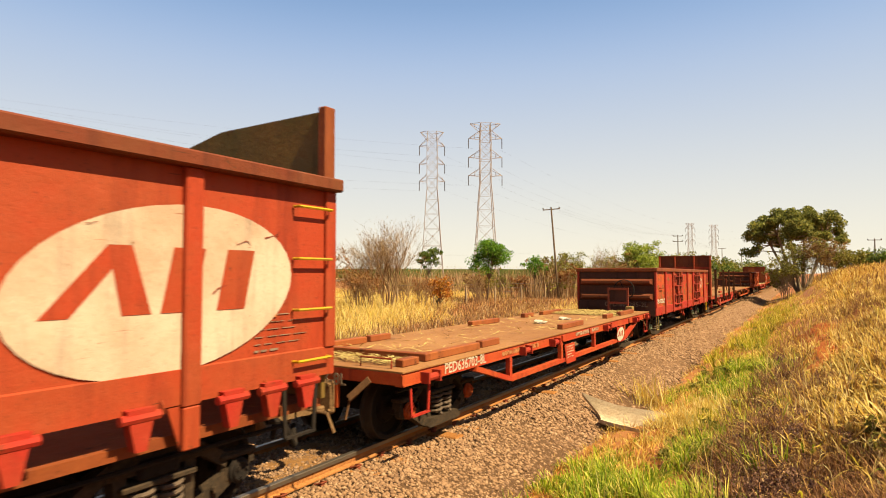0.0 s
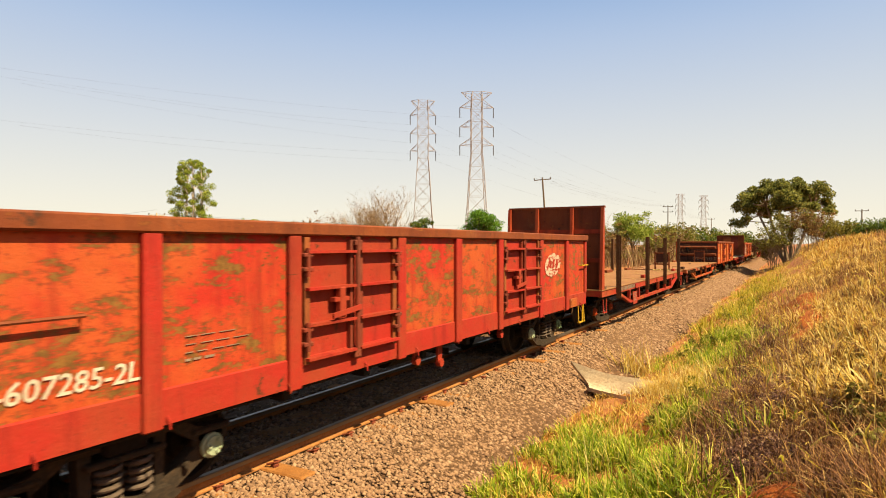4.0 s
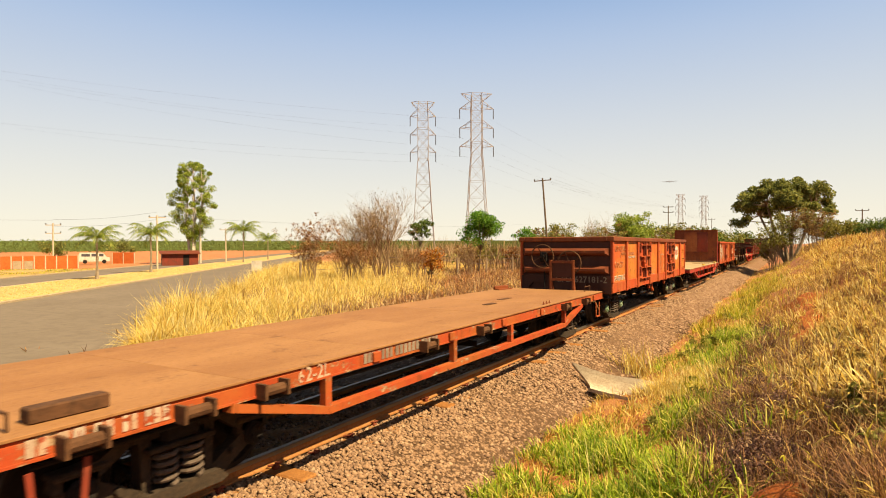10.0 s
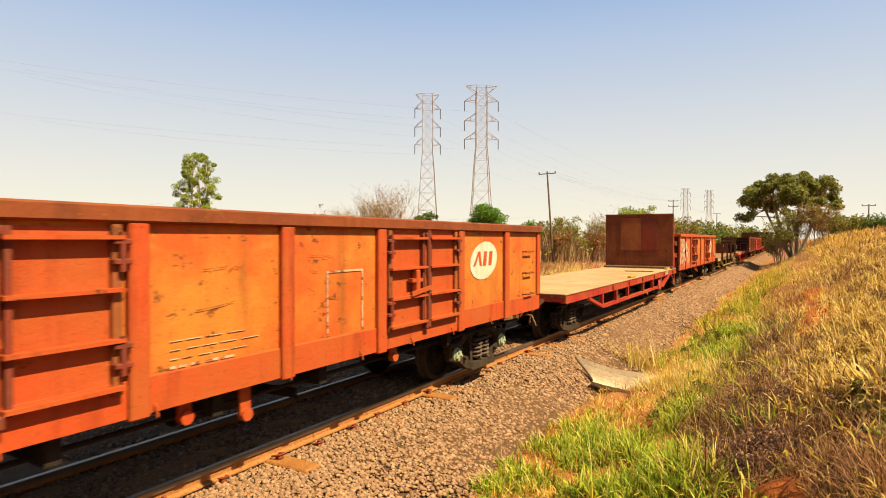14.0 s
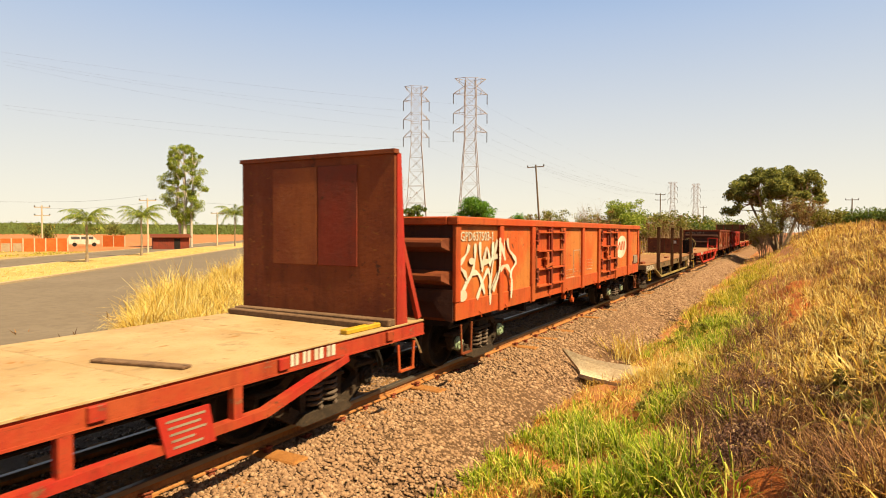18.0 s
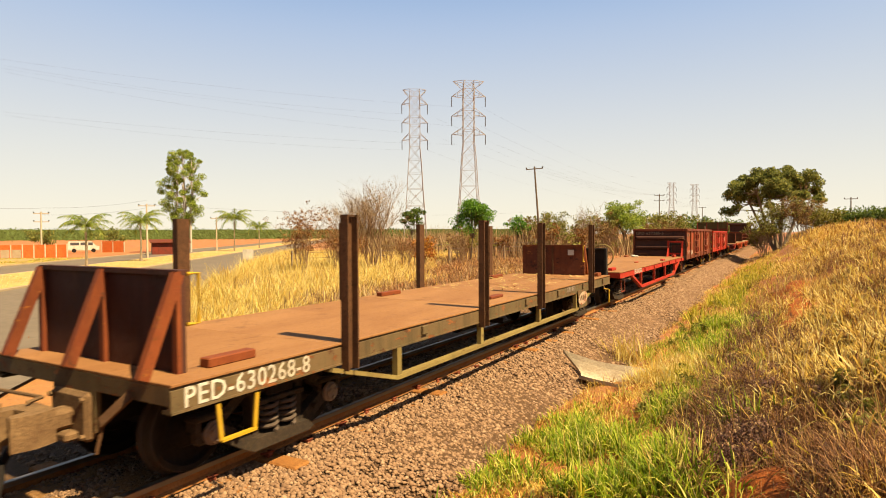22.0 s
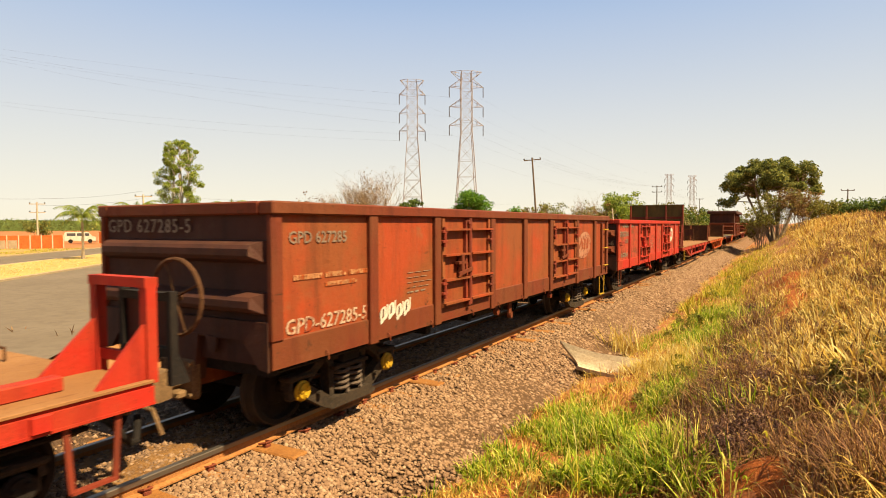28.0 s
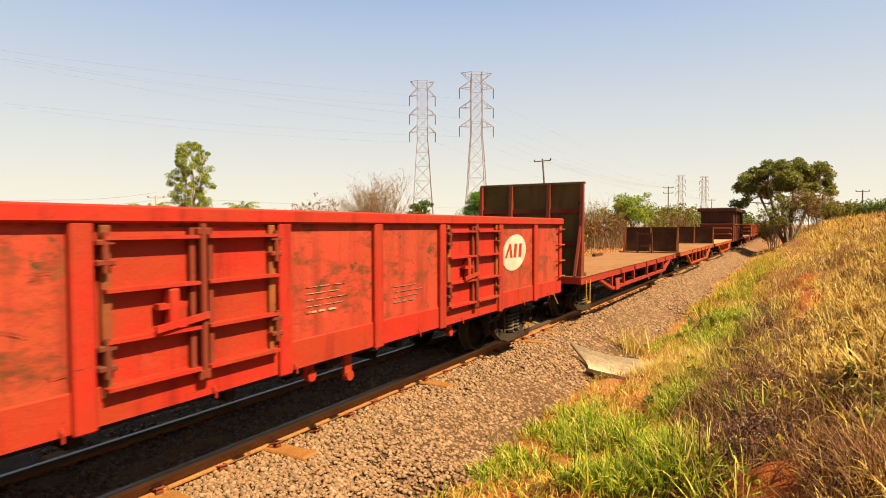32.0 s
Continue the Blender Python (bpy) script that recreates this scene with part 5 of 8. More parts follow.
def bank(x, y):
    """Height of the ground: level left of the track, a grassy bank on the right."""
    h = -0.55
    r = smooth(-3.2, -1.2, x) * 0.45 + smooth(-1.9, 3.4, x) * 1.95 + smooth(1.6, 5.5, x) * 0.55 + 0.45 * smooth(34, 54, y) * smooth(-1.6, 1.6, x) * (1 - 0.5 * smooth(3.0, 7.0, x))
    r *= 1.0 - 0.10 * smooth(30, 80, y)
    lump = 0.17 * noise.noise(Vector((x * 0.5, y * 0.35, 1.0))) + 0.12 * noise.noise(Vector((x * 1.7, y * 1.3, 4.0)))
    lump += 0.20 * smooth(-1.7, -0.6, x) * noise.noise(Vector((x * 1.15, y * 0.75, 9.0)))
    lump += 0.20 * math.exp(-((x - 0.24) / 0.40) ** 2 - ((y - 15.6) / 2.4) ** 2) + 0.13 * math.exp(-((x + 0.10) / 0.30) ** 2 - ((y - 4.62) / 0.28) ** 2)
    left = smooth(-8.2, -6.4, x)
    return (h + r) * left + (-0.62) * (1 - left) + lump * (0.3 + 0.7 * smooth(-3.4, -2.4, x)) * (1 if x > -12 else 0.2)


def ground():
    xs = sorted(set([-1500, -700, -350, -180, -120] + list(np.arange(-90, -12, 3.0)) + list(np.arange(-12, 8, 0.35)) + [9, 12, 16, 24, 40, 80, 180, 400, 900, 1500]))
    ys = sorted(set([-600, -200, -80, -40, -20] + list(np.arange(-10, 40, 0.5)) + list(np.arange(40, 130, 3.0)) + [140, 160, 190, 240, 320, 450, 700, 1100, 2000, 3500]))
    verts = [(x, y, bank(x, y) if abs(x) < 200 else -0.62 + (2.7 if x > 0 else 0)) for y in ys for x in xs]
    n = len(xs)
    faces = [(j * n + i, j * n + i + 1, (j + 1) * n + i + 1, (j + 1) * n + i) for j in range(len(ys) - 1) for i in range(n - 1)]
    soil = Nodes("soil", 0.95)
    a, b, c = soil.noise(0.25, 5, 0.6), soil.noise(2.5, 6, 0.7), soil.noise(22, 5, 0.7)
    col = soil.mix(soil.step(a, 0.42, 0.6), (0.47, 0.185, 0.042), (0.50, 0.125, 0.020))
    col = soil.mix(soil.step(b, 0.54, 0.80), col, (0.46, 0.28, 0.075))
    col = soil.mix(soil.step(c, 0.5, 0.8), col, (0.20, 0.085, 0.025))
    return tagged(flat_mesh("ground", verts, faces, soil.done(col, c, 0.6, 0.03), True), "dry red earth with straw-coloured growth", "ground", kind="structure")


ground()


def bare_soil(cx, cy, rx, ry, seed):
    """A washed-out patch of red clay on the bank, ragged at its edge."""
    verts, faces, rings, n = [(cx, cy, bank(cx, cy) + 0.02)], [], 7, 36
    for j in range(1, rings + 1):
        for i in range(n):
            a = math.tau * i / n
            q = j / rings * (1.0 + 0.55 * noise.noise(Vector((math.cos(a) * 1.6, math.sin(a) * 1.6, seed))) + 0.2 * noise.noise(Vector((math.cos(a) * 5, math.sin(a) * 5, seed))))
            x, y = cx + rx * q * math.cos(a), cy + ry * q * math.sin(a)
            verts.append((x, y, bank(x, y) + 0.03 * (1 - (j / rings) ** 4) + 0.02 * noise.noise(Vector((x * 7, y * 3, 2)))))
    for i in range(n):
        faces.append((0, 1 + i, 1 + (i + 1) % n))
        for j in range(rings - 1):
            b, t = 1 + j * n, 1 + (j + 1) * n
            faces.append((b + i, t + i, t + (i + 1) % n, b + (i + 1) % n))
    tagged(flat_mesh("bare_soil", verts, faces, CLAY, True), "bare washed-out red clay on the grassy bank", "soil", kind="structure")


CLAY = rough_stuff("red_clay", (0.50, 0.115, 0.020), (0.62, 0.175, 0.036), 6, third=(0.26, 0.070, 0.020), bump=0.8, distance=0.03)
for k, (x, y, rx, ry) in enumerate(((0.24, 15.6, 0.46, 3.4), (0.20, 11.9, 0.20, 0.9), (-0.10, 4.42, 0.36, 0.42))):
    bare_soil(x, y, rx, ry, 3.0 + 5 * k)


def track():
    # ballast bed
    prof = [(-3.7, -0.62), (-2.6, -0.07), (1.40, -0.07), (2.25, -0.41), (2.9, -0.62)]
    ys = list(np.arange(-30, 60, 1.0)) + list(np.arange(60, 420, 10.0))
    verts = [(BED + x + 0.05 * noise.noise(Vector((x, y, 0))), y, z + 0.04 * noise.noise(Vector((x * 2, y * 1.3, 7)))) for y in ys for x, z in prof]
    n = len(prof)
    faces = [(j * n + i, j * n + i + 1, (j + 1) * n + i + 1, (j + 1) * n + i) for j in range(len(ys) - 1) for i in range(n - 1)]
    m = rough_stuff("ballast_bed", (0.23, 0.115, 0.053), (0.31, 0.163, 0.077), 14, third=(0.17, 0.085, 0.038), bump=1.0, distance=0.05)
    tagged(flat_mesh("ballast_bed", verts, faces, m), "bed of grey-brown crushed stone", "ballast", kind="structure")
    ys = np.arange(-6, 80, 0.22)
    xs = (-0.52, -0.44, -0.28, -0.1, 0.08, 0.25, 0.42, 0.52)
    verts = [(RAILS + x, y, RAIL_TOP - 0.085 - (0.10 if abs(x) > 0.5 else 0.0) + 0.035 * noise.noise(Vector((x * 4, y * 2.1, 3))) + 0.02 * noise.noise(Vector((x * 9, y * 8, 5)))) for y in ys for x in xs]
    n = len(xs)
    faces = [(j * n + i, j * n + i + 1, (j + 1) * n + i + 1, (j + 1) * n + i) for j in range(len(ys) - 1) for i in range(n - 1)]
    m = rough_stuff("packed_dirt", (0.27, 0.122, 0.038), (0.37, 0.185, 0.062), 3, third=(0.15, 0.068, 0.024), bump=0.9, distance=0.03)
    tagged(flat_mesh("track_dirt", verts, faces, m), "packed orange-brown dirt between the rails", "dirt", kind="structure")
    for s in (-1, 1):
        r = tagged(new("rail"), "rust-brown steel rail with a worn head", "rail", "rails of the track", "structure")
        r.matrix_basis = pose(RAILS + s * 0.555, 0, RAIL_TOP)

        def foot(bm):
            loft_y(bm, [(-0.055, -0.14), (0.055, -0.14), (0.055, -0.125), (0.012, -0.11), (0.012, -0.045), (-0.012, -0.045), (-0.012, -0.11), (-0.055, -0.125)], -30, 400)
        part("rail_web", "rail_web", foot, RAIL, r)
        part("rail_head", "rail_head", lambda bm: loft_y(bm, [(-0.034, -0.045), (0.034, -0.045), (0.034, -0.006), (0.026, 0), (-0.026, 0), (-0.034, -0.006)], -30, 400), HEAD, r)


track()

# ---- sleepers and loose stone ----
def sleepers():
    t = tagged(new("sleeper_row"), "weathered timber sleepers half buried in stone", "sleepers", kind="structure")
    for i in range(150):
        y = -4.0 + i * 0.585
        s = part("sleeper", "sleeper", lambda bm: box(bm, -1.08, 1.08, -0.11, 0.11, -0.30, -0.135, 0.015), PLATE, t, at=(RAILS + random.uniform(-0.05, 0.05), y + random.uniform(-0.03, 0.03), RAIL_TOP - random.choice((0.0, 0.012, 0.03, 0.045, 0.05, 0.055))), turn=random.uniform(-1.5, 1.5))
        if i < 70:
            for q in (-0.555, 0.555):
                part("rail_clip", "clip", lambda bm: (box(bm, 0.055, 0.12, -0.035, 0.035, -0.15, -0.10, 0.012), rod(bm, [(0.03, -0.05, -0.105), (0.11, -0.03, -0.085), (0.12, 0.03, -0.085), (0.03, 0.05, -0.105)], 0.012, 5), box(bm, -0.12, -0.055, -0.035, 0.035, -0.15, -0.10, 0.012)), CLIP, s, at=(q, 0, 0))


CLIP = rough_stuff("red_rusted_clip", (0.20, 0.045, 0.022), (0.32, 0.075, 0.030), 8)
sleepers()


def ballast_stones():
    """Crushed stone: irregular lumps scattered over the bed, sparser towards the grass."""
    r = np.random.default_rng(9)

    def scatter(count, x0, x1, y0, y1):
        return np.column_stack([r.uniform(x0, x1, count), y0 * np.exp(r.uniform(0, 1, count) * math.log(y1 / y0))])
    p = np.concatenate([scatter(58000, -4.66, -2.4, 2.6, 70), scatter(15000, RAILS - 0.5, RAILS + 0.5, 2.2, 34), scatter(4000, BED - 2.2, BED - 0.7, 3, 40), np.column_stack([r.uniform(-6.5, -2.6, 9000), r.uniform(-8, 2.6, 9000)])])
    edge = -2.95 + 0.35 * np.sin(p[:, 1] * 0.9) + 0.25 * np.sin(p[:, 1] * 2.3 + 1)
    p = p[r.uniform(0, 1, len(p)) < np.clip(1.0 - (p[:, 0] - edge) * 1.4, 0.06, 1)]
    x = p[:, 0] - BED
    z = np.where(x < 1.40, -0.07, np.where(x < 2.25, -0.07 - (x - 1.40) / 0.85 * 0.34, -0.41 - (x - 2.25) * 0.20))
    z = np.where(np.abs(p[:, 0] - RAILS) < 0.5, 0.01, z)
    n = len(p)
    s = r.uniform(0.013, 0.030, n) * r.uniform(0.75, 1.3, n) * (1 + np.clip(p[:, 1] / 30, 0, 1.2))
    ring = np.array([[1, 0.1, 0], [-0.2, 1, 0.1], [-1, -0.1, 0], [0.1, -1, -0.1], [0.1, 0.0, 0.6], [0, 0.1, -0.7]])
    k = ring[None] * s[:, None, None] * r.uniform(0.55, 1.45, (n, 6, 3))
    a = r.uniform(0, math.tau, n)
    c, q = np.cos(a)[:, None], np.sin(a)[:, None]
    k = np.stack([k[..., 0] * c - k[..., 1] * q, k[..., 0] * q + k[..., 1] * c, k[..., 2]], 2)
    v = (k + np.column_stack([p, z + s * r.uniform(-0.30, 0.30, n)])[:, None, :]).reshape(-1, 3)
    tri = np.array([[0, 1, 4], [1, 2, 4], [2, 3, 4], [3, 0, 4], [1, 0, 5], [2, 1, 5], [3, 2, 5], [0, 3, 5]])
    t = (tri[None] + (np.arange(n) * 6)[:, None, None]).reshape(-1, 3)
    m = Nodes("crushed_stone", 0.9)
    geo = m.add("ShaderNodeNewGeometry")
    col = m.ramp(geo.outputs["Random Per Island"], (0.0, (0.20, 0.098, 0.045)), (0.35, (0.30, 0.155, 0.072)), (0.8, (0.38, 0.208, 0.102)), (1.0, (0.48, 0.285, 0.155)))
    # stones between the rails are coloured darker, for the shade under the train
    shaded = Nodes("shaded_stone", 0.85)
    geo = shaded.add("ShaderNodeNewGeometry")
    dim = shaded.ramp(geo.outputs["Random Per Island"], (0.0, (0.13, 0.065, 0.030)), (0.5, (0.23, 0.120, 0.056)), (1.0, (0.40, 0.225, 0.115)))
    inner = np.abs(p[:, 0] - RAILS) < 0.5
    soup("track_stones", v.reshape(n, 18)[inner].reshape(-1, 3), t[:8 * int(inner.sum())], shaded.done(dim, shaded.noise(60, 4, 0.7), 0.4, 0.01), "stuff", "darker brown crushed stone between the rails", "ballast")
    soup("ballast_stones", v.reshape(n, 18)[~inner].reshape(-1, 3), t[:8 * int((~inner).sum())], m.done(col, m.noise(60, 4, 0.7), 0.4, 0.01), "stuff", "loose grey-brown crushed stone beside the rails", "ballast")

# ---- plants ----
rng = np.random.default_rng(5)


def foliage(name, stops, trans=0.35, rough=0.7):
    """Leaf or blade material: a colour for each piece, and some light let through."""
    n = Nodes(name, rough)
    geo = n.add("ShaderNodeNewGeometry")
    c = n.ramp(geo.outputs["Random Per Island"], *stops)
    n.done(c)
    n.b.inputs["Specular IOR Level"].default_value = 0.25
    tr = n.add("ShaderNodeBsdfTranslucent")
    n.link(c, tr.inputs[0])
    mix = n.add("ShaderNodeMixShader")
    mix.inputs[0].default_value = trans
    n.link(n.b.outputs[0], mix.inputs[1])
    n.link(tr.outputs[0], mix.inputs[2])
    n.link(mix.outputs[0], n.t.nodes["Material Output"].inputs[0])
    return n.m


STRAW = foliage("straw_blades", ((0.0, (0.32, 0.130, 0.026)), (0.3, (0.58, 0.28, 0.047)), (0.65, (0.92, 0.58, 0.11)), (1.0, (1.05, 0.82, 0.27))), 0.40)
GREEN = foliage("green_blades", ((0.0, (0.11, 0.17, 0.012)), (0.4, (0.32, 0.44, 0.022)), (0.72, (0.60, 0.66, 0.045)), (0.9, (0.96, 0.80, 0.16)), (1.0, (1.05, 0.84, 0.26))), 0.45)
DEAD = foliage("dead_stems", ((0.0, (0.10, 0.040, 0.021)), (0.5, (0.27, 0.110, 0.043)), (0.85, (0.50, 0.23, 0.078)), (1.0, (0.78, 0.47, 0.15))), 0.25)
WEED = foliage("yellow_green_weed", ((0.0, (0.22, 0.20, 0.018)), (0.4, (0.52, 0.47, 0.035)), (0.75, (0.86, 0.64, 0.08)), (1.0, (1.0, 0.80, 0.20))), 0.5)
GOLD = foliage("golden_straw", ((0.0, (0.16, 0.065, 0.018)), (0.25, (0.46, 0.22, 0.042)), (0.6, (1.0, 0.64, 0.13)), (1.0, (1.22, 0.96, 0.38))), 0.42)
PALE = foliage("pale_tall_grass", ((0.0, (0.50, 0.25, 0.040)), (0.25, (0.92, 0.60, 0.115)), (0.7, (1.08, 0.82, 0.24)), (1.0, (1.18, 1.0, 0.48))), 0.5)
BRUSH = foliage("brown_brush", ((0.0, (0.14, 0.058, 0.027)), (0.5, (0.36, 0.155, 0.055)), (0.85, (0.60, 0.32, 0.10)), (1.0, (0.90, 0.58, 0.18))), 0.3)
DRYTWIG = foliage("dry_twigs", ((0.0, (0.20, 0.095, 0.045)), (0.5, (0.42, 0.25, 0.12)), (1.0, (0.66, 0.46, 0.22))), 0.25)
LEAF = foliage("leaf_green", ((0.0, (0.05, 0.090, 0.012)), (0.6, (0.12, 0.18, 0.022)), (1.0, (0.25, 0.28, 0.04))), 0.35)
LEAF_PALM = foliage("leaf_palm", ((0.0, (0.12, 0.17, 0.022)), (0.6, (0.26, 0.32, 0.045)), (1.0, (0.52, 0.52, 0.11))), 0.5)
LEAF_FAR = foliage("leaf_far", ((0.0, (0.10, 0.14, 0.030)), (0.6, (0.15, 0.20, 0.045)), (1.0, (0.20, 0.25, 0.06))), 0.3)
LEAF_EUC = foliage("leaf_eucalyptus", ((0.0, (0.17, 0.24, 0.03)), (0.5, (0.36, 0.46, 0.06)), (1.0, (0.66, 0.68, 0.13))), 0.5)
LEAF_DARK = foliage("leaf_dark", ((0.0, (0.11, 0.125, 0.027)), (0.6, (0.26, 0.27, 0.055)), (1.0, (0.52, 0.47, 0.11))), 0.45)
LEAF_BRIGHT = foliage("leaf_bright", ((0.0, (0.07, 0.18, 0.012)), (0.6, (0.14, 0.33, 0.025)), (1.0, (0.28, 0.46, 0.05))), 0.4)
LEAF_DRY = foliage("leaf_dry", ((0.0, (0.16, 0.070, 0.022)), (0.5, (0.32, 0.165, 0.050)), (1.0, (0.48, 0.31, 0.09))), 0.3)
LEAF_MIX = foliage("leaf_scrub", ((0.0, (0.13, 0.115, 0.018)), (0.5, (0.28, 0.26, 0.042)), (1.0, (0.46, 0.39, 0.08))), 0.35)
LEAF_RED = foliage("leaf_reddish", ((0.0, (0.18, 0.055, 0.016)), (0.5, (0.36, 0.13, 0.032)), (1.0, (0.46, 0.26, 0.08))), 0.3)
DEAD_LEAF = foliage("dead_leaves", ((0.0, (0.085, 0.038, 0.032)), (0.5, (0.22, 0.100, 0.068)), (0.85, (0.38, 0.20, 0.11)), (1.0, (0.60, 0.38, 0.17))), 0.25)
LEAF_RUST = foliage("leaf_rust", ((0.0, (0.30, 0.07, 0.010)), (0.5, (0.55, 0.17, 0.015)), (1.0, (0.66, 0.32, 0.04))), 0.35)
BARK = rough_stuff("bark", (0.13, 0.085, 0.045), (0.24, 0.165, 0.095), 4)
BARK_PALE = rough_stuff("pale_bark", (0.32, 0.22, 0.13), (0.48, 0.37, 0.24), 4)
BARK_TWIG = rough_stuff("grey_twigs", (0.30, 0.175, 0.085), (0.46, 0.29, 0.15), 5)
BARK_WHITE = rough_stuff("white_bark", (0.58, 0.48, 0.35), (0.70, 0.62, 0.48), 2, third=(0.40, 0.28, 0.18))


def soup(name, verts, tris, mat, kind="", label="", category=""):
    """A mesh from arrays of points and triangles."""
    me = bpy.data.meshes.new(name)
    me.vertices.add(len(verts))
    me.vertices.foreach_set("co", np.ascontiguousarray(verts, dtype=np.float32).ravel())
    me.loops.add(tris.size)
    me.loops.foreach_set("vertex_index", tris.astype(np.int32).ravel())
    me.polygons.add(len(tris))
    me.polygons.foreach_set("loop_start", np.arange(0, tris.size, 3, dtype=np.int32))
    me.update(calc_edges=True)
    me.materials.append(mat)
    return tagged(new(name, me), label, category, kind=kind)


def blades(name, base, high, mat, label, wide=0.010, lean=0.45, curl=1.0, heading=None, spread=math.pi):
    """Grass: one curved, tapering blade for each base point, leaning and curling over."""
    n = len(base)
    a = rng.uniform(-spread, spread, n) + (0 if heading is None else heading)
    face = a + math.pi / 2 + rng.uniform(-0.9, 0.9, n)
    out = np.stack([np.cos(a), np.sin(a), np.zeros(n)], 1)
    side = np.stack([np.cos(face), np.sin(face), rng.uniform(-0.3, 0.3, n)], 1)
    t0, bend = lean * rng.uniform(0.0, 1.0, n), curl * rng.uniform(0.1, 1.0, n) ** 1.5 * 2.2
    h, w = high[:, None], (wide * rng.uniform(0.6, 1.4, n))[:, None]
    pts, p = [base], base
    for u0, u1 in ((0.0, 0.4), (0.4, 0.72), (0.72, 1.0)):
        th = t0 + bend * ((u0 + u1) / 2) ** 1.6
        p = p + h * (u1 - u0) * (out * np.sin(th)[:, None] + np.array([[0, 0, 1.0]]) * np.cos(th)[:, None])
        pts.append(p)
    v = np.stack([pts[0] - side * w * 0.7, pts[0] + side * w * 0.7, pts[1] - side * w, pts[1] + side * w, pts[2] - side * w * 0.7, pts[2] + side * w * 0.7, pts[3]], 1).reshape(-1, 3)
    k = (np.arange(n) * 7)[:, None]
    t = np.concatenate([k + [[0, 1, 3]], k + [[0, 3, 2]], k + [[2, 3, 5]], k + [[2, 5, 4]], k + [[4, 5, 6]]], 1).reshape(-1, 3)
    return soup(name, v, t, mat, "stuff", label, "grass")


def heights(xy):
    return np.array([bank(x, y) for x, y in xy])


def patchy(xy, scale, seed):
    return np.array([noise.noise(Vector((x * scale, y * scale, seed))) for x, y in xy])


def bank_points(n, near=3.0, far=75.0, left=-3.0):
    y = near * np.exp(rng.uniform(0, 1, n) * math.log(far / near))
    x = left + rng.uniform(0, 1, n) * (0.15 * y + 0.5 - left)
    return np.stack([x, y], 1)


def tufts(centres, count, radius):
    """Blades in tufts: base points round each centre, and the way each blade leans."""
    k = np.repeat(np.arange(len(centres)), count)
    a = rng.uniform(0, math.tau, len(k))
    r = radius * rng.uniform(0, 1, len(k)) ** 0.7
    p = centres[k] + np.stack([np.cos(a) * r, np.sin(a) * r], 1)
    return p, a, k


# patches of growth on the bank: centre, spread, number of tufts
GREENS = ((-0.95, 13.0, 0.34, 1.3, 1300), (-1.8, 13.6, 0.35, 0.9, 260), (-1.3, 21.0, 0.30, 1.2, 130), (-2.0, 6.5, 0.50, 0.75, 900), (-1.1, 5.2, 0.45, 0.6, 950), (-1.6, 7.6, 0.45, 0.6, 420), (-2.8, 5.2, 0.2, 0.35, 150),
          (-1.0, 8.1, 0.3, 0.45, 150), (-0.35, 9.3, 0.16, 0.4, 60), (-0.75, 6.1, 0.25, 0.5, 130))
DEADS = ((-0.5, 11.4, 0.30, 0.9, 5200), (-0.42, 7.1, 0.30, 0.8, 6500), (-0.30, 5.2, 0.34, 0.6, 9500), (0.06, 5.5, 0.20, 0.5, 4200), (0.2, 22.0, 0.5, 2.2, 2200), (0.48, 4.2, 0.22, 0.40, 4000), (-0.38, 13.6, 0.2, 1.2, 3200), (0.10, 10.6, 0.18, 0.6, 2000), (-0.5, 8.6, 0.26, 0.8, 3000), (-0.35, 6.2, 0.26, 0.45, 9000), (-0.36, 7.9, 0.22, 0.5, 7000), (-0.40, 12.2, 0.22, 0.9, 4500), (0.28, 4.8, 0.16, 0.25, 2200))
SOILS = ((-0.10, 4.40, 0.30, 0.40, 0), (-0.04, 3.9, 0.26, 0.40, 0), (0.20, 11.4, 0.22, 0.9, 0), (0.30, 13.0, 0.30, 1.7, 0), (0.25, 15.6, 0.46, 3.0, 0), (0.08, 20.0, 0.42, 2.8, 0), (-0.17, 4.45, 0.42, 0.33, 0), (0.6, 12.5, 0.25, 0.8, 0), (-0.6, 8.9, 0.16, 0.3, 0), (-2.72, 15.3, 0.28, 0.7, 0), (-0.1, 13.6, 0.14, 0.5, 0))


DEAD_LEAFY = ((-0.36, 7.7, 0.16, 0.50, 110), (-0.42, 12.6, 0.18, 1.0, 140), (-0.30, 6.2, 0.20, 0.45, 170), (-0.18, 5.4, 0.18, 0.25, 80), (0.05, 10.8, 0.16, 0.5, 60), (-0.66, 5.85, 0.14, 0.25, 40), (-0.62, 9.6, 0.14, 0.5, 30), (0.25, 9.3, 0.20, 0.6, 22), (-0.3, 5.2, 0.16, 0.2, 30), (0.15, 14.0, 0.3, 1.2, 30))
GREEN_LEAFY = ((-1.05, 8.6, 0.25, 0.7, 26), (-0.85, 7.2, 0.2, 0.4, 20), (-1.5, 14.5, 0.4, 1.8, 40), (0.75, 5.2, 0.2, 0.6, 14), (-1.2, 22.0, 0.4, 3.0, 30))
GOLDS = ((0.45, 7.6, 0.55, 1.5, 0), (0.55, 5.6, 0.4, 0.7, 0), (0.15, 7.4, 0.25, 0.8, 0), (0.15, 9.2, 0.25, 0.9, 0), (0.9, 10.5, 0.5, 1.6, 0))
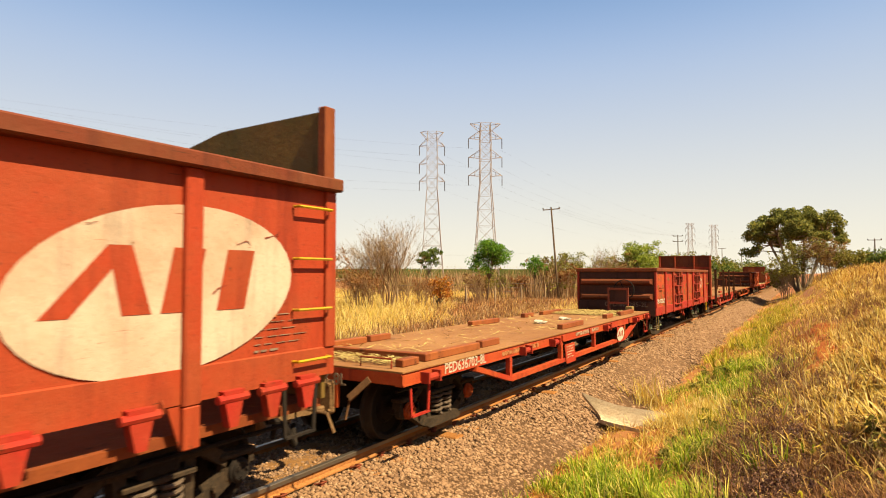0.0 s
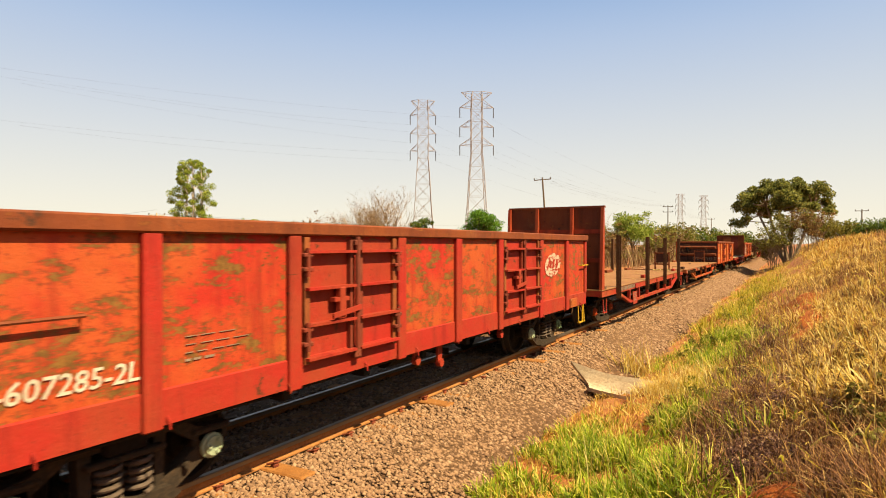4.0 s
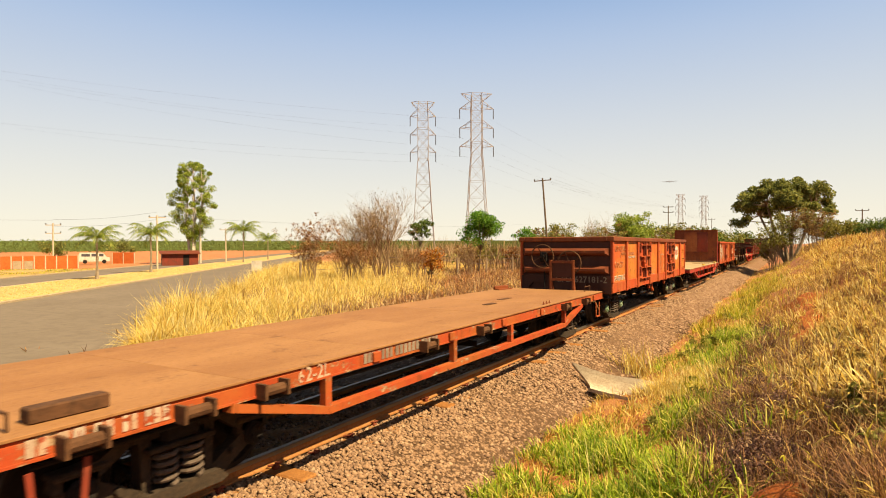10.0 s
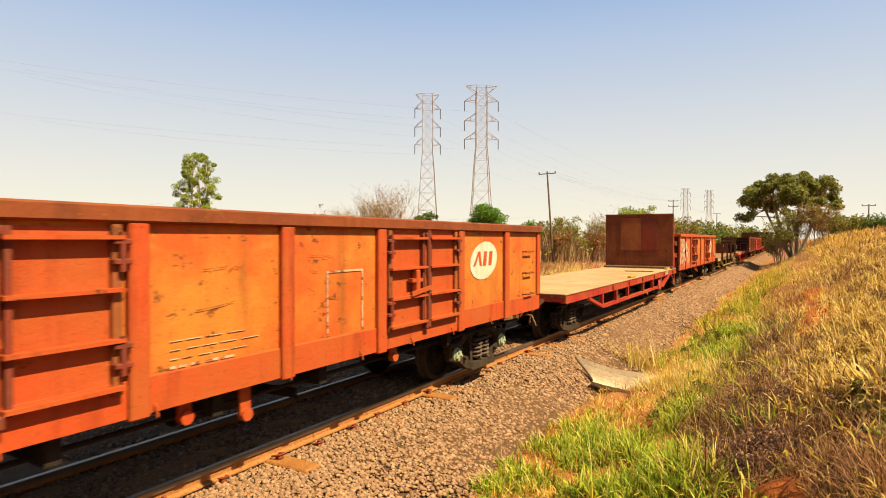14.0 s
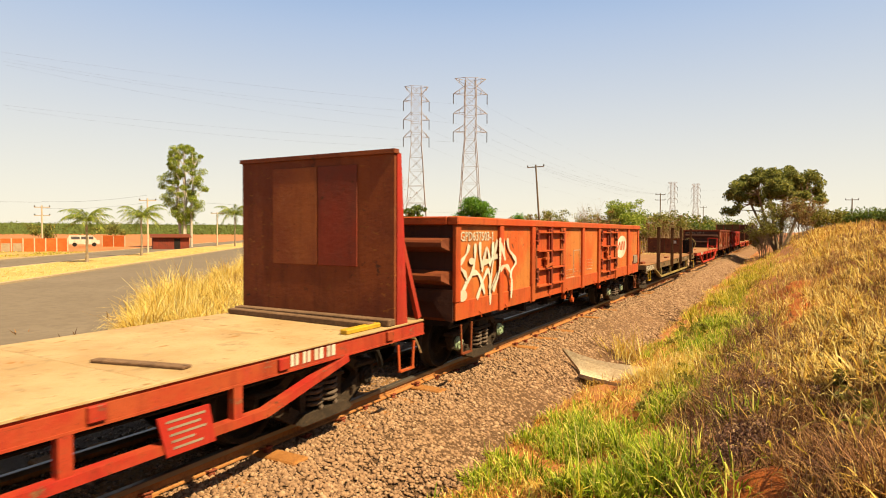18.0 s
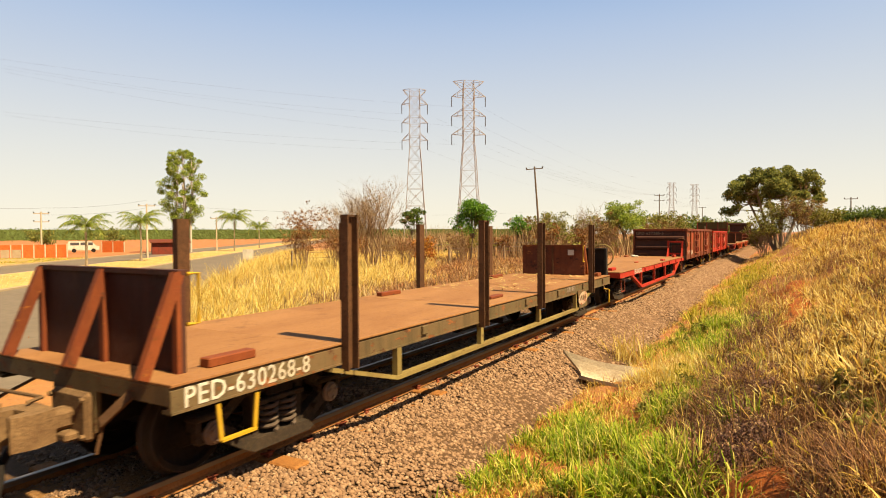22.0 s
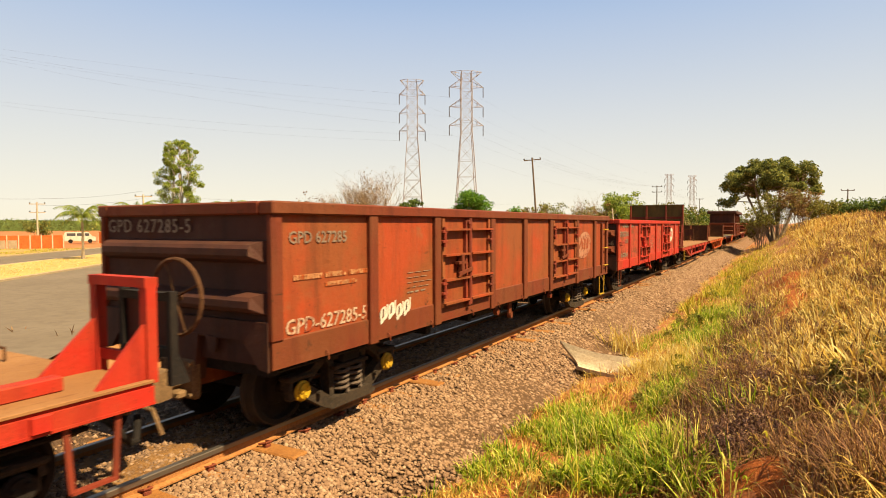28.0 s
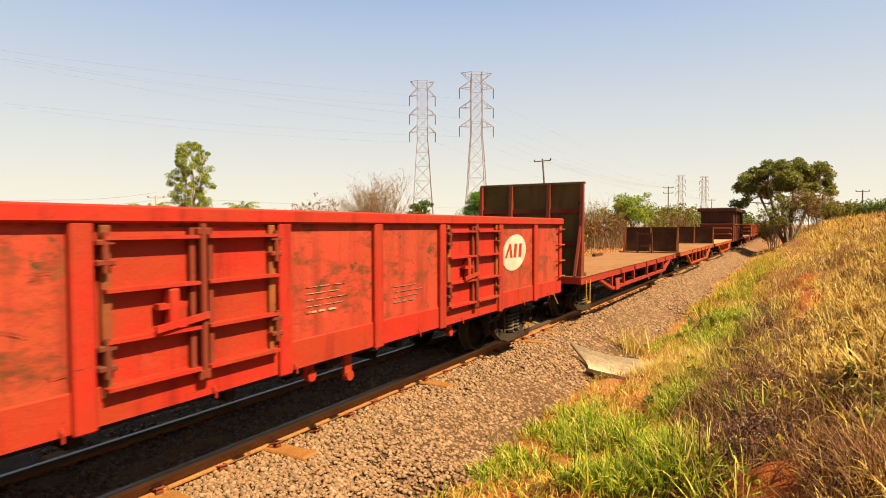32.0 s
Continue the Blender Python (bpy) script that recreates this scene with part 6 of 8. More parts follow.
FLATTENED = ((-15.2, 28.5, 2.3, 7.5, 1100), (-19.5, 42.0, 3.2, 8.0, 800), (-12.2, 22.0, 1.5, 4.0, 420), (-22.6, 49.0, 3.6, 7.0, 700), (-27.0, 55.0, 3.4, 5.0, 450), (-11.5, 36.0, 1.6, 9.0, 320))


def zone(p, spots, grow=1.25):
    m = np.zeros(len(p))
    for cx, cy, sx, sy, _ in spots:
        m = np.maximum(m, np.exp(-((p[:, 0] - cx) / (grow * sx)) ** 2 - ((p[:, 1] - cy) / (grow * sy)) ** 2))
    return m


def drift(spots, left=-2.9):
    p = np.concatenate([np.column_stack([rng.normal(cx, sx, n), rng.normal(cy, sy, n)]) for cx, cy, sx, sy, n in spots])
    return p[(p[:, 1] > 2.6) & (p[:, 0] > left)]


def low(p):
    """Grass stays short at the ballast's edge and round the gutter."""
    edge = np.clip((p[:, 0] + 3.1) / 2.3, 0.0, 1.0)
    near = np.exp(-((p[:, 0] + 2.4) / 0.9) ** 2 - ((p[:, 1] - 9.6) / 1.7) ** 2)
    return np.clip(0.30 + 0.70 * edge, 0, 1) * (1 - 0.72 * near)


def put_grass():
    # straw on the bank, in tufts
    c = bank_points(9500)
    d = patchy(c, 0.7, 3.0)
    edge = np.clip((c[:, 0] + 3.05) / 2.3, 0, 1)
    chance = np.clip(-0.08 + 0.55 * edge ** 1.2 + 1.7 * d, 0.02, 0.95) * (1 - 0.80 * zone(c, GREENS, 1.6)) * (1 - 0.90 * zone(c, DEADS, 1.8)) * (1 - 0.97 * zone(c, SOILS, 1.5))
    keep = rng.uniform(0, 1, len(c)) < chance
    c, d = c[keep], d[keep]
    p, a, k = tufts(c, 13, 0.10)
    size = (0.14 + 0.20 * np.clip(d + 0.2, 0, 1)) * rng.uniform(0.55, 1.35, len(c))
    h = size[k] * low(p) * rng.uniform(0.45, 1.2, len(p)) * (1 + 0.35 * np.clip(p[:, 1] / 20, 0, 1))
    base = np.column_stack([p, heights(p) - 0.02])
    cut = p[:, 1] > 8
    blades("dry_grass", base[~cut], h[~cut], STRAW, "straw-yellow dry grass on the bank", 0.0056, 1.0, 2.1, a[~cut], 1.2)
    blades("dry_grass_beyond", base[cut], h[cut] * 1.05, STRAW, "straw-yellow dry grass further along the bank", 0.0075, 1.05, 2.2, a[cut], 1.6)
    # golden tussocks of broad drooping blades, higher on the bank
    c = np.column_stack([rng.uniform(-0.35, 5.0, 5200), 3.4 * np.exp(rng.uniform(0, 1, 5200) * math.log(34 / 3.4))])
    c = c[c[:, 0] < 0.16 * c[:, 1] + 0.45]
    d = patchy(c, 1.1, 41.0)
    c = c[(d > -0.10) & (rng.uniform(0, 1, len(c)) < np.clip((c[:, 1] - 4.3) / 0.9, 0, 1) * (0.17 + 0.14 * np.clip(c[:, 1] / 9.0, 0, 1) + 1.2 * zone(c, GOLDS, 1.3)) * (1 - 0.80 * zone(c, DEADS[:-4], 1.1)) * (1 - 0.93 * zone(c, DEADS[-4:], 1.5)) * (1 - 0.96 * zone(c, SOILS, 1.4)))]
    p, a, k = tufts(c, 20, 0.10)
    h = (rng.uniform(0.18, 0.38, len(c))[k]) * rng.uniform(0.5, 1.15, len(p)) * (1 + 0.3 * np.clip(p[:, 1] / 20, 0, 1))
    blades("golden_tussocks", np.column_stack([p, heights(p) - 0.01]), h, GOLD, "golden tussocks of broad drooping blades", 0.0082, 0.75, 2.7, a, 1.1)
    # fine brown brush that covers the upper bank between the tussocks
    p = np.column_stack([rng.uniform(-0.75, 3.2, 60000), 3.4 * np.exp(rng.uniform(0, 1, 60000) * math.log(24 / 3.4))])
    p = p[(p[:, 0] < 0.15 * p[:, 1] + 0.5) & (patchy(p, 0.9, 61.0) > -0.22) & (rng.uniform(0, 1, len(p)) < 1 - 0.97 * zone(p, SOILS, 1.5))]
    blades("brown_brush", np.column_stack([p, heights(p) - 0.01]), rng.uniform(0.07, 0.26, len(p)) * (1 + 0.4 * np.clip(p[:, 1] / 15, 0, 1)), BRUSH, "fine brown dead brush on the bank", 0.0036, 0.9, 0.9)
    # low leafy weeds, some dead and purple-brown, some still green
    for name, spots, mat, size, text in (("dead_leafy_weeds", DEAD_LEAFY, DEAD_LEAF, 0.013, "dead purple-brown leafy weeds on the bank"), ("green_leafy_weeds", GREEN_LEAFY, LEAF_MIX, 0.022, "low green leafy weeds on the bank")):
        c = drift(spots, -2.6)
        c = c[zone(c, SOILS, 1.3) < 0.35]
        c = np.column_stack([c, heights(c) + rng.uniform(0.02, 0.20, len(c))])
        v, f = leaf_cloud(c, rng.uniform(0.05, 0.13, len(c)), 90 * len(c), size, mat)
        soup(name, v, f, mat, "stuff", text, "weeds")
    # a few thin canes arching over the weeds
    p = np.column_stack([rng.uniform(-0.75, 0.45, 26), rng.uniform(4.6, 8.4, 26)])
    blades("arching_canes", np.column_stack([p, heights(p)]), rng.uniform(0.6, 1.15, len(p)), DRYTWIG, "thin dry canes arching over the weeds", 0.0035, 0.7, 1.0)
    # thin cover where the bank runs on behind the eye
    c = np.column_stack([rng.uniform(-2.8, 4.0, 1500), rng.uniform(-8.0, 3.0, 1500)])
    p, a, k = tufts(c, 10, 0.12)
    blades("dry_grass_behind", np.column_stack([p, heights(p) - 0.02]), rng.uniform(0.08, 0.26, len(p)), STRAW, "thin dry grass on the bank", 0.006, 0.9, 0.9, a, 0.9)
    # matted litter of short straw under the tufts
    p = bank_points(46000)
    p = p[rng.uniform(0, 1, len(p)) < np.clip((p[:, 0] + 3.3) / 1.6, 0.06, 0.9) * (1 - 0.98 * zone(p, SOILS, 1.6))]
    blades("straw_litter", np.column_stack([p, heights(p) - 0.01]), rng.uniform(0.04, 0.13, len(p)) * (1 + np.clip(p[:, 1] / 25, 0, 1.5)), STRAW, "matted straw litter on the bank", 0.006, 1.35, 0.7)
    # green grass in drifts
    c = drift(GREENS)
    c = c[(patchy(c, 1.5, 11.0) > -0.02) & (rng.uniform(0, 1, len(c)) < 0.62)]
    p, a, k = tufts(c, 14, 0.085)
    h = (rng.uniform(0.16, 0.42, len(c))[k] * rng.uniform(0.5, 1.15, len(p))) * low(p) ** 0.6
    blades("green_grass", np.column_stack([p, heights(p) - 0.02]), h, GREEN, "fresh green grass in patches on the bank", 0.0062, 0.75, 1.25, a, 0.9)
    # dead weeds: fine tangled stems, with a few curled pale leaves
    p = drift(DEADS, -1.6)
    p = p[rng.uniform(0, 1, len(p)) < 1 - 0.96 * zone(p, SOILS, 1.7)]
    blades("dead_weeds", np.column_stack([p, heights(p) - 0.02]), rng.uniform(0.06, 0.32, len(p)), DEAD, "dead brown weeds on the bank", 0.0030, 1.45, 1.3)
    c = np.column_stack([rng.uniform(-0.35, 1.4, 800), 3.2 * np.exp(rng.uniform(0, 1, 800) * math.log(16 / 3.2))])
    c = c[(c[:, 0] < 0.13 * c[:, 1] + 0.3) & (rng.uniform(0, 1, len(c)) < (1 - 0.70 * zone(c, DEADS, 1.7)) * np.clip((c[:, 1] - 4.2) / 2.0, 0.0, 1) * (1 - 0.97 * zone(c, SOILS, 1.6)))]
    p, a, k = tufts(c, 7, 0.07)
    blades("curled_straw", np.column_stack([p, heights(p) + 0.04]), rng.uniform(0.10, 0.27, len(p)), PALE, "curled pale blades among dead weeds", 0.0075, 0.7, 2.6, a, 1.2)
    c = bank_points(2300, 6.0, 40.0, -1.2)
    c = c[(patchy(c, 0.9, 21.0) > 0.0) & (c[:, 0] > -0.5) & (rng.uniform(0, 1, len(c)) < 1 - 0.97 * zone(c, SOILS, 1.6))]
    p, a, k = tufts(c, 8, 0.10)
    blades("bright_straw", np.column_stack([p, heights(p) + 0.03]), rng.uniform(0.10, 0.32, len(p)), GOLD, "bright curled straw higher on the bank", 0.0085, 1.15, 2.4, a, 1.6)
    p = bank_points(13000, 5.0, 45.0, -0.9)
    p = p[(patchy(p, 0.8, 17.0) > -0.02) & (rng.uniform(0, 1, len(p)) < 1 - 0.9 * zone(p, SOILS, 1.4))]
    blades("dead_stalks", np.column_stack([p, heights(p)]), rng.uniform(0.10, 0.34, len(p)), DEAD, "brown dead stalks through the straw", 0.0062, 0.9, 0.8)
    p = bank_points(15000, 4.5, 60.0, -1.4)
    p = p[(patchy(p, 0.6, 27.0) > -0.05) & (rng.uniform(0, 1, len(p)) < np.clip(0.7 - 0.9 * (p[:, 0] + 0.4), 0.10, 1) * (1 - 0.8 * zone(p, GREENS[:2], 1.5)) * (1 - 0.95 * zone(p, SOILS, 1.6)))]
    blades("green_gold_grass", np.column_stack([p, heights(p)]), rng.uniform(0.10, 0.36, len(p)) * (1 + np.clip(p[:, 1] / 40, 0, 0.6)), WEED, "yellow-green grass mixed into the straw", 0.0075, 1.0, 1.2)
    # taller weeds further along, and dead clumps that stand up from the bank
    c = np.column_stack([rng.uniform(-2.3, -0.1, 560), 12.0 * np.exp(rng.uniform(0, 1, 560) * math.log(42 / 12.0))])
    c = c[(patchy(c, 0.5, 31.0) > 0.02) & (zone(c, SOILS, 1.9) < 0.15) & (zone(c, GREENS[:2], 1.4) < 0.3)]
    p, a, k = tufts(c, 20, 0.16)
    blades("tall_weeds", np.column_stack([p, heights(p) - 0.02]), (rng.uniform(0.22, 0.52, len(c))[k]) * rng.uniform(0.5, 1.1, len(p)), WEED, "tall yellow-green weeds along the bank", 0.012, 0.5, 0.7, a, 0.9)
    c = np.column_stack([rng.normal(-0.35, 0.32, 46), rng.uniform(4.6, 13.0, 46)])
    c = c[zone(c, SOILS, 1.6) < 0.3]
    p, a, k = tufts(c, 90, 0.17)
    blades("dead_bushes", np.column_stack([p, heights(p) - 0.02]), (rng.uniform(0.22, 0.46, len(c))[k]) * rng.uniform(0.4, 1.1, len(p)), DEAD, "dead brown weed clumps on the bank", 0.0034, 0.9, 0.8, a, 1.3)
    # taller brown and straw growth along the top of the bank
    c = np.column_stack([rng.uniform(1.2, 15.0, 2600), rng.uniform(26.0, 90.0, 2600)])
    c = c[c[:, 0] < 0.16 * c[:, 1] + 2.0]
    p, a, k = tufts(c, 14, 0.35)
    tall = rng.uniform(0.28, 0.66, len(c))[k] * rng.uniform(0.5, 1.1, len(p))
    pick = (patchy(c, 0.25, 83.0) > 0.0)[k]
    base = np.column_stack([p, heights(p) - 0.02])
    blades("bank_top_straw", base[pick], tall[pick], STRAW, "tall dry grass along the top of the bank", 0.017, 0.7, 1.2, a[pick], 1.2)
    blades("bank_top_brush", base[~pick], tall[~pick], BRUSH, "brown brush along the top of the bank", 0.015, 0.7, 1.0, a[~pick], 1.2)
    # a few long seed stalks
    p = bank_points(240, 4.4, 20.0, -1.6)
    blades("long_stalks", np.column_stack([p, heights(p)]), rng.uniform(0.45, 0.9, len(p)), PALE, "long dry stalks on the bank", 0.0022, 0.6, 0.3)
    # tuft by the gutter
    p = np.column_stack([rng.normal(-2.72, 0.16, 170), rng.normal(12.5, 0.18, 170)])
    blades("grass_tuft", np.column_stack([p, heights(p)]), rng.uniform(0.25, 0.85, len(p)), PALE, "tall dry tuft beside the ballast", 0.007, 0.62, 0.5)
    p = np.column_stack([rng.normal(-1.45, 0.28, 2200), rng.normal(9.9, 0.5, 2200)])
    blades("grass_fringe", np.column_stack([p, heights(p)]), rng.uniform(0.10, 0.32, len(p)), PALE, "dry grass grown over the gutter's end", 0.005, 0.9, 0.8)
    # short sprigs creeping over the ballast edge
    c = np.column_stack([rng.uniform(-3.55, -1.8, 1500), 3.4 * np.exp(rng.uniform(0, 1, 1500) * math.log(30 / 3.4))])
    c = c[(patchy(c, 0.8, 6.0) + 0.28 * (c[:, 0] + 2.75) > -0.10) & (rng.uniform(0, 1, len(c)) < 0.7)]
    p, a, k = tufts(c, 11, 0.11)
    blades("creeping_straw", np.column_stack([p, heights(p)]), rng.uniform(0.05, 0.17, len(p)), STRAW, "short straw at the ballast's edge", 0.0042, 1.2, 0.8, a, 1.2)
    # tall pale grass beyond the track, in fountains with flattened brown ground between
    n = 11500
    s = 9.0 * np.exp(rng.uniform(0, 1, n) * math.log(92.0 / 9.0))
    reach = np.clip((0.62 * s - 8.5) / 0.785, -4.0, 18.0)
    edge = -5.2 - 0.065 * np.minimum(s, 80.0)
    off = edge + rng.uniform(0, 1, n) ** 1.5 * (reach - edge)
    c = np.stack([0.785 * off - 0.62 * s, 0.62 * off + 0.785 * s], 1)
    d = patchy(c, 0.19, 8.0) + 0.5 * patchy(c, 0.6, 18.0)
    flat = zone(c, FLATTENED, 1.45)
    ok = (s > 15.8) & (off > edge + 0.35 + 0.35 * np.sin(s * 0.5)) & (rng.uniform(0, 1, n) < np.clip(0.72 + 1.5 * d, 0.04, 1) * np.clip(1.02 - 1.7 * flat, 0, 1))
    c, d = c[ok], d[ok]
    p, a, k = tufts(c, 34, 0.36)
    tall = (0.85 + 0.75 * np.clip(d + 0.3, 0, 1)) * rng.uniform(0.6, 1.25, len(c))
    h = tall[k] * rng.uniform(0.4, 1.15, len(p)) * (0.55 + 0.45 * np.clip((-8.4 - p[:, 0]) / 3, 0, 1))
    blades("tall_dry_grass", np.column_stack([p, heights(p)]), h, PALE, "tall pale-yellow grass beyond the track", 0.0085, 0.85, 2.6, a, 1.1)
    c = drift(FLATTENED, -60)
    p, a, k = tufts(c, 9, 0.25)
    blades("flattened_weeds", np.column_stack([p, heights(p)]), rng.uniform(0.10, 0.50, len(p)), BRUSH, "flattened brown weeds beyond the track", 0.012, 0.9, 0.7, a, 1.3)
    # short turf on the median
    s, off = rng.uniform(2, 90, 12000), rng.uniform(-23.1, -17.2, 12000)
    p = np.stack([0.785 * off - 0.62 * s, 0.62 * off + 0.785 * s], 1)
    blades("median_turf", np.column_stack([p, np.full(len(p), -0.45)]), rng.uniform(0.02, 0.06, len(p)), PALE, "short dry turf on the median", 0.03, 1.2, 0.6)
    s, off = rng.uniform(10, 78, 16000), rng.uniform(-50.0, -30.6, 16000)
    p = np.stack([0.785 * off - 0.62 * s, 0.62 * off + 0.785 * s], 1)
    p = p[patchy(p, 0.16, 71.0) > -0.12]
    blades("verge_grass", np.column_stack([p, np.full(len(p), -0.51)]), rng.uniform(0.05, 0.20, len(p)), WEED, "thin olive and straw grass on the verge", 0.03, 1.1, 0.8)
    # lower tangle between
    y = 8.0 * np.exp(rng.uniform(0, 1, 20000) * math.log(110.0 / 8.0))
    x = -8.4 - rng.uniform(0, 1, len(y)) * (6 + 0.55 * y)
    p = np.stack([x, y], 1)
    p = p[(0.785 * p[:, 0] + 0.62 * p[:, 1] > -5.0 - 0.05 * p[:, 1]) & (0.785 * p[:, 1] - 0.62 * p[:, 0] > 16.5)]
    blades("dry_undergrowth", np.column_stack([p, heights(p)]), rng.uniform(0.2, 0.8, len(p)), DRYTWIG, "brown undergrowth beyond the track", 0.016, 0.8, 0.7)


def leaf_cloud(centres, radii, count, size, mat, squash=0.75):
    """Loose leaves in clumps round the given centres."""
    k = rng.integers(0, len(centres), count)
    c = np.asarray(centres)[k]
    r = np.asarray(radii)[k][:, None]
    d = rng.normal(0, 1, (count, 3))
    d /= np.linalg.norm(d, axis=1)[:, None]
    p = c + d * r * (rng.uniform(0, 1, (count, 1)) ** 0.45) * [1, 1, squash]
    u = rng.normal(0, 1, (count, 3))
    u /= np.linalg.norm(u, axis=1)[:, None]
    w = np.cross(u, rng.normal(0, 1, (count, 3)))
    w /= np.linalg.norm(w, axis=1)[:, None] + 1e-9
    s = (size * rng.uniform(0.55, 1.4, count))[:, None]
    v = np.stack([p - u * s, p + w * s * 0.45, p + u * s, p - w * s * 0.45], 1).reshape(-1, 3)
    q = (np.arange(count) * 4)[:, None]
    t = np.concatenate([q + [[0, 1, 2]], q + [[0, 2, 3]]], 1).reshape(-1, 3)
    return v, t


def tree(name, label, at, h, wide, fork=0.35, limbs=6, twigs=4, leaves=3000, size=0.12, mat=LEAF, bark=BARK, trunk=0.16, clump=0.6, flat=1.0, stems=1, category="tree", lift=0.45, rise=1.0):
    """Tapered trunk, forking limbs, twigs, and loose leaves in clumps at their ends."""
    root = tagged(new(name), label, category)
    root.matrix_basis = pose(*at)
    bm = bmesh.new()
    ends = []
    for s in range(stems):
        lean = Vector((random.uniform(-1, 1), random.uniform(-1, 1), 0)) * (0.10 * h if stems == 1 else 0.22 * wide)
        top = Vector((0, 0, h * fork)) + lean * 0.5
        foot = Vector((random.uniform(-0.12, 0.12) * stems, random.uniform(-0.12, 0.12) * stems, -0.1))
        rod(bm, [foot, foot.lerp(top, 0.5) + Vector((random.uniform(-0.06, 0.06), 0, 0)) * h * 0.3, top], [trunk, trunk * 0.82, trunk * 0.66], 8)
        for i in range(limbs):
            a = math.tau * (i + random.uniform(-0.3, 0.3)) / limbs + s
            r = wide / 2 * random.uniform(0.45, 0.95)
            end = Vector((math.cos(a) * r, math.sin(a) * r, h * (lift + (0.97 - lift) * random.uniform(0.25, 1.0) * (1 - flat * 0.30 * (2 * r / wide) ** 2)))) + lean * 0.5
            m = top.lerp(end, 0.5) + Vector((0, 0, h * 0.05 * rise))
            rod(bm, [top, m, end], [trunk * 0.5, trunk * 0.33, trunk * 0.12], 6)
            ends.append(end)
            for _ in range(twigs):
                e2 = m.lerp(end, random.uniform(0.2, 1.0)) + Vector((random.gauss(0, 0.14), random.gauss(0, 0.14), random.gauss(0.05, 0.09))) * wide
                e2.z = min(max(e2.z, h * lift * 0.8), h)
                rod(bm, [m.lerp(end, 0.4), m.lerp(e2, 0.6), e2], [trunk * 0.2, trunk * 0.14, trunk * 0.05], 5)
                ends.append(e2)
    me = bpy.data.meshes.new("trunk")
    bm.to_mesh(me)
    bm.free()
    me.materials.append(bark)
    t = new("trunk", me)
    t.parent = root
    if leaves:
        v, f = leaf_cloud([tuple(e) for e in ends], [clump * random.uniform(0.6, 1.3) for _ in ends], leaves, size, mat)
        c = soup("crown", v, f, mat)
        c.parent = root
    return root


def palm(at, h, label):
    """A slender trunk and arching fronds with drooping leaflets."""
    root = tagged(new("palm_tree"), label, "palm", "palms along the road")
    root.matrix_basis = pose(*at, 0, 0, random.uniform(0, 360))
    part("trunk", "palm_trunk %.1f" % h, lambda bm: rod(bm, [(0, 0, -0.1), (0.03, 0, h * 0.4), (0, 0.02, h * 0.68), (0, 0, h * 0.84)], [0.17, 0.11, 0.11, 0.07], 9), BARK_PALE, root)
    vs, ts = [], []
    for i in range(20):
        a, th = i * 2.4 + random.uniform(-0.25, 0.25), 0.30 + 1.15 * i / 20 + random.uniform(-0.1, 0.1)
        n = 26
        x, z, step = 0.0, h * 0.82, h * random.uniform(0.50, 0.60) / 26
        ca, sa = math.cos(a), math.sin(a)
        for j in range(n):
            u = j / n
            th += 0.044 + 0.044 * u
            x0, z0 = x, z
            x, z = x + step * math.sin(th), z + step * math.cos(th)
            for s in (-1, 1):
                lw = h * 0.135 * math.sin(math.pi * (0.10 + 0.84 * u)) * random.uniform(0.7, 1.2)
                sweep, fall = lw * random.uniform(0.25, 0.55), lw * random.uniform(0.40, 0.85)
                for q in ((x0, 0, z0), (x0 + 0.85 * (x - x0), 0, z0 + 0.85 * (z - z0)), (x + sweep, s * lw * 0.70, z - fall)):
                    vs.append((q[0] * ca - q[1] * sa, q[0] * sa + q[1] * ca, q[2]))
                ts.append((len(vs) - 3, len(vs) - 2, len(vs) - 1))
    c = soup("crown", np.array(vs), np.array(ts), LEAF_PALM)
    c.parent = root


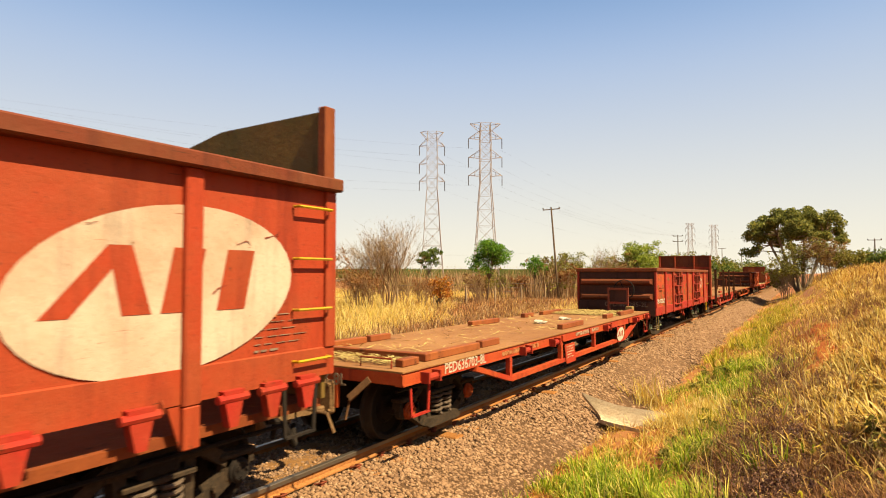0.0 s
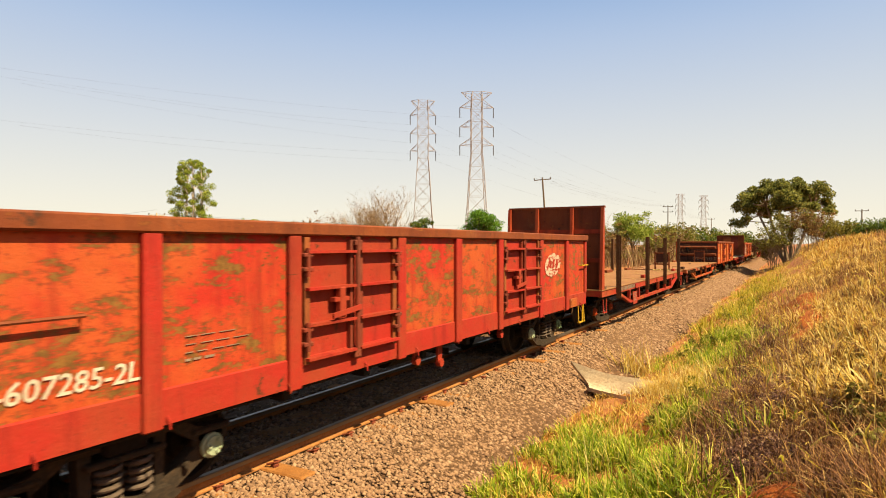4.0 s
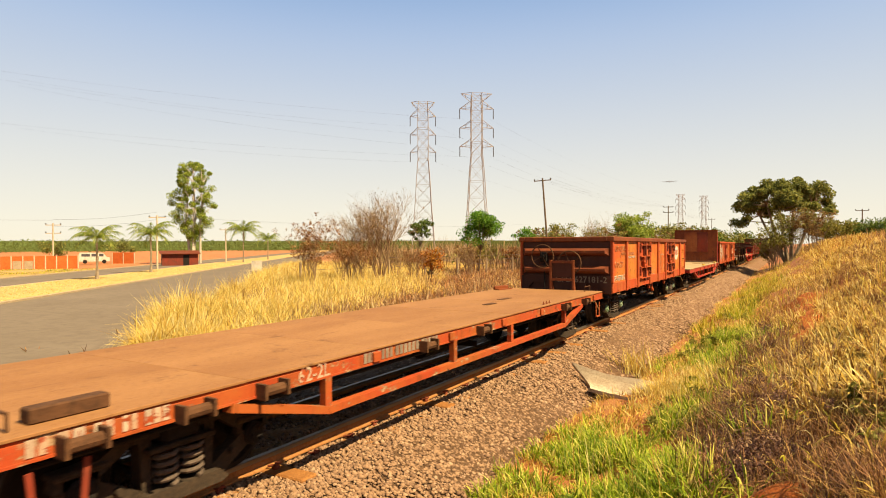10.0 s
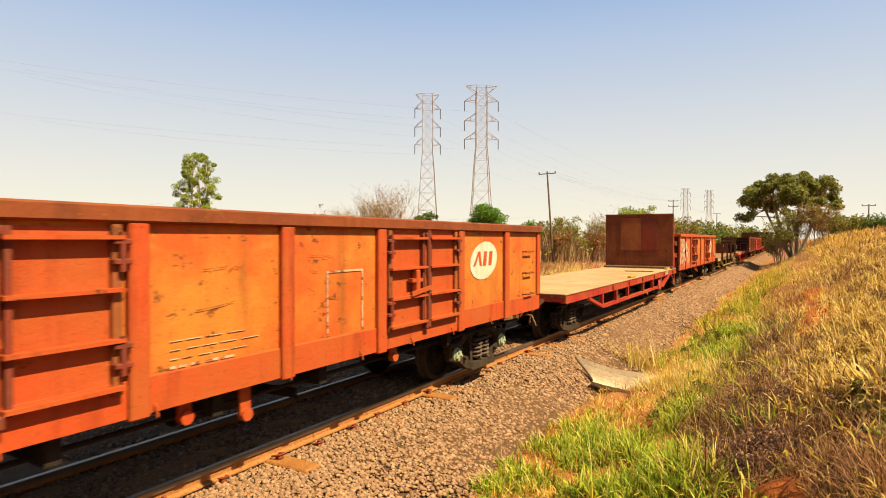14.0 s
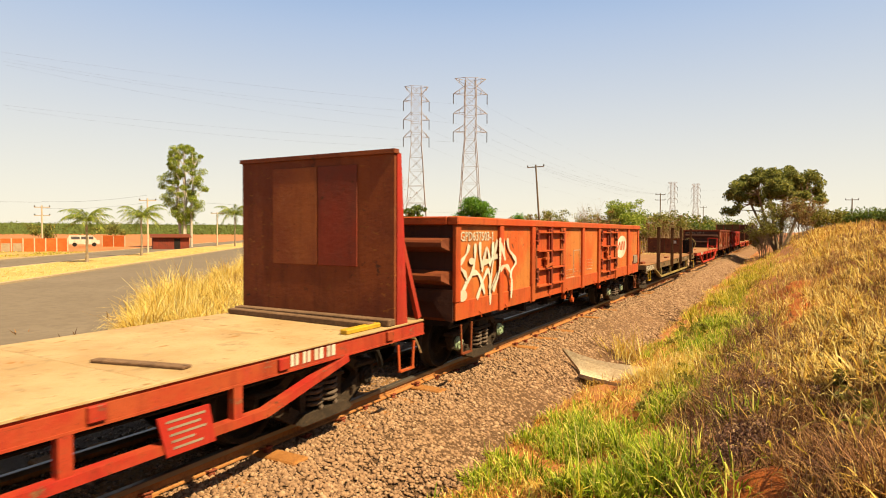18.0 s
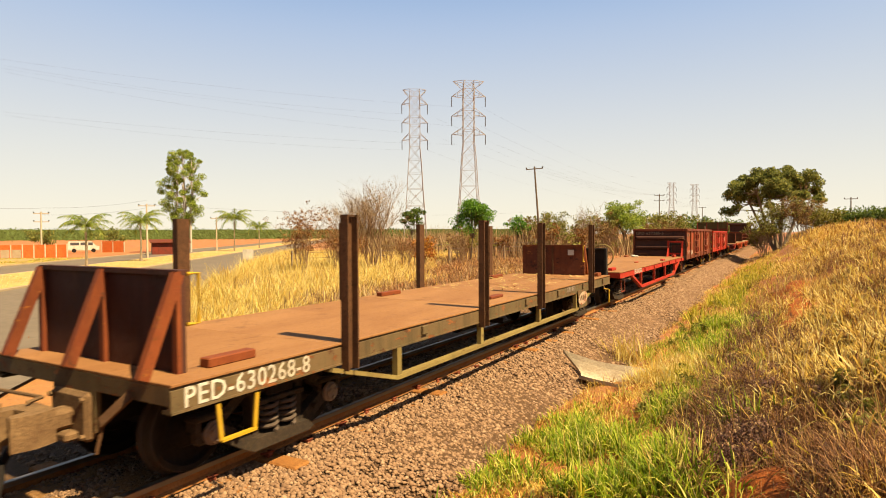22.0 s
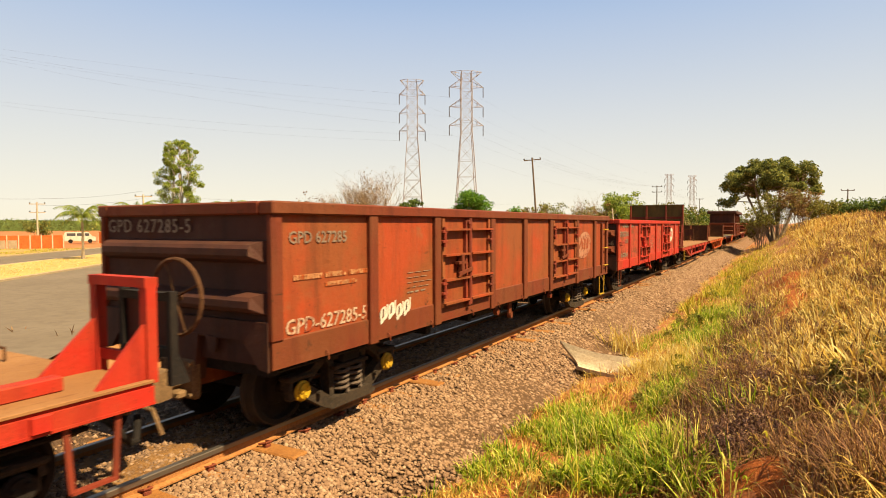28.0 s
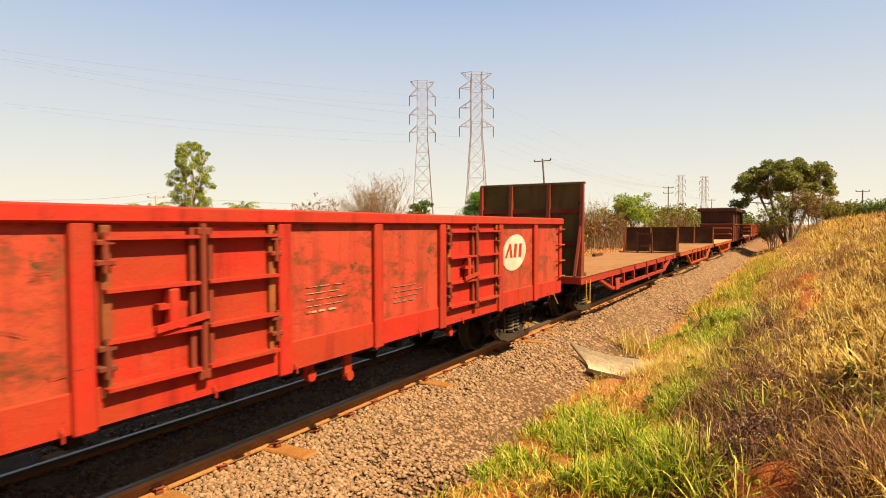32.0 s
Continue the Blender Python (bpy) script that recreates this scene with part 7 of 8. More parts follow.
def eucalyptus(at, h, wide, label):
    """Several bare pale stems carrying lumpy clusters of hanging leaves with sky between them."""
    root = tagged(new("eucalyptus"), label, "tree")
    root.matrix_basis = pose(*at)
    bm = bmesh.new()
    ends, sizes, stems = [], [], []
    for fx, fy, tx, ty, top in ((-0.9, 0.2, -1.5, 0.3, 0.84), (0.1, 0.0, 0.2, -0.2, 0.97), (1.2, 0.4, 2.0, 0.3, 0.78), (0.5, -0.5, 0.8, -0.6, 0.92), (-0.3, -0.3, -0.8, -0.2, 0.90)):
        foot, tip = Vector((fx, fy, -0.2)), Vector((tx, ty, h * top))
        mid = foot.lerp(tip, 0.5) + Vector((random.uniform(-0.4, 0.4), random.uniform(-0.4, 0.4), 0))
        rod(bm, [foot, foot.lerp(mid, 0.5), mid, mid.lerp(tip, 0.5), tip], [0.21, 0.18, 0.13, 0.09, 0.03], 8)
        stems.append((foot, mid, tip))
    outline = ((0.22, 0.22), (0.30, 0.52), (0.42, 0.86), (0.55, 0.96), (0.68, 1.0), (0.80, 0.90), (0.90, 0.72), (0.96, 0.48), (1.0, 0.2))
    for i in range(88):
        v = 0.24 + 0.73 * (i + random.uniform(0, 1)) / 88
        r = wide / 2 * float(np.interp(v, [o[0] for o in outline], [o[1] for o in outline])) - 0.7
        a = i * 2.4 + random.uniform(-0.4, 0.4)
        q = max(r, 0.1) * random.uniform(0.45, 1.0)
        e = Vector((math.cos(a) * q, math.sin(a) * q, h * v))
        foot, mid, tip = min(stems, key=lambda t: (t[2].to_2d() - e.to_2d()).length)
        u = max(0.2, min(0.96, (v - 0.10) / (tip.z / h)))
        p = foot.lerp(mid, u * 2) if u < 0.5 else mid.lerp(tip, u * 2 - 1)
        rod(bm, [p, p.lerp(e, 0.5) + Vector((0, 0, 0.25)), e], [0.06, 0.045, 0.02], 5)
        ends.append(tuple(e))
        sizes.append(random.uniform(0.55, 1.05) * (0.75 + 0.5 * (1 - v)))
    me = bpy.data.meshes.new("trunk")
    bm.to_mesh(me)
    bm.free()
    me.materials.append(BARK_WHITE)
    new("trunk", me).parent = root
    v, f = leaf_cloud(ends, sizes, 30000, 0.115, LEAF_EUC, 0.75)
    soup("crown", v, f, LEAF_EUC).parent = root


def twiggy(name, label, at, h, wide, stems=7, leaves=400, mat=None, bark=None, size=0.05, r0=0.05, category="tree", depth=3, low_leaf=0.0):
    """A leafless or thin-leaved bush: several stems that fork again and again into fine upright twigs."""
    root = tagged(new(name), label, category)
    root.matrix_basis = pose(*at)
    bm = bmesh.new()
    ends = []

    def grow(p, d, n, r, level):
        mid = p + d * n * 0.5 + Vector((random.gauss(0, 0.05), random.gauss(0, 0.05), 0)) * n
        e = p + d * n
        e.z = min(e.z, h)
        rod(bm, [p, mid, e], [r, r * 0.8, r * 0.5], 5 if level < 2 else 3)
        if level == depth:
            ends.append(tuple(e))
            return
        for i in range(4 if level else 5):
            b = Vector((random.gauss(0, 1), random.gauss(0, 1), random.gauss(0.25, 0.6))).normalized()
            q = (d * 1.0 + b * 0.78 + Vector((0, 0, 0.22))).normalized()
            grow(p.lerp(e, random.uniform(0.45, 1.0)), q, n * random.uniform(0.45, 0.78), r * 0.5, level + 1)
    for i in range(stems):
        a = math.tau * (i + random.uniform(-0.4, 0.4)) / stems
        o = random.uniform(0.1, 1.0) * wide / 2 / h * 0.9
        grow(Vector((math.cos(a) * 0.15, math.sin(a) * 0.15, -0.1)), Vector((math.cos(a) * o, math.sin(a) * o, 1)).normalized(), h * random.uniform(0.36, 0.5), r0, 0)
    me = bpy.data.meshes.new("trunk")
    bm.to_mesh(me)
    bm.free()
    me.materials.append(bark or BARK_PALE)
    new("trunk", me).parent = root
    if leaves:
        spots = [e for e in ends if random.random() < 0.5]
        if low_leaf:
            spots = [e for e in spots if e[2] < h * low_leaf] or spots
        v, f = leaf_cloud(spots, [random.uniform(0.12, 0.4) for _ in spots], leaves, size, mat)
        soup("crown", v, f, mat).parent = root
    return root


def spreading_tree(at, label):
    """Several leaning stems under a broad domed crown of leaf clumps, open to the sky in places."""
    root = tagged(new("spreading_tree"), label, "tree")
    root.matrix_basis = pose(*at)
    bm = bmesh.new()
    ends, sizes, heads = [], [], []
    for a, o, top in ((2.6, 2.4, 4.2), (1.0, 1.2, 4.9), (0.1, 2.2, 4.5), (4.4, 1.3, 4.6), (3.5, 1.5, 5.0)):
        tip = Vector((math.cos(a) * o - 0.3, math.sin(a) * o, top))
        foot = Vector((math.cos(a) * 0.25, math.sin(a) * 0.25, -0.2))
        bend = foot.lerp(tip, 0.45) + Vector((0, 0, -0.25))
        rod(bm, [foot, bend, tip], [0.17, 0.13, 0.09], 8)
        heads += [bend.lerp(tip, 0.5), tip]
    for i in range(120):
        a = i * 2.39996 + random.uniform(-0.3, 0.3)
        q = math.sqrt((i + 0.5) / 120)
        dome = 4.3 + 2.75 * math.sqrt(max(0.0, 1 - q ** 2.6)) + 0.45 * math.sin(3 * a + 0.6) * q
        z = dome - (0.0, 0.7, 1.5, 2.3)[i % 4] * (1 - 0.45 * q) * random.uniform(0.6, 1.1)
        e = Vector((-0.45 + 4.0 * q * math.cos(a), 3.6 * q * math.sin(a), z + random.uniform(-0.3, 0.3)))
        if random.random() < 0.20:
            continue
        p = min(heads, key=lambda t: (t - e).length)
        rod(bm, [p, p.lerp(e, 0.55) + Vector((0, 0, 0.12)), e], [0.06, 0.04, 0.012], 5)
        ends.append(tuple(e))
        sizes.append(random.uniform(0.42, 0.80))
    me = bpy.data.meshes.new("trunk")
    bm.to_mesh(me)
    bm.free()
    me.materials.append(BARK_PALE)
    new("trunk", me).parent = root
    v, f = leaf_cloud(ends, sizes, 30000, 0.12, LEAF_DARK, 0.70)
    soup("crown", v, f, LEAF_DARK).parent = root


def thicket():
    """Dry brush along the far fence: upright twigs with thin leaf clumps among them."""
    n = 21000
    a = np.radians(rng.uniform(5.0, 38.0, n))
    d = rng.uniform(66, 150, n)
    p = np.column_stack([-np.sin(a) * d, np.cos(a) * d])
    dens = patchy(p, 0.10, 51.0)
    ok = (p[:, 0] < -9.6) & (rng.uniform(0, 1, n) < np.clip(0.55 + 1.2 * dens, 0.06, 1))
    p, dens = p[ok], dens[ok]
    h = (2.0 + 3.2 * np.clip(dens + 0.3, 0, 1)) * rng.uniform(0.35, 1.1, len(p))
    base = np.column_stack([p, np.full(len(p), -0.6)])
    blades("dry_thicket", base, h, DRYTWIG, "dry grey-brown brush along the far fence", 0.030, 0.30, 0.35)
    c = base[rng.uniform(0, 1, len(p)) < 0.05] + [0, 0, 1.4]
    v, f = leaf_cloud(c, rng.uniform(0.4, 1.0, len(c)), 7000, 0.17, LEAF_MIX)
    soup("thicket_leaves", v, f, LEAF_MIX, "stuff", "thin grey-green leaves in the far brush", "shrubs")


put_grass()
# the big spreading tree by the line
spreading_tree((0.0, 62.0, 0.7), "broad dark-green tree leaning over the line")
for x, y, h, wd, m in ((-0.9, 56, 4.2, 2.6, LEAF_MIX), (0.3, 57, 4.8, 2.8, LEAF_MIX), (1.5, 56, 3.4, 2.6, LEAF_DRY), (-1.3, 59, 3.4, 2.0, LEAF_MIX), (2.3, 60, 3.0, 2.4, LEAF_MIX)):
    twiggy("shrub", "thin grey-green scrub under the spreading tree", (x, y, bank(x, y)), h, wd, 7, 2800, m, BARK_PALE, 0.08, 0.03, "shrub")
# hedge beyond the bank
for x, y, h, wd in ((4.6, 82, 2.0, 3.6), (7.6, 84, 2.4, 4), (10.5, 83, 2.6, 4), (13, 80, 2.8, 4.5)):
    tree("hedge_shrub", "green shrub behind the grassy bank", (x, y, bank(x, y) - 0.1), h + 0.1, wd, 0.15, 8, 5, 3200, 0.14, LEAF_MIX if x < 6 else LEAF, BARK, 0.08, 0.8, 0.8, 1, "shrub", 0.15)
# bare trees, shrubs and scrub beyond the line
twiggy("bare_tree", "leafless grey tree with a haze of dry twigs", (-27.2, 37.0, -0.6), 7.3, 8.0, 9, 2600, LEAF_DRY, BARK_TWIG, 0.045, 0.07, depth=4)
twiggy("bare_tree", "leafless grey tree with a haze of dry twigs", (-29.6, 36.6, -0.6), 5.8, 5.2, 6, 900, LEAF_DRY, BARK_TWIG, 0.045, 0.05, depth=4)
for x, y, h, wd, n, lab in ((-27.6, 29.8, 5.0, 2.8, 3200, "dry reddish shrub with few leaves"), (-24.9, 31.6, 3.4, 2.4, 1300, "dry reddish shrub with few leaves"), (-24.5, 37.8, 3.2, 2.6, 700, "dry reddish shrub with few leaves"),
                            (-30.5, 44.0, 3.2, 3.0, 500, "dry brown scrub in tall grass"), (-25.4, 48.5, 3.4, 3.4, 700, "dry brown scrub in tall grass"), (-28.4, 34.0, 3.8, 2.8, 2200, "dry reddish shrub with few leaves")):
    twiggy("shrub", lab, (x, y, -0.6), h, wd, 6, n, LEAF_RED if "red" in lab else LEAF_DRY, BARK_TWIG, 0.06, 0.035, "shrub")
tree("young_tree", "young green tree among dry grass", (-26.6, 42.3, -0.6), 5.2, 1.9, 0.5, 7, 4, 1500, 0.10, LEAF, BARK, 0.05, 0.34, 0.6, 1, "tree", 0.62)
tree("green_tree", "small bright-green leafy tree in dry grass", (-27.0, 53.6, -0.5), 6.3, 3.0, 0.34, 10, 7, 7500, 0.11, LEAF_BRIGHT, BARK, 0.09, 0.74, 0.8, 1, lift=0.40)
tree("green_tree", "small bright-green leafy tree in dry grass", (-26.5, 64.7, -0.5), 4.9, 2.4, 0.4, 6, 4, 1600, 0.12, LEAF_BRIGHT, BARK, 0.07, 0.5, 0.9, 1, lift=0.5)
tree("shrub", "low shrub with rust-orange dead leaves", (-24.2, 39.4, -0.6), 3.0, 1.7, 0.15, 7, 5, 1500, 0.09, LEAF_RUST, BARK, 0.05, 0.45, 0.6, 2, "shrub", 0.2)
for i in range(22):
    x, y = -31 + i * 0.88 + random.uniform(-1, 1), 62 + i * 0.88 + random.uniform(-6, 8)
    m = (LEAF_MIX, LEAF_DRY, LEAF_MIX, LEAF_RED, LEAF_MIX)[i % 5]
    twiggy("scrub", "dry grey-green thicket beyond the line", (x, y, -0.6), random.uniform(3.4, 6.2), random.uniform(3.0, 4.6), 6, 900, m, BARK_TWIG, 0.12, 0.05, "shrub", 2)
for x, y, h, wd in ((-25.5, 76.0, 6.4, 3.8), (-23.2, 80.5, 5.8, 4.2), (-19.8, 81.0, 5.6, 3.6), (-15.4, 86.0, 6.4, 4.4), (-13.2, 92.0, 6.0, 4.6), (-27.8, 71.5, 5.0, 3.2)):
    tree("shrub", "tall olive-green shrub above the thicket", (x, y, -0.6), h, wd, 0.16, 8, 6, 2600, 0.12, LEAF_MIX, BARK_TWIG, 0.07, 0.62, 0.7, 2, "shrub", 0.25)
thicket()
tree("green_tree", "rounded green tree above the thicket", (-17.4, 79.5, -0.6), 7.2, 5.6, 0.3, 9, 6, 7500, 0.13, LEAF_EUC, BARK, 0.12, 0.8, 0.9, 1, lift=0.4)
twiggy("bare_tree", "small leafless tree above the thicket", (-20.4, 72.0, -0.6), 7.0, 3.2, 5, 120, LEAF_DRY, BARK_TWIG, 0.06, 0.05)
for i in range(14):
    x, y = -14 + i * 0.55, 92 + i * 5.0
    tree("scrub", "distant green thicket along the line", (x + random.uniform(-2.5, 0.5), y, -0.6), random.uniform(4, 6.5), random.uniform(5, 7), 0.14, 7, 4, 1400, 0.2, random.choice((LEAF_MIX, LEAF)), BARK, 0.08, 0.95, 0.6, 1, "shrub", 0.15)
eucalyptus((-83.9, 63.1, -0.6), 16.9, 8.9, "tall slender green tree with bare white stems")
palm((-48.6, 27.5, -0.5), 4.2, "palm with drooping fronds on the median")
palm((-57.0, 37.8, -0.5), 4.9, "palm with drooping fronds on the median")
palm((-79.0, 69.1, -0.5), 6.6, "palm with drooping fronds on the median")
palm((-92.0, 86.8, -0.5), 5.2, "distant palm on the median")
for x, y in ((-113.0, 56.0), (-106.5, 64.5), (-118.0, 44.0)):
    tree("shrub", "dark green garden shrub behind the wall", (x, y, -0.6), 4.0, 4.2, 0.2, 6, 4, 900, 0.2, LEAF_DARK, BARK, 0.08, 0.8, 0.8, 1, "shrub", 0.2)


def plantation():
    """A far belt of planted trees along the horizon."""
    n = 26000
    a = rng.uniform(math.radians(33), math.radians(80), n)
    d = rng.uniform(380, 470, n)
    p = np.column_stack([-np.sin(a) * d, np.cos(a) * d, np.zeros(n)])
    p[:, 2] = rng.uniform(-0.6, 6.3, n) + 0.15 * np.sin(a * 140) + 0.12 * np.sin(a * 333)
    u = rng.normal(0, 1, (n, 3))
    s = rng.uniform(0.22, 0.50, n)[:, None]
    v = np.stack([p, p + u * s, p + np.roll(u, 1, 1) * s * [1, 1, 0.9]], 1).reshape(-1, 3)
    soup("plantation", v, np.arange(3 * n).reshape(-1, 3), LEAF_FAR, "stuff", "far green belt of planted trees", "trees")
    xs = [(-math.sin(t) * 480, math.cos(t) * 480) for t in np.linspace(math.radians(20), math.radians(95), 40)]
    verts = [(x, y, z) for x, y in xs for z in (-1.0, 6.4 + 0.2 * math.sin(x * 0.2))]
    flat_mesh("plantation_mass", verts, [(2 * i, 2 * i + 2, 2 * i + 3, 2 * i + 1) for i in range(39)], rough_stuff("far_leaves", (0.10, 0.135, 0.03), (0.15, 0.19, 0.045), 0.25)).parent = bpy.data.objects["plantation"]


plantation()
ballast_stones()

# ---- road and far things ----
def along(s, off, z):
    """A point s metres along the road, at an offset from the track's end of the plan."""
    return (0.785 * off - 0.62 * s, 0.62 * off + 0.785 * s, z)


def strip(name, a, b, z, mat, label, category, s0=-60, s1=420, n=60, inset=0.0):
    """A flat ribbon along the road; its near edge may draw back from the track with distance."""
    vs = [along(s, o, z) for s in np.linspace(s0, s1, n) for o in (a - inset * min(max(s, 0.0), 80.0), b)]
    return tagged(flat_mesh(name, vs, [(2 * i, 2 * i + 2, 2 * i + 3, 2 * i + 1) for i in range(n - 1)], mat), label, category, kind="structure")


ASPHALT = rough_stuff("asphalt", (0.19, 0.138, 0.092), (0.24, 0.178, 0.122), 0.25, third=(0.15, 0.108, 0.072), bump=0.25)
VERGE = rough_stuff("dull_turf", (0.44, 0.27, 0.085), (0.58, 0.38, 0.13), 0.30, third=(0.40, 0.19, 0.055))
MEDIAN = rough_stuff("dry_turf", (0.56, 0.34, 0.11), (0.72, 0.46, 0.16), 0.35, third=(0.44, 0.25, 0.08))
strip("road", -5.2, -16.8, -0.53, ASPHALT, "grey asphalt road with a faded surface", "road", inset=0.065)
strip("road_beyond", -23.5, -30.2, -0.53, ASPHALT, "second carriageway of grey asphalt", "road")
strip("median", -17.0, -23.3, -0.44, MEDIAN, "median of dry yellow turf", "verge")
strip("verge", -30.4, -60.0, -0.50, VERGE, "verge of dry yellow turf", "verge", s1=78)


def kerb(off):
    k = tagged(new("kerb"), "pale concrete kerb along the road", "kerb", "kerbs of the road", "structure")
    for i in range(60):
        s = -10 + i * 2.5
        ob = part("kerb_stone", "kerb_stone", lambda bm: box(bm, -0.10, 0.10, -1.24, 1.24, -0.25, 0.14, 0.02), CONCRETE, k, at=along(s, off, -0.56), turn=38.3)


kerb(-16.9)
kerb(-23.4)
kerb(-30.3)


def pylon(at, h, turn, label, wide=0.083):
    """A lattice tower with three pairs of arms, an earth-wire peak and hanging insulators."""
    p = tagged(new("transmission_tower"), label, "pylon", "transmission towers")
    p.matrix_basis = pose(*at, 0, 0, turn)
    t = max(0.09, h * 0.0023)
    levels = [(0, 0.078), (0.13, 0.068), (0.25, 0.059), (0.36, 0.051), (0.46, 0.046), (0.55, 0.040), (0.63, 0.033), (0.70, 0.034), (0.77, 0.034), (0.83, 0.034), (0.89, 0.034), (0.95, 0.032), (1.0, 0.030)]

    def body(bm):
        for (a, r), (b, q) in zip(levels, levels[1:]):
            c = [Vector((sx * r * h, sy * r * h, a * h)) for sx, sy in ((-1, -1), (1, -1), (1, 1), (-1, 1))]
            d = [Vector((sx * q * h, sy * q * h, b * h)) for sx, sy in ((-1, -1), (1, -1), (1, 1), (-1, 1))]
            for k in range(4):
                bar(bm, c[k], d[k], t * 1.3)
                bar(bm, c[k], d[(k + 1) % 4], t * 0.7)
                bar(bm, c[(k + 1) % 4], d[k], t * 0.7)
                bar(bm, d[k], d[(k + 1) % 4], t * 0.7)
    part("lattice_body", "pylon %.1f" % h, body, GALV, p)
    for z, reach in ((0.675, wide), (0.788, wide), (0.907, wide), (1.0, 0.92 * wide)):
        for s in (-1, 1):
            def arm(bm):
                r = 0.033 * h
                tip = Vector((s * reach * h, 0, 0.0))
                up = 0.045 * h if z < 1 else -0.045 * h
                for y in (-r, r):
                    bar(bm, (s * r, y, 0), tip, t)
                    bar(bm, (s * r, y, up), tip, t)
                    bar(bm, (s * r * 2, y * 0.6, up * 0.55), (s * r * 2, y * 0.6, 0), t * 0.7)
            a = part("arm", "parm %.1f %.3f %d" % (h, z, s), arm, GALV, p, at=(0, 0, z * h))
            if z < 1:
                part("insulator", "pins %.1f" % h, lambda bm: rod(bm, [(0, 0, 0), (0, 0, -0.062 * h)], 0.0026 * h, 7), INSUL, a, at=(s * reach * h, 0, 0))


GALV = rough_stuff("galvanised_steel", (0.38, 0.31, 0.28), (0.50, 0.43, 0.39), 0.6, 0.6)
INSUL = rough_stuff("insulator_glass", (0.08, 0.07, 0.07), (0.14, 0.12, 0.12), 3, 0.4)
pylon((-87.7, 139.7, -0.6), 42.6, 33, "tall galvanised lattice tower carrying power lines")
pylon((-72.5, 142.6, -0.6), 43.6, 33, "tall galvanised lattice tower carrying power lines", 0.104)
pylon((-61.4, 415.5, -0.6), 36, 20, "distant galvanised lattice power tower")
pylon((-47.5, 417.3, -0.6), 34.5, 20, "distant galvanised lattice power tower")


def utility_pole(at, h, turn, label, tilt=0.0, arms=1, mat=None):
    mat = mat or BARK
    p = tagged(new("utility_pole"), label, "utility pole", "utility poles")
    p.matrix_basis = pose(*at, 0, tilt, turn)
    part("pole", "upole %.1f" % h, lambda bm: rod(bm, [(0, 0, -0.3), (0, 0, h)], [0.13, 0.085], 9), mat, p)
    for k in range(arms):
        a = part("crossarm", "uarm " + mat.name, lambda bm: box(bm, -0.95, 0.95, -0.045, 0.045, -0.05, 0.05), mat, p, at=(0, 0.1, h - 0.25 - 1.1 * k))
        for x in (-0.9, 0.0, 0.9):
            part("insulator", "uins", lambda bm: rod(bm, [(0, 0, 0.05), (0, 0, 0.16), (0, 0, 0.24)], [0.05, 0.09, 0.05], 8), INSUL, a, at=(x, 0, 0))


utility_pole((-23.4, 64.0, -0.6), 10.4, 20, "leaning wooden utility pole with a crossarm", -4)
utility_pole((-21.3, 128.2, -0.6), 10.8, 10, "wooden utility pole with a crossarm", 0, 2)
utility_pole((-19.5, 190.0, -0.6), 10.5, 10, "distant wooden utility pole by the line", 0)
utility_pole((-19.0, 250.0, -0.6), 10.5, 10, "distant wooden utility pole by the line", 0)
utility_pole((10.5, 119.5, -0.2), 8.2, 5, "wooden utility pole beyond the hedge", 0)
utility_pole((-85.0, 42.3, -0.6), 6.0, 40, "concrete utility pole by the wall", 0, 2, CONCRETE_PALE)
utility_pole((-66.3, 44.8, -0.6), 6.6, 40, "plain concrete pole on the median", 0, 1, CONCRETE_PALE)
utility_pole((-80.2, 66.5, -0.6), 5.8, 40, "pale pole beside the tall tree", 0, 1, CONCRETE_PALE)


def wire(a, b, sag, r, label):
    pts = []
    for u in np.linspace(0, 1, 17):
        p = Vector(a).lerp(Vector(b), u)
        p.z -= sag * 4 * u * (1 - u)
        pts.append(p)
    bm = bmesh.new()
    rod(bm, pts, r, 4)
    me = bpy.data.meshes.new("power_line")
    bm.to_mesh(me)
    bm.free()
    me.materials.append(INSUL)
    tagged(new("power_line", me), label, "power line", "power lines")


for px, py, ph, ex, ey in ((-87.7, 139.7, 42.6, -171.8, 77.6), (-72.5, 142.6, 43.6, -172.0, 60.0)):
    for z, up in ((0.613, 33.0), (0.726, 44.0), (0.845, 45.6)):
        ox, oy = -3.4 * math.cos(radians(33)), -3.4 * math.sin(radians(33))
        wire((px + ox, py + oy, ph * z - 0.6), (ex, ey, up), 1.5, 0.008, "thin sagging high-voltage power line")
        wire((px - ox, py - oy, ph * z - 0.6), (px + 40 - ox, py + 274 - oy, 36 * z - 0.6), 8, 0.008, "thin sagging high-voltage power line")
for z in (5.9, 5.0):
    wire((-85, 42.3, z), (-66.3, 44.8, z + 0.5), 0.3, 0.010, "thin service wire between low poles")
wire((-85, 42.3, 5.8), (-100, -30, 5.8), 0.5, 0.010, "thin service wire between low poles")
wire((-66.3, 44.8, 5.9), (-60, 150, 8), 1.0, 0.010, "thin service wire between low poles")
for x in (-0.85, 0.0, 0.85):
    wire((-23.4 + x - 0.7, 64.0, 9.75), (-21.3 + x, 128.2, 10.1), 0.8, 0.006, "thin wire between the poles")
    wire((-21.3 + x, 128.2, 10.1), (-19.5 + x, 190, 9.8), 0.8, 0.008, "thin wire between the poles")

ORANGE_WALL = rough_stuff("orange_wall", (0.62, 0.12, 0.025), (0.70, 0.17, 0.04), 0.5)


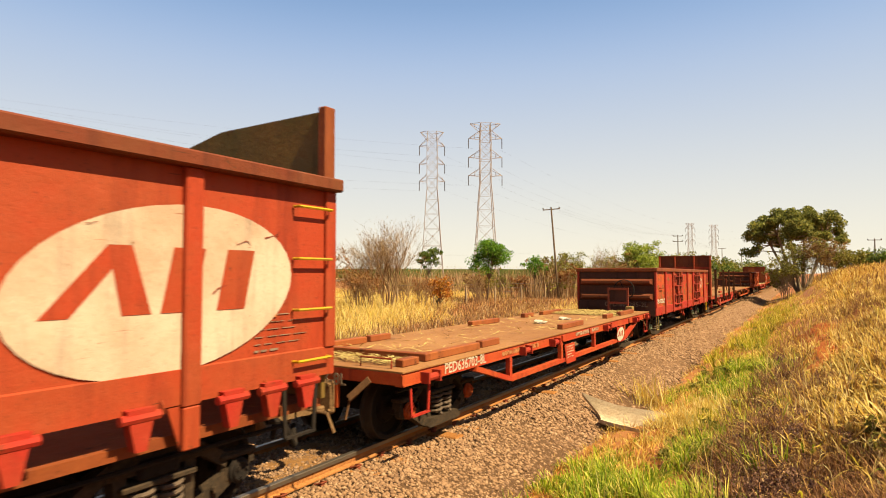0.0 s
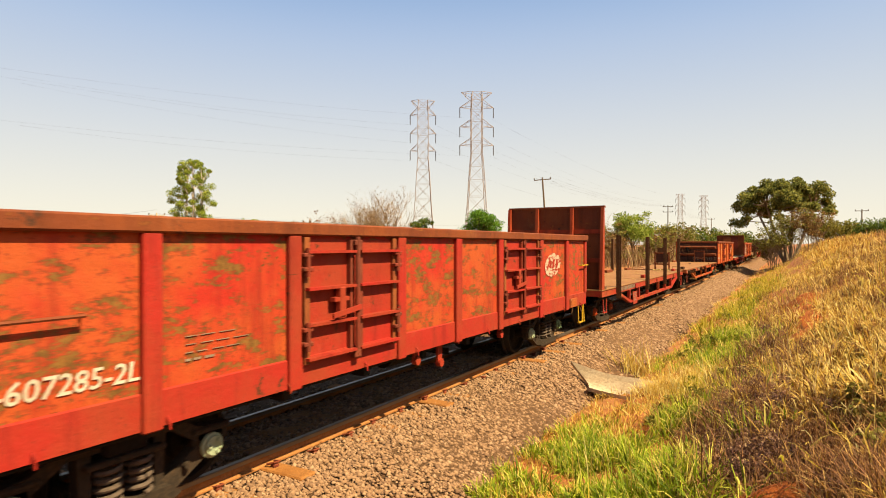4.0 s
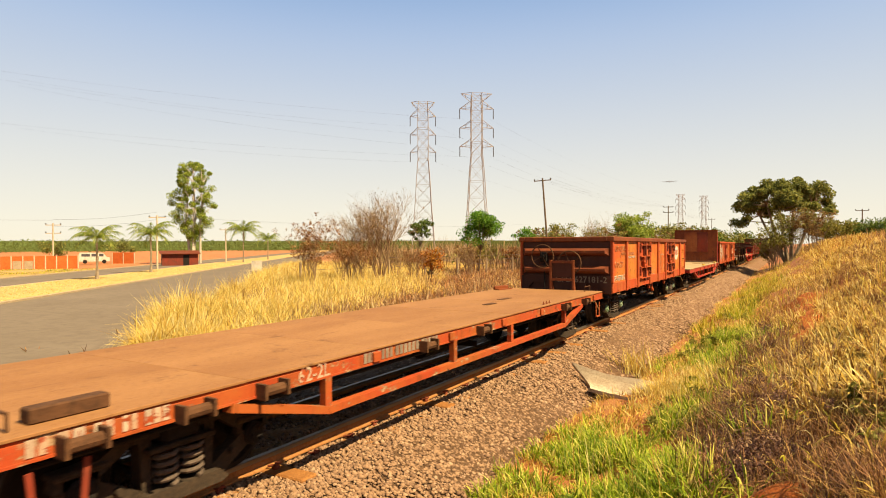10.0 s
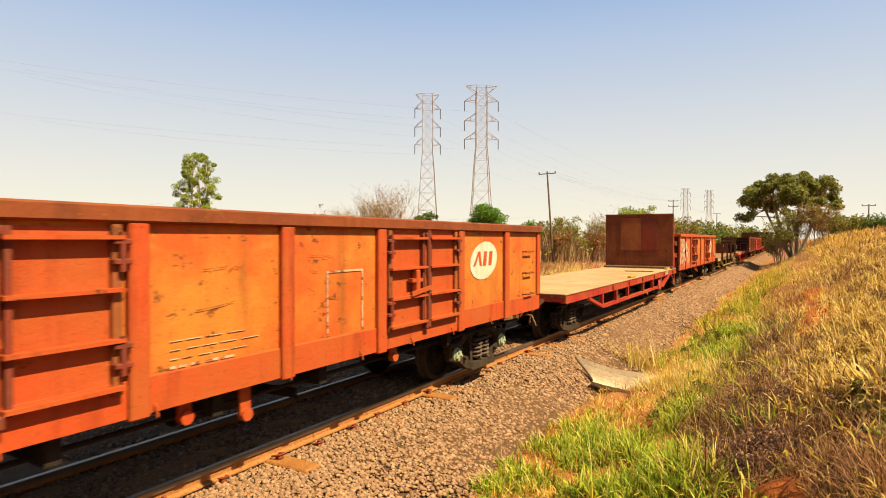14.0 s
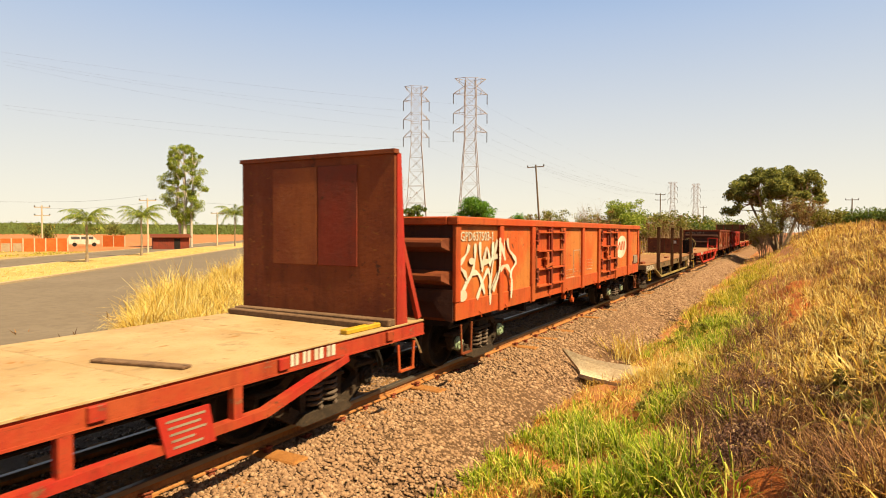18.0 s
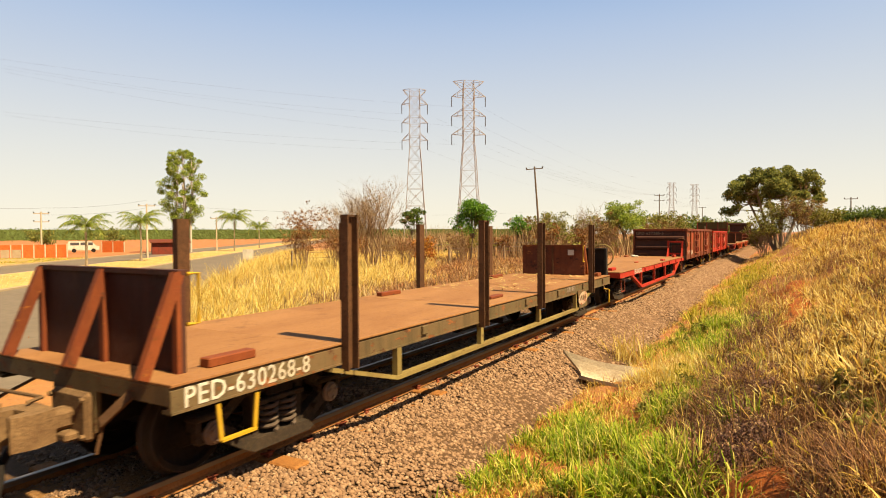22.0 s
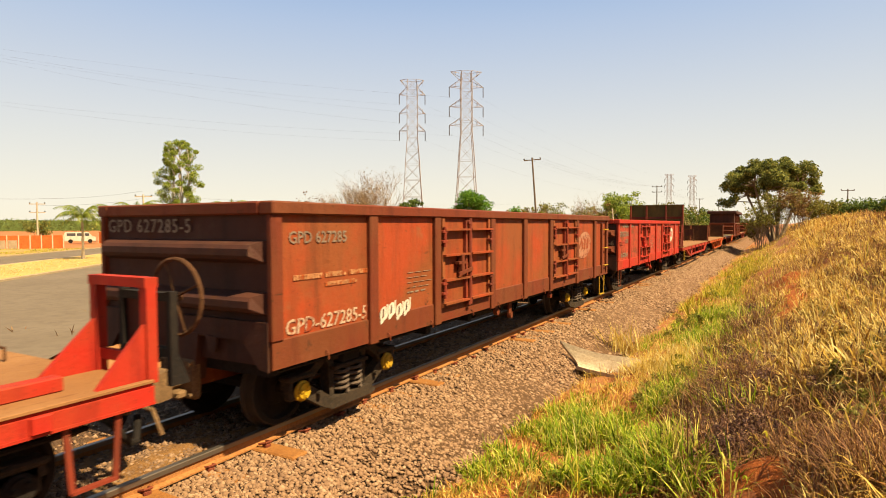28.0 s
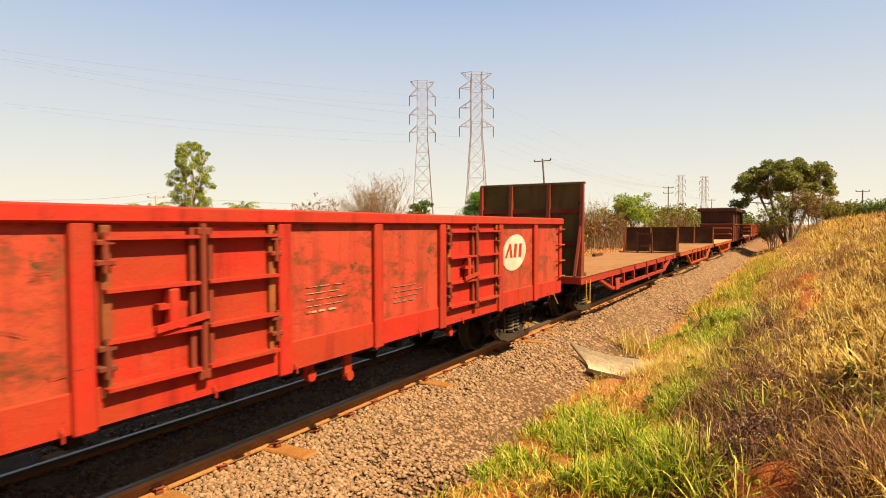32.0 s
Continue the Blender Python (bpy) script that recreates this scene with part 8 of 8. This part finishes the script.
def compound():
    for a, b, n, high, bare in (((-88.5, 28.5), (-80.84, 43.3), 14, 1.55, (8, 9)), ((-98.9, 58.6), (-95.75, 60.5), 2, 1.75, ())):
        a, b = Vector((*a, -0.5)), Vector((*b, -0.5))
        w = tagged(new("boundary_wall"), "low orange wall of panels between pale posts", "wall", "boundary walls")
        w.matrix_basis = pose(*a, 0, 0, math.degrees(math.atan2((b - a).y, (b - a).x)))
        step = (b - a).length / n
        for i in range(n + 1):
            if i < n:
                part("wall_panel", "wall_panel %.2f" % step, lambda bm: box(bm, 0.07, step - 0.07, -0.05, 0.05, -0.2, high), ORANGE_WALL, w, at=(i * step, 0, 0))
                if i in bare:
                    part("bare_patch", "bare_patch %.2f" % step, lambda bm: box(bm, 0.14, step - 0.14, -0.062, -0.055, -0.1, high * 0.62), CONCRETE, w, "bare render where the paint has gone", at=(i * step, 0, 0))
            part("wall_post", "wall_post", lambda bm: box(bm, -0.07, 0.07, -0.08, 0.08, -0.2, 1.62, 0.01), CONCRETE_PALE, w, at=(i * step, 0, 0))
    s = tagged(new("shed"), "dark weathered shed with a sloping roof", "shed")
    s.matrix_basis = pose(-77.0, 55.6, -0.5, 0, 0, 58)
    part("wall", "shed_wall", lambda bm: loft(bm, [(-1.2, -0.2), (1.2, -0.2), (1.2, 1.98), (-1.2, 1.66)], -2.4, 2.4), OXIDE, s)
    part("roof", "shed_roof", lambda bm: loft(bm, [(-1.6, 1.62), (1.6, 2.05), (1.6, 2.13), (-1.6, 1.70)], -2.7, 2.7), BROWN, s)
    part("door", "shed_door", lambda bm: box(bm, 0.4, 1.2, -1.23, -1.205, -0.1, 1.5), DARK, s)
    v = tagged(new("van"), "white van parked by the orange wall", "van")
    v.matrix_basis = pose(-98.3, 55.2, -0.5, 0, 0, 62)
    part("body", "van_body", lambda bm: (loft(bm, [(-2.1, 0.35), (2.2, 0.35), (2.25, 0.95), (1.75, 1.1), (1.2, 1.75), (-2.0, 1.8), (-2.15, 1.5)], -0.85, 0.85)), WHITE, v, turn=-90)
    for y in (-1.3, 1.4):
        for x in (-0.78, 0.78):
            part("wheel", "van_wheel", lambda bm: lathe(bm, -0.09, [(0, 0.1), (0, 0.32), (0.18, 0.32), (0.18, 0.1)], 14), DARK, v, at=(y, -x, 0.32), turn=-90)
    for y0, y1 in ((-1.8, -0.6), (-0.4, 0.5), (0.65, 1.3)):
        part("window", "van_win %.1f" % y0, lambda bm: box(bm, y0, y1, -0.862, -0.852, 1.15, 1.6), INSUL, v)
    g = tagged(new("sign_board"), "small white sign board at the road's edge", "sign")
    g.matrix_basis = pose(-42.9, 39.1, -0.6, 0, 0, 40)
    part("board", "sign_panel", lambda bm: box(bm, -0.48, 0.48, -0.02, 0.02, 0.5, 1.45), WHITE, g)
    for x in (-0.4, 0.4):
        part("post", "sign_post", lambda bm: box(bm, x - 0.03, x + 0.03, -0.02, 0.06, -0.1, 0.52), BARK, g)
    f = tagged(new("wire_fence"), "old wire fence with pale posts along the verge", "fence")
    for i in range(14):
        part("fence_post", "fence_post", lambda bm: box(bm, -0.07, 0.07, -0.07, 0.07, -0.2, 1.6, 0.02), CONCRETE, f, at=(-31.2 + i * 1.0, 32.6 + i * 4.2, -0.6))
    for z in (0.4, 0.8, 1.2):
        part("strand", "strand %.1f" % z, lambda bm: rod(bm, [(-31.2, 32.6, z), (-18.2, 87.2, z)], 0.012, 4), INSUL, f)


compound()


def trough():
    """A broken concrete gutter: a shallow curved channel lying half sunk, its raised end cut at a slant."""
    t = tagged(new("broken_gutter"), "broken pale concrete gutter lying by the ballast", "gutter")
    near0, near1 = Vector((-2.96, 9.98, -0.27)), Vector((-1.80, 9.42, -0.22))
    far0, far1 = Vector((-3.46, 10.62, 0.02)), Vector((-1.76, 10.05, -0.08))
    thick, n, m = 0.055, 22, 9
    top, under = [], []
    for i in range(n + 1):
        u = i / n
        a, b = near0.lerp(near1, u), far0.lerp(far1, u)
        a.z -= 0.02 * math.sin(math.pi * u)
        b.z -= 0.06 * math.sin(math.pi * min(1.0, 1.2 * u))
        for j in range(m + 1):
            v = j / m
            p = a.lerp(b, v)
            p.z -= 0.14 * math.sin(math.pi * v) ** 0.8
            p += Vector((0.16 * math.sin(math.pi * v) * (1 - u) ** 4, 0, 0.006 * noise.noise(p * 9)))
            top.append(tuple(p))
            under.append(tuple(p + Vector((0, 0.02 * (v - 0.5), -thick))))
    k, c = len(top), m + 1
    fs = []
    for i in range(n):
        for j in range(m):
            q = (i * c + j, (i + 1) * c + j, (i + 1) * c + j + 1, i * c + j + 1)
            fs += [q, tuple(x + k for x in q[::-1])]
        for j in (0, m):
            q = (i * c + j, (i + 1) * c + j, (i + 1) * c + j + k, i * c + j + k)
            fs.append(q if j else q[::-1])
    for i in (0, n):
        for j in range(m):
            q = (i * c + j, i * c + j + 1, i * c + j + 1 + k, i * c + j + k)
            fs.append(q[::-1] if i else q)
    flat_mesh("gutter_shell", top + under, fs, CONCRETE_PALE, False).parent = t


trough()


def insect():
    """A small dragonfly: a slim body and two pairs of glassy wings."""
    b = tagged(new("dragonfly"), "small dark dragonfly crossing in the air", "insect")
    part("body", "fly_body", lambda bm: rod(bm, [(-0.022, 0, 0), (-0.006, 0, 0.001), (0.006, 0, 0.002), (0.014, 0, 0.001), (0.018, 0, 0)], [0.0012, 0.0018, 0.0035, 0.0030, 0.0012], 8), STAKE, b)
    for s in (-1, 1):
        for x in (0.002, 0.009):
            part("wing", "fly_wing %d" % s, lambda bm: loft_z(bm, [(-0.002, 0), (0.002, 0), (0.004, s * 0.018), (0.001, s * 0.028), (-0.004, s * 0.024)], 0.0, 0.0004), DULLWHITE, b, at=(x, 0, 0.003))
    return b


FLIGHT = [(9.4, (-4.60, 1.00, 3.28)), (9.5, (-3.96, 1.41, 3.19)), (9.6, (-3.27, 1.81, 3.06)), (9.7, (-2.60, 2.20, 2.86)), (9.8, (-1.95, 2.57, 2.74)), (9.9, (-1.26, 2.97, 2.61)), (10.0, (-0.56, 3.38, 2.50)), (10.1, (0.08, 3.76, 2.61)), (10.2, (0.79, 4.18, 2.74))]


def motions():
    fly = insect()
    rest = (-3.2, -2.4, 0.9)
    track_ = [(0.0, rest), (8.6, rest)] + FLIGHT + [(10.5, (3.6, 3.0, 2.9)), (32.0, (3.6, 3.0, 2.9))]
    walk(fly, [(t, pose(*p, 0, 0, 38)) for t, p in track_])
    for w, front in ROLLING:
        walk(w, [(t, pose(TRACK, front - s, 0)) for t, s in ROLLED])
    times = [i * 4 / 30 for i in range(241)]
    ts, ss = [t for t, _ in ROLLED], [s for _, s in ROLLED]
    for w, k in SPIN:
        walk(w, [(t, pose(0, k, 0.385) @ Matrix.Rotation(np.interp(t, ts, ss) / 0.385, 4, "X")) for t in times])


motions()
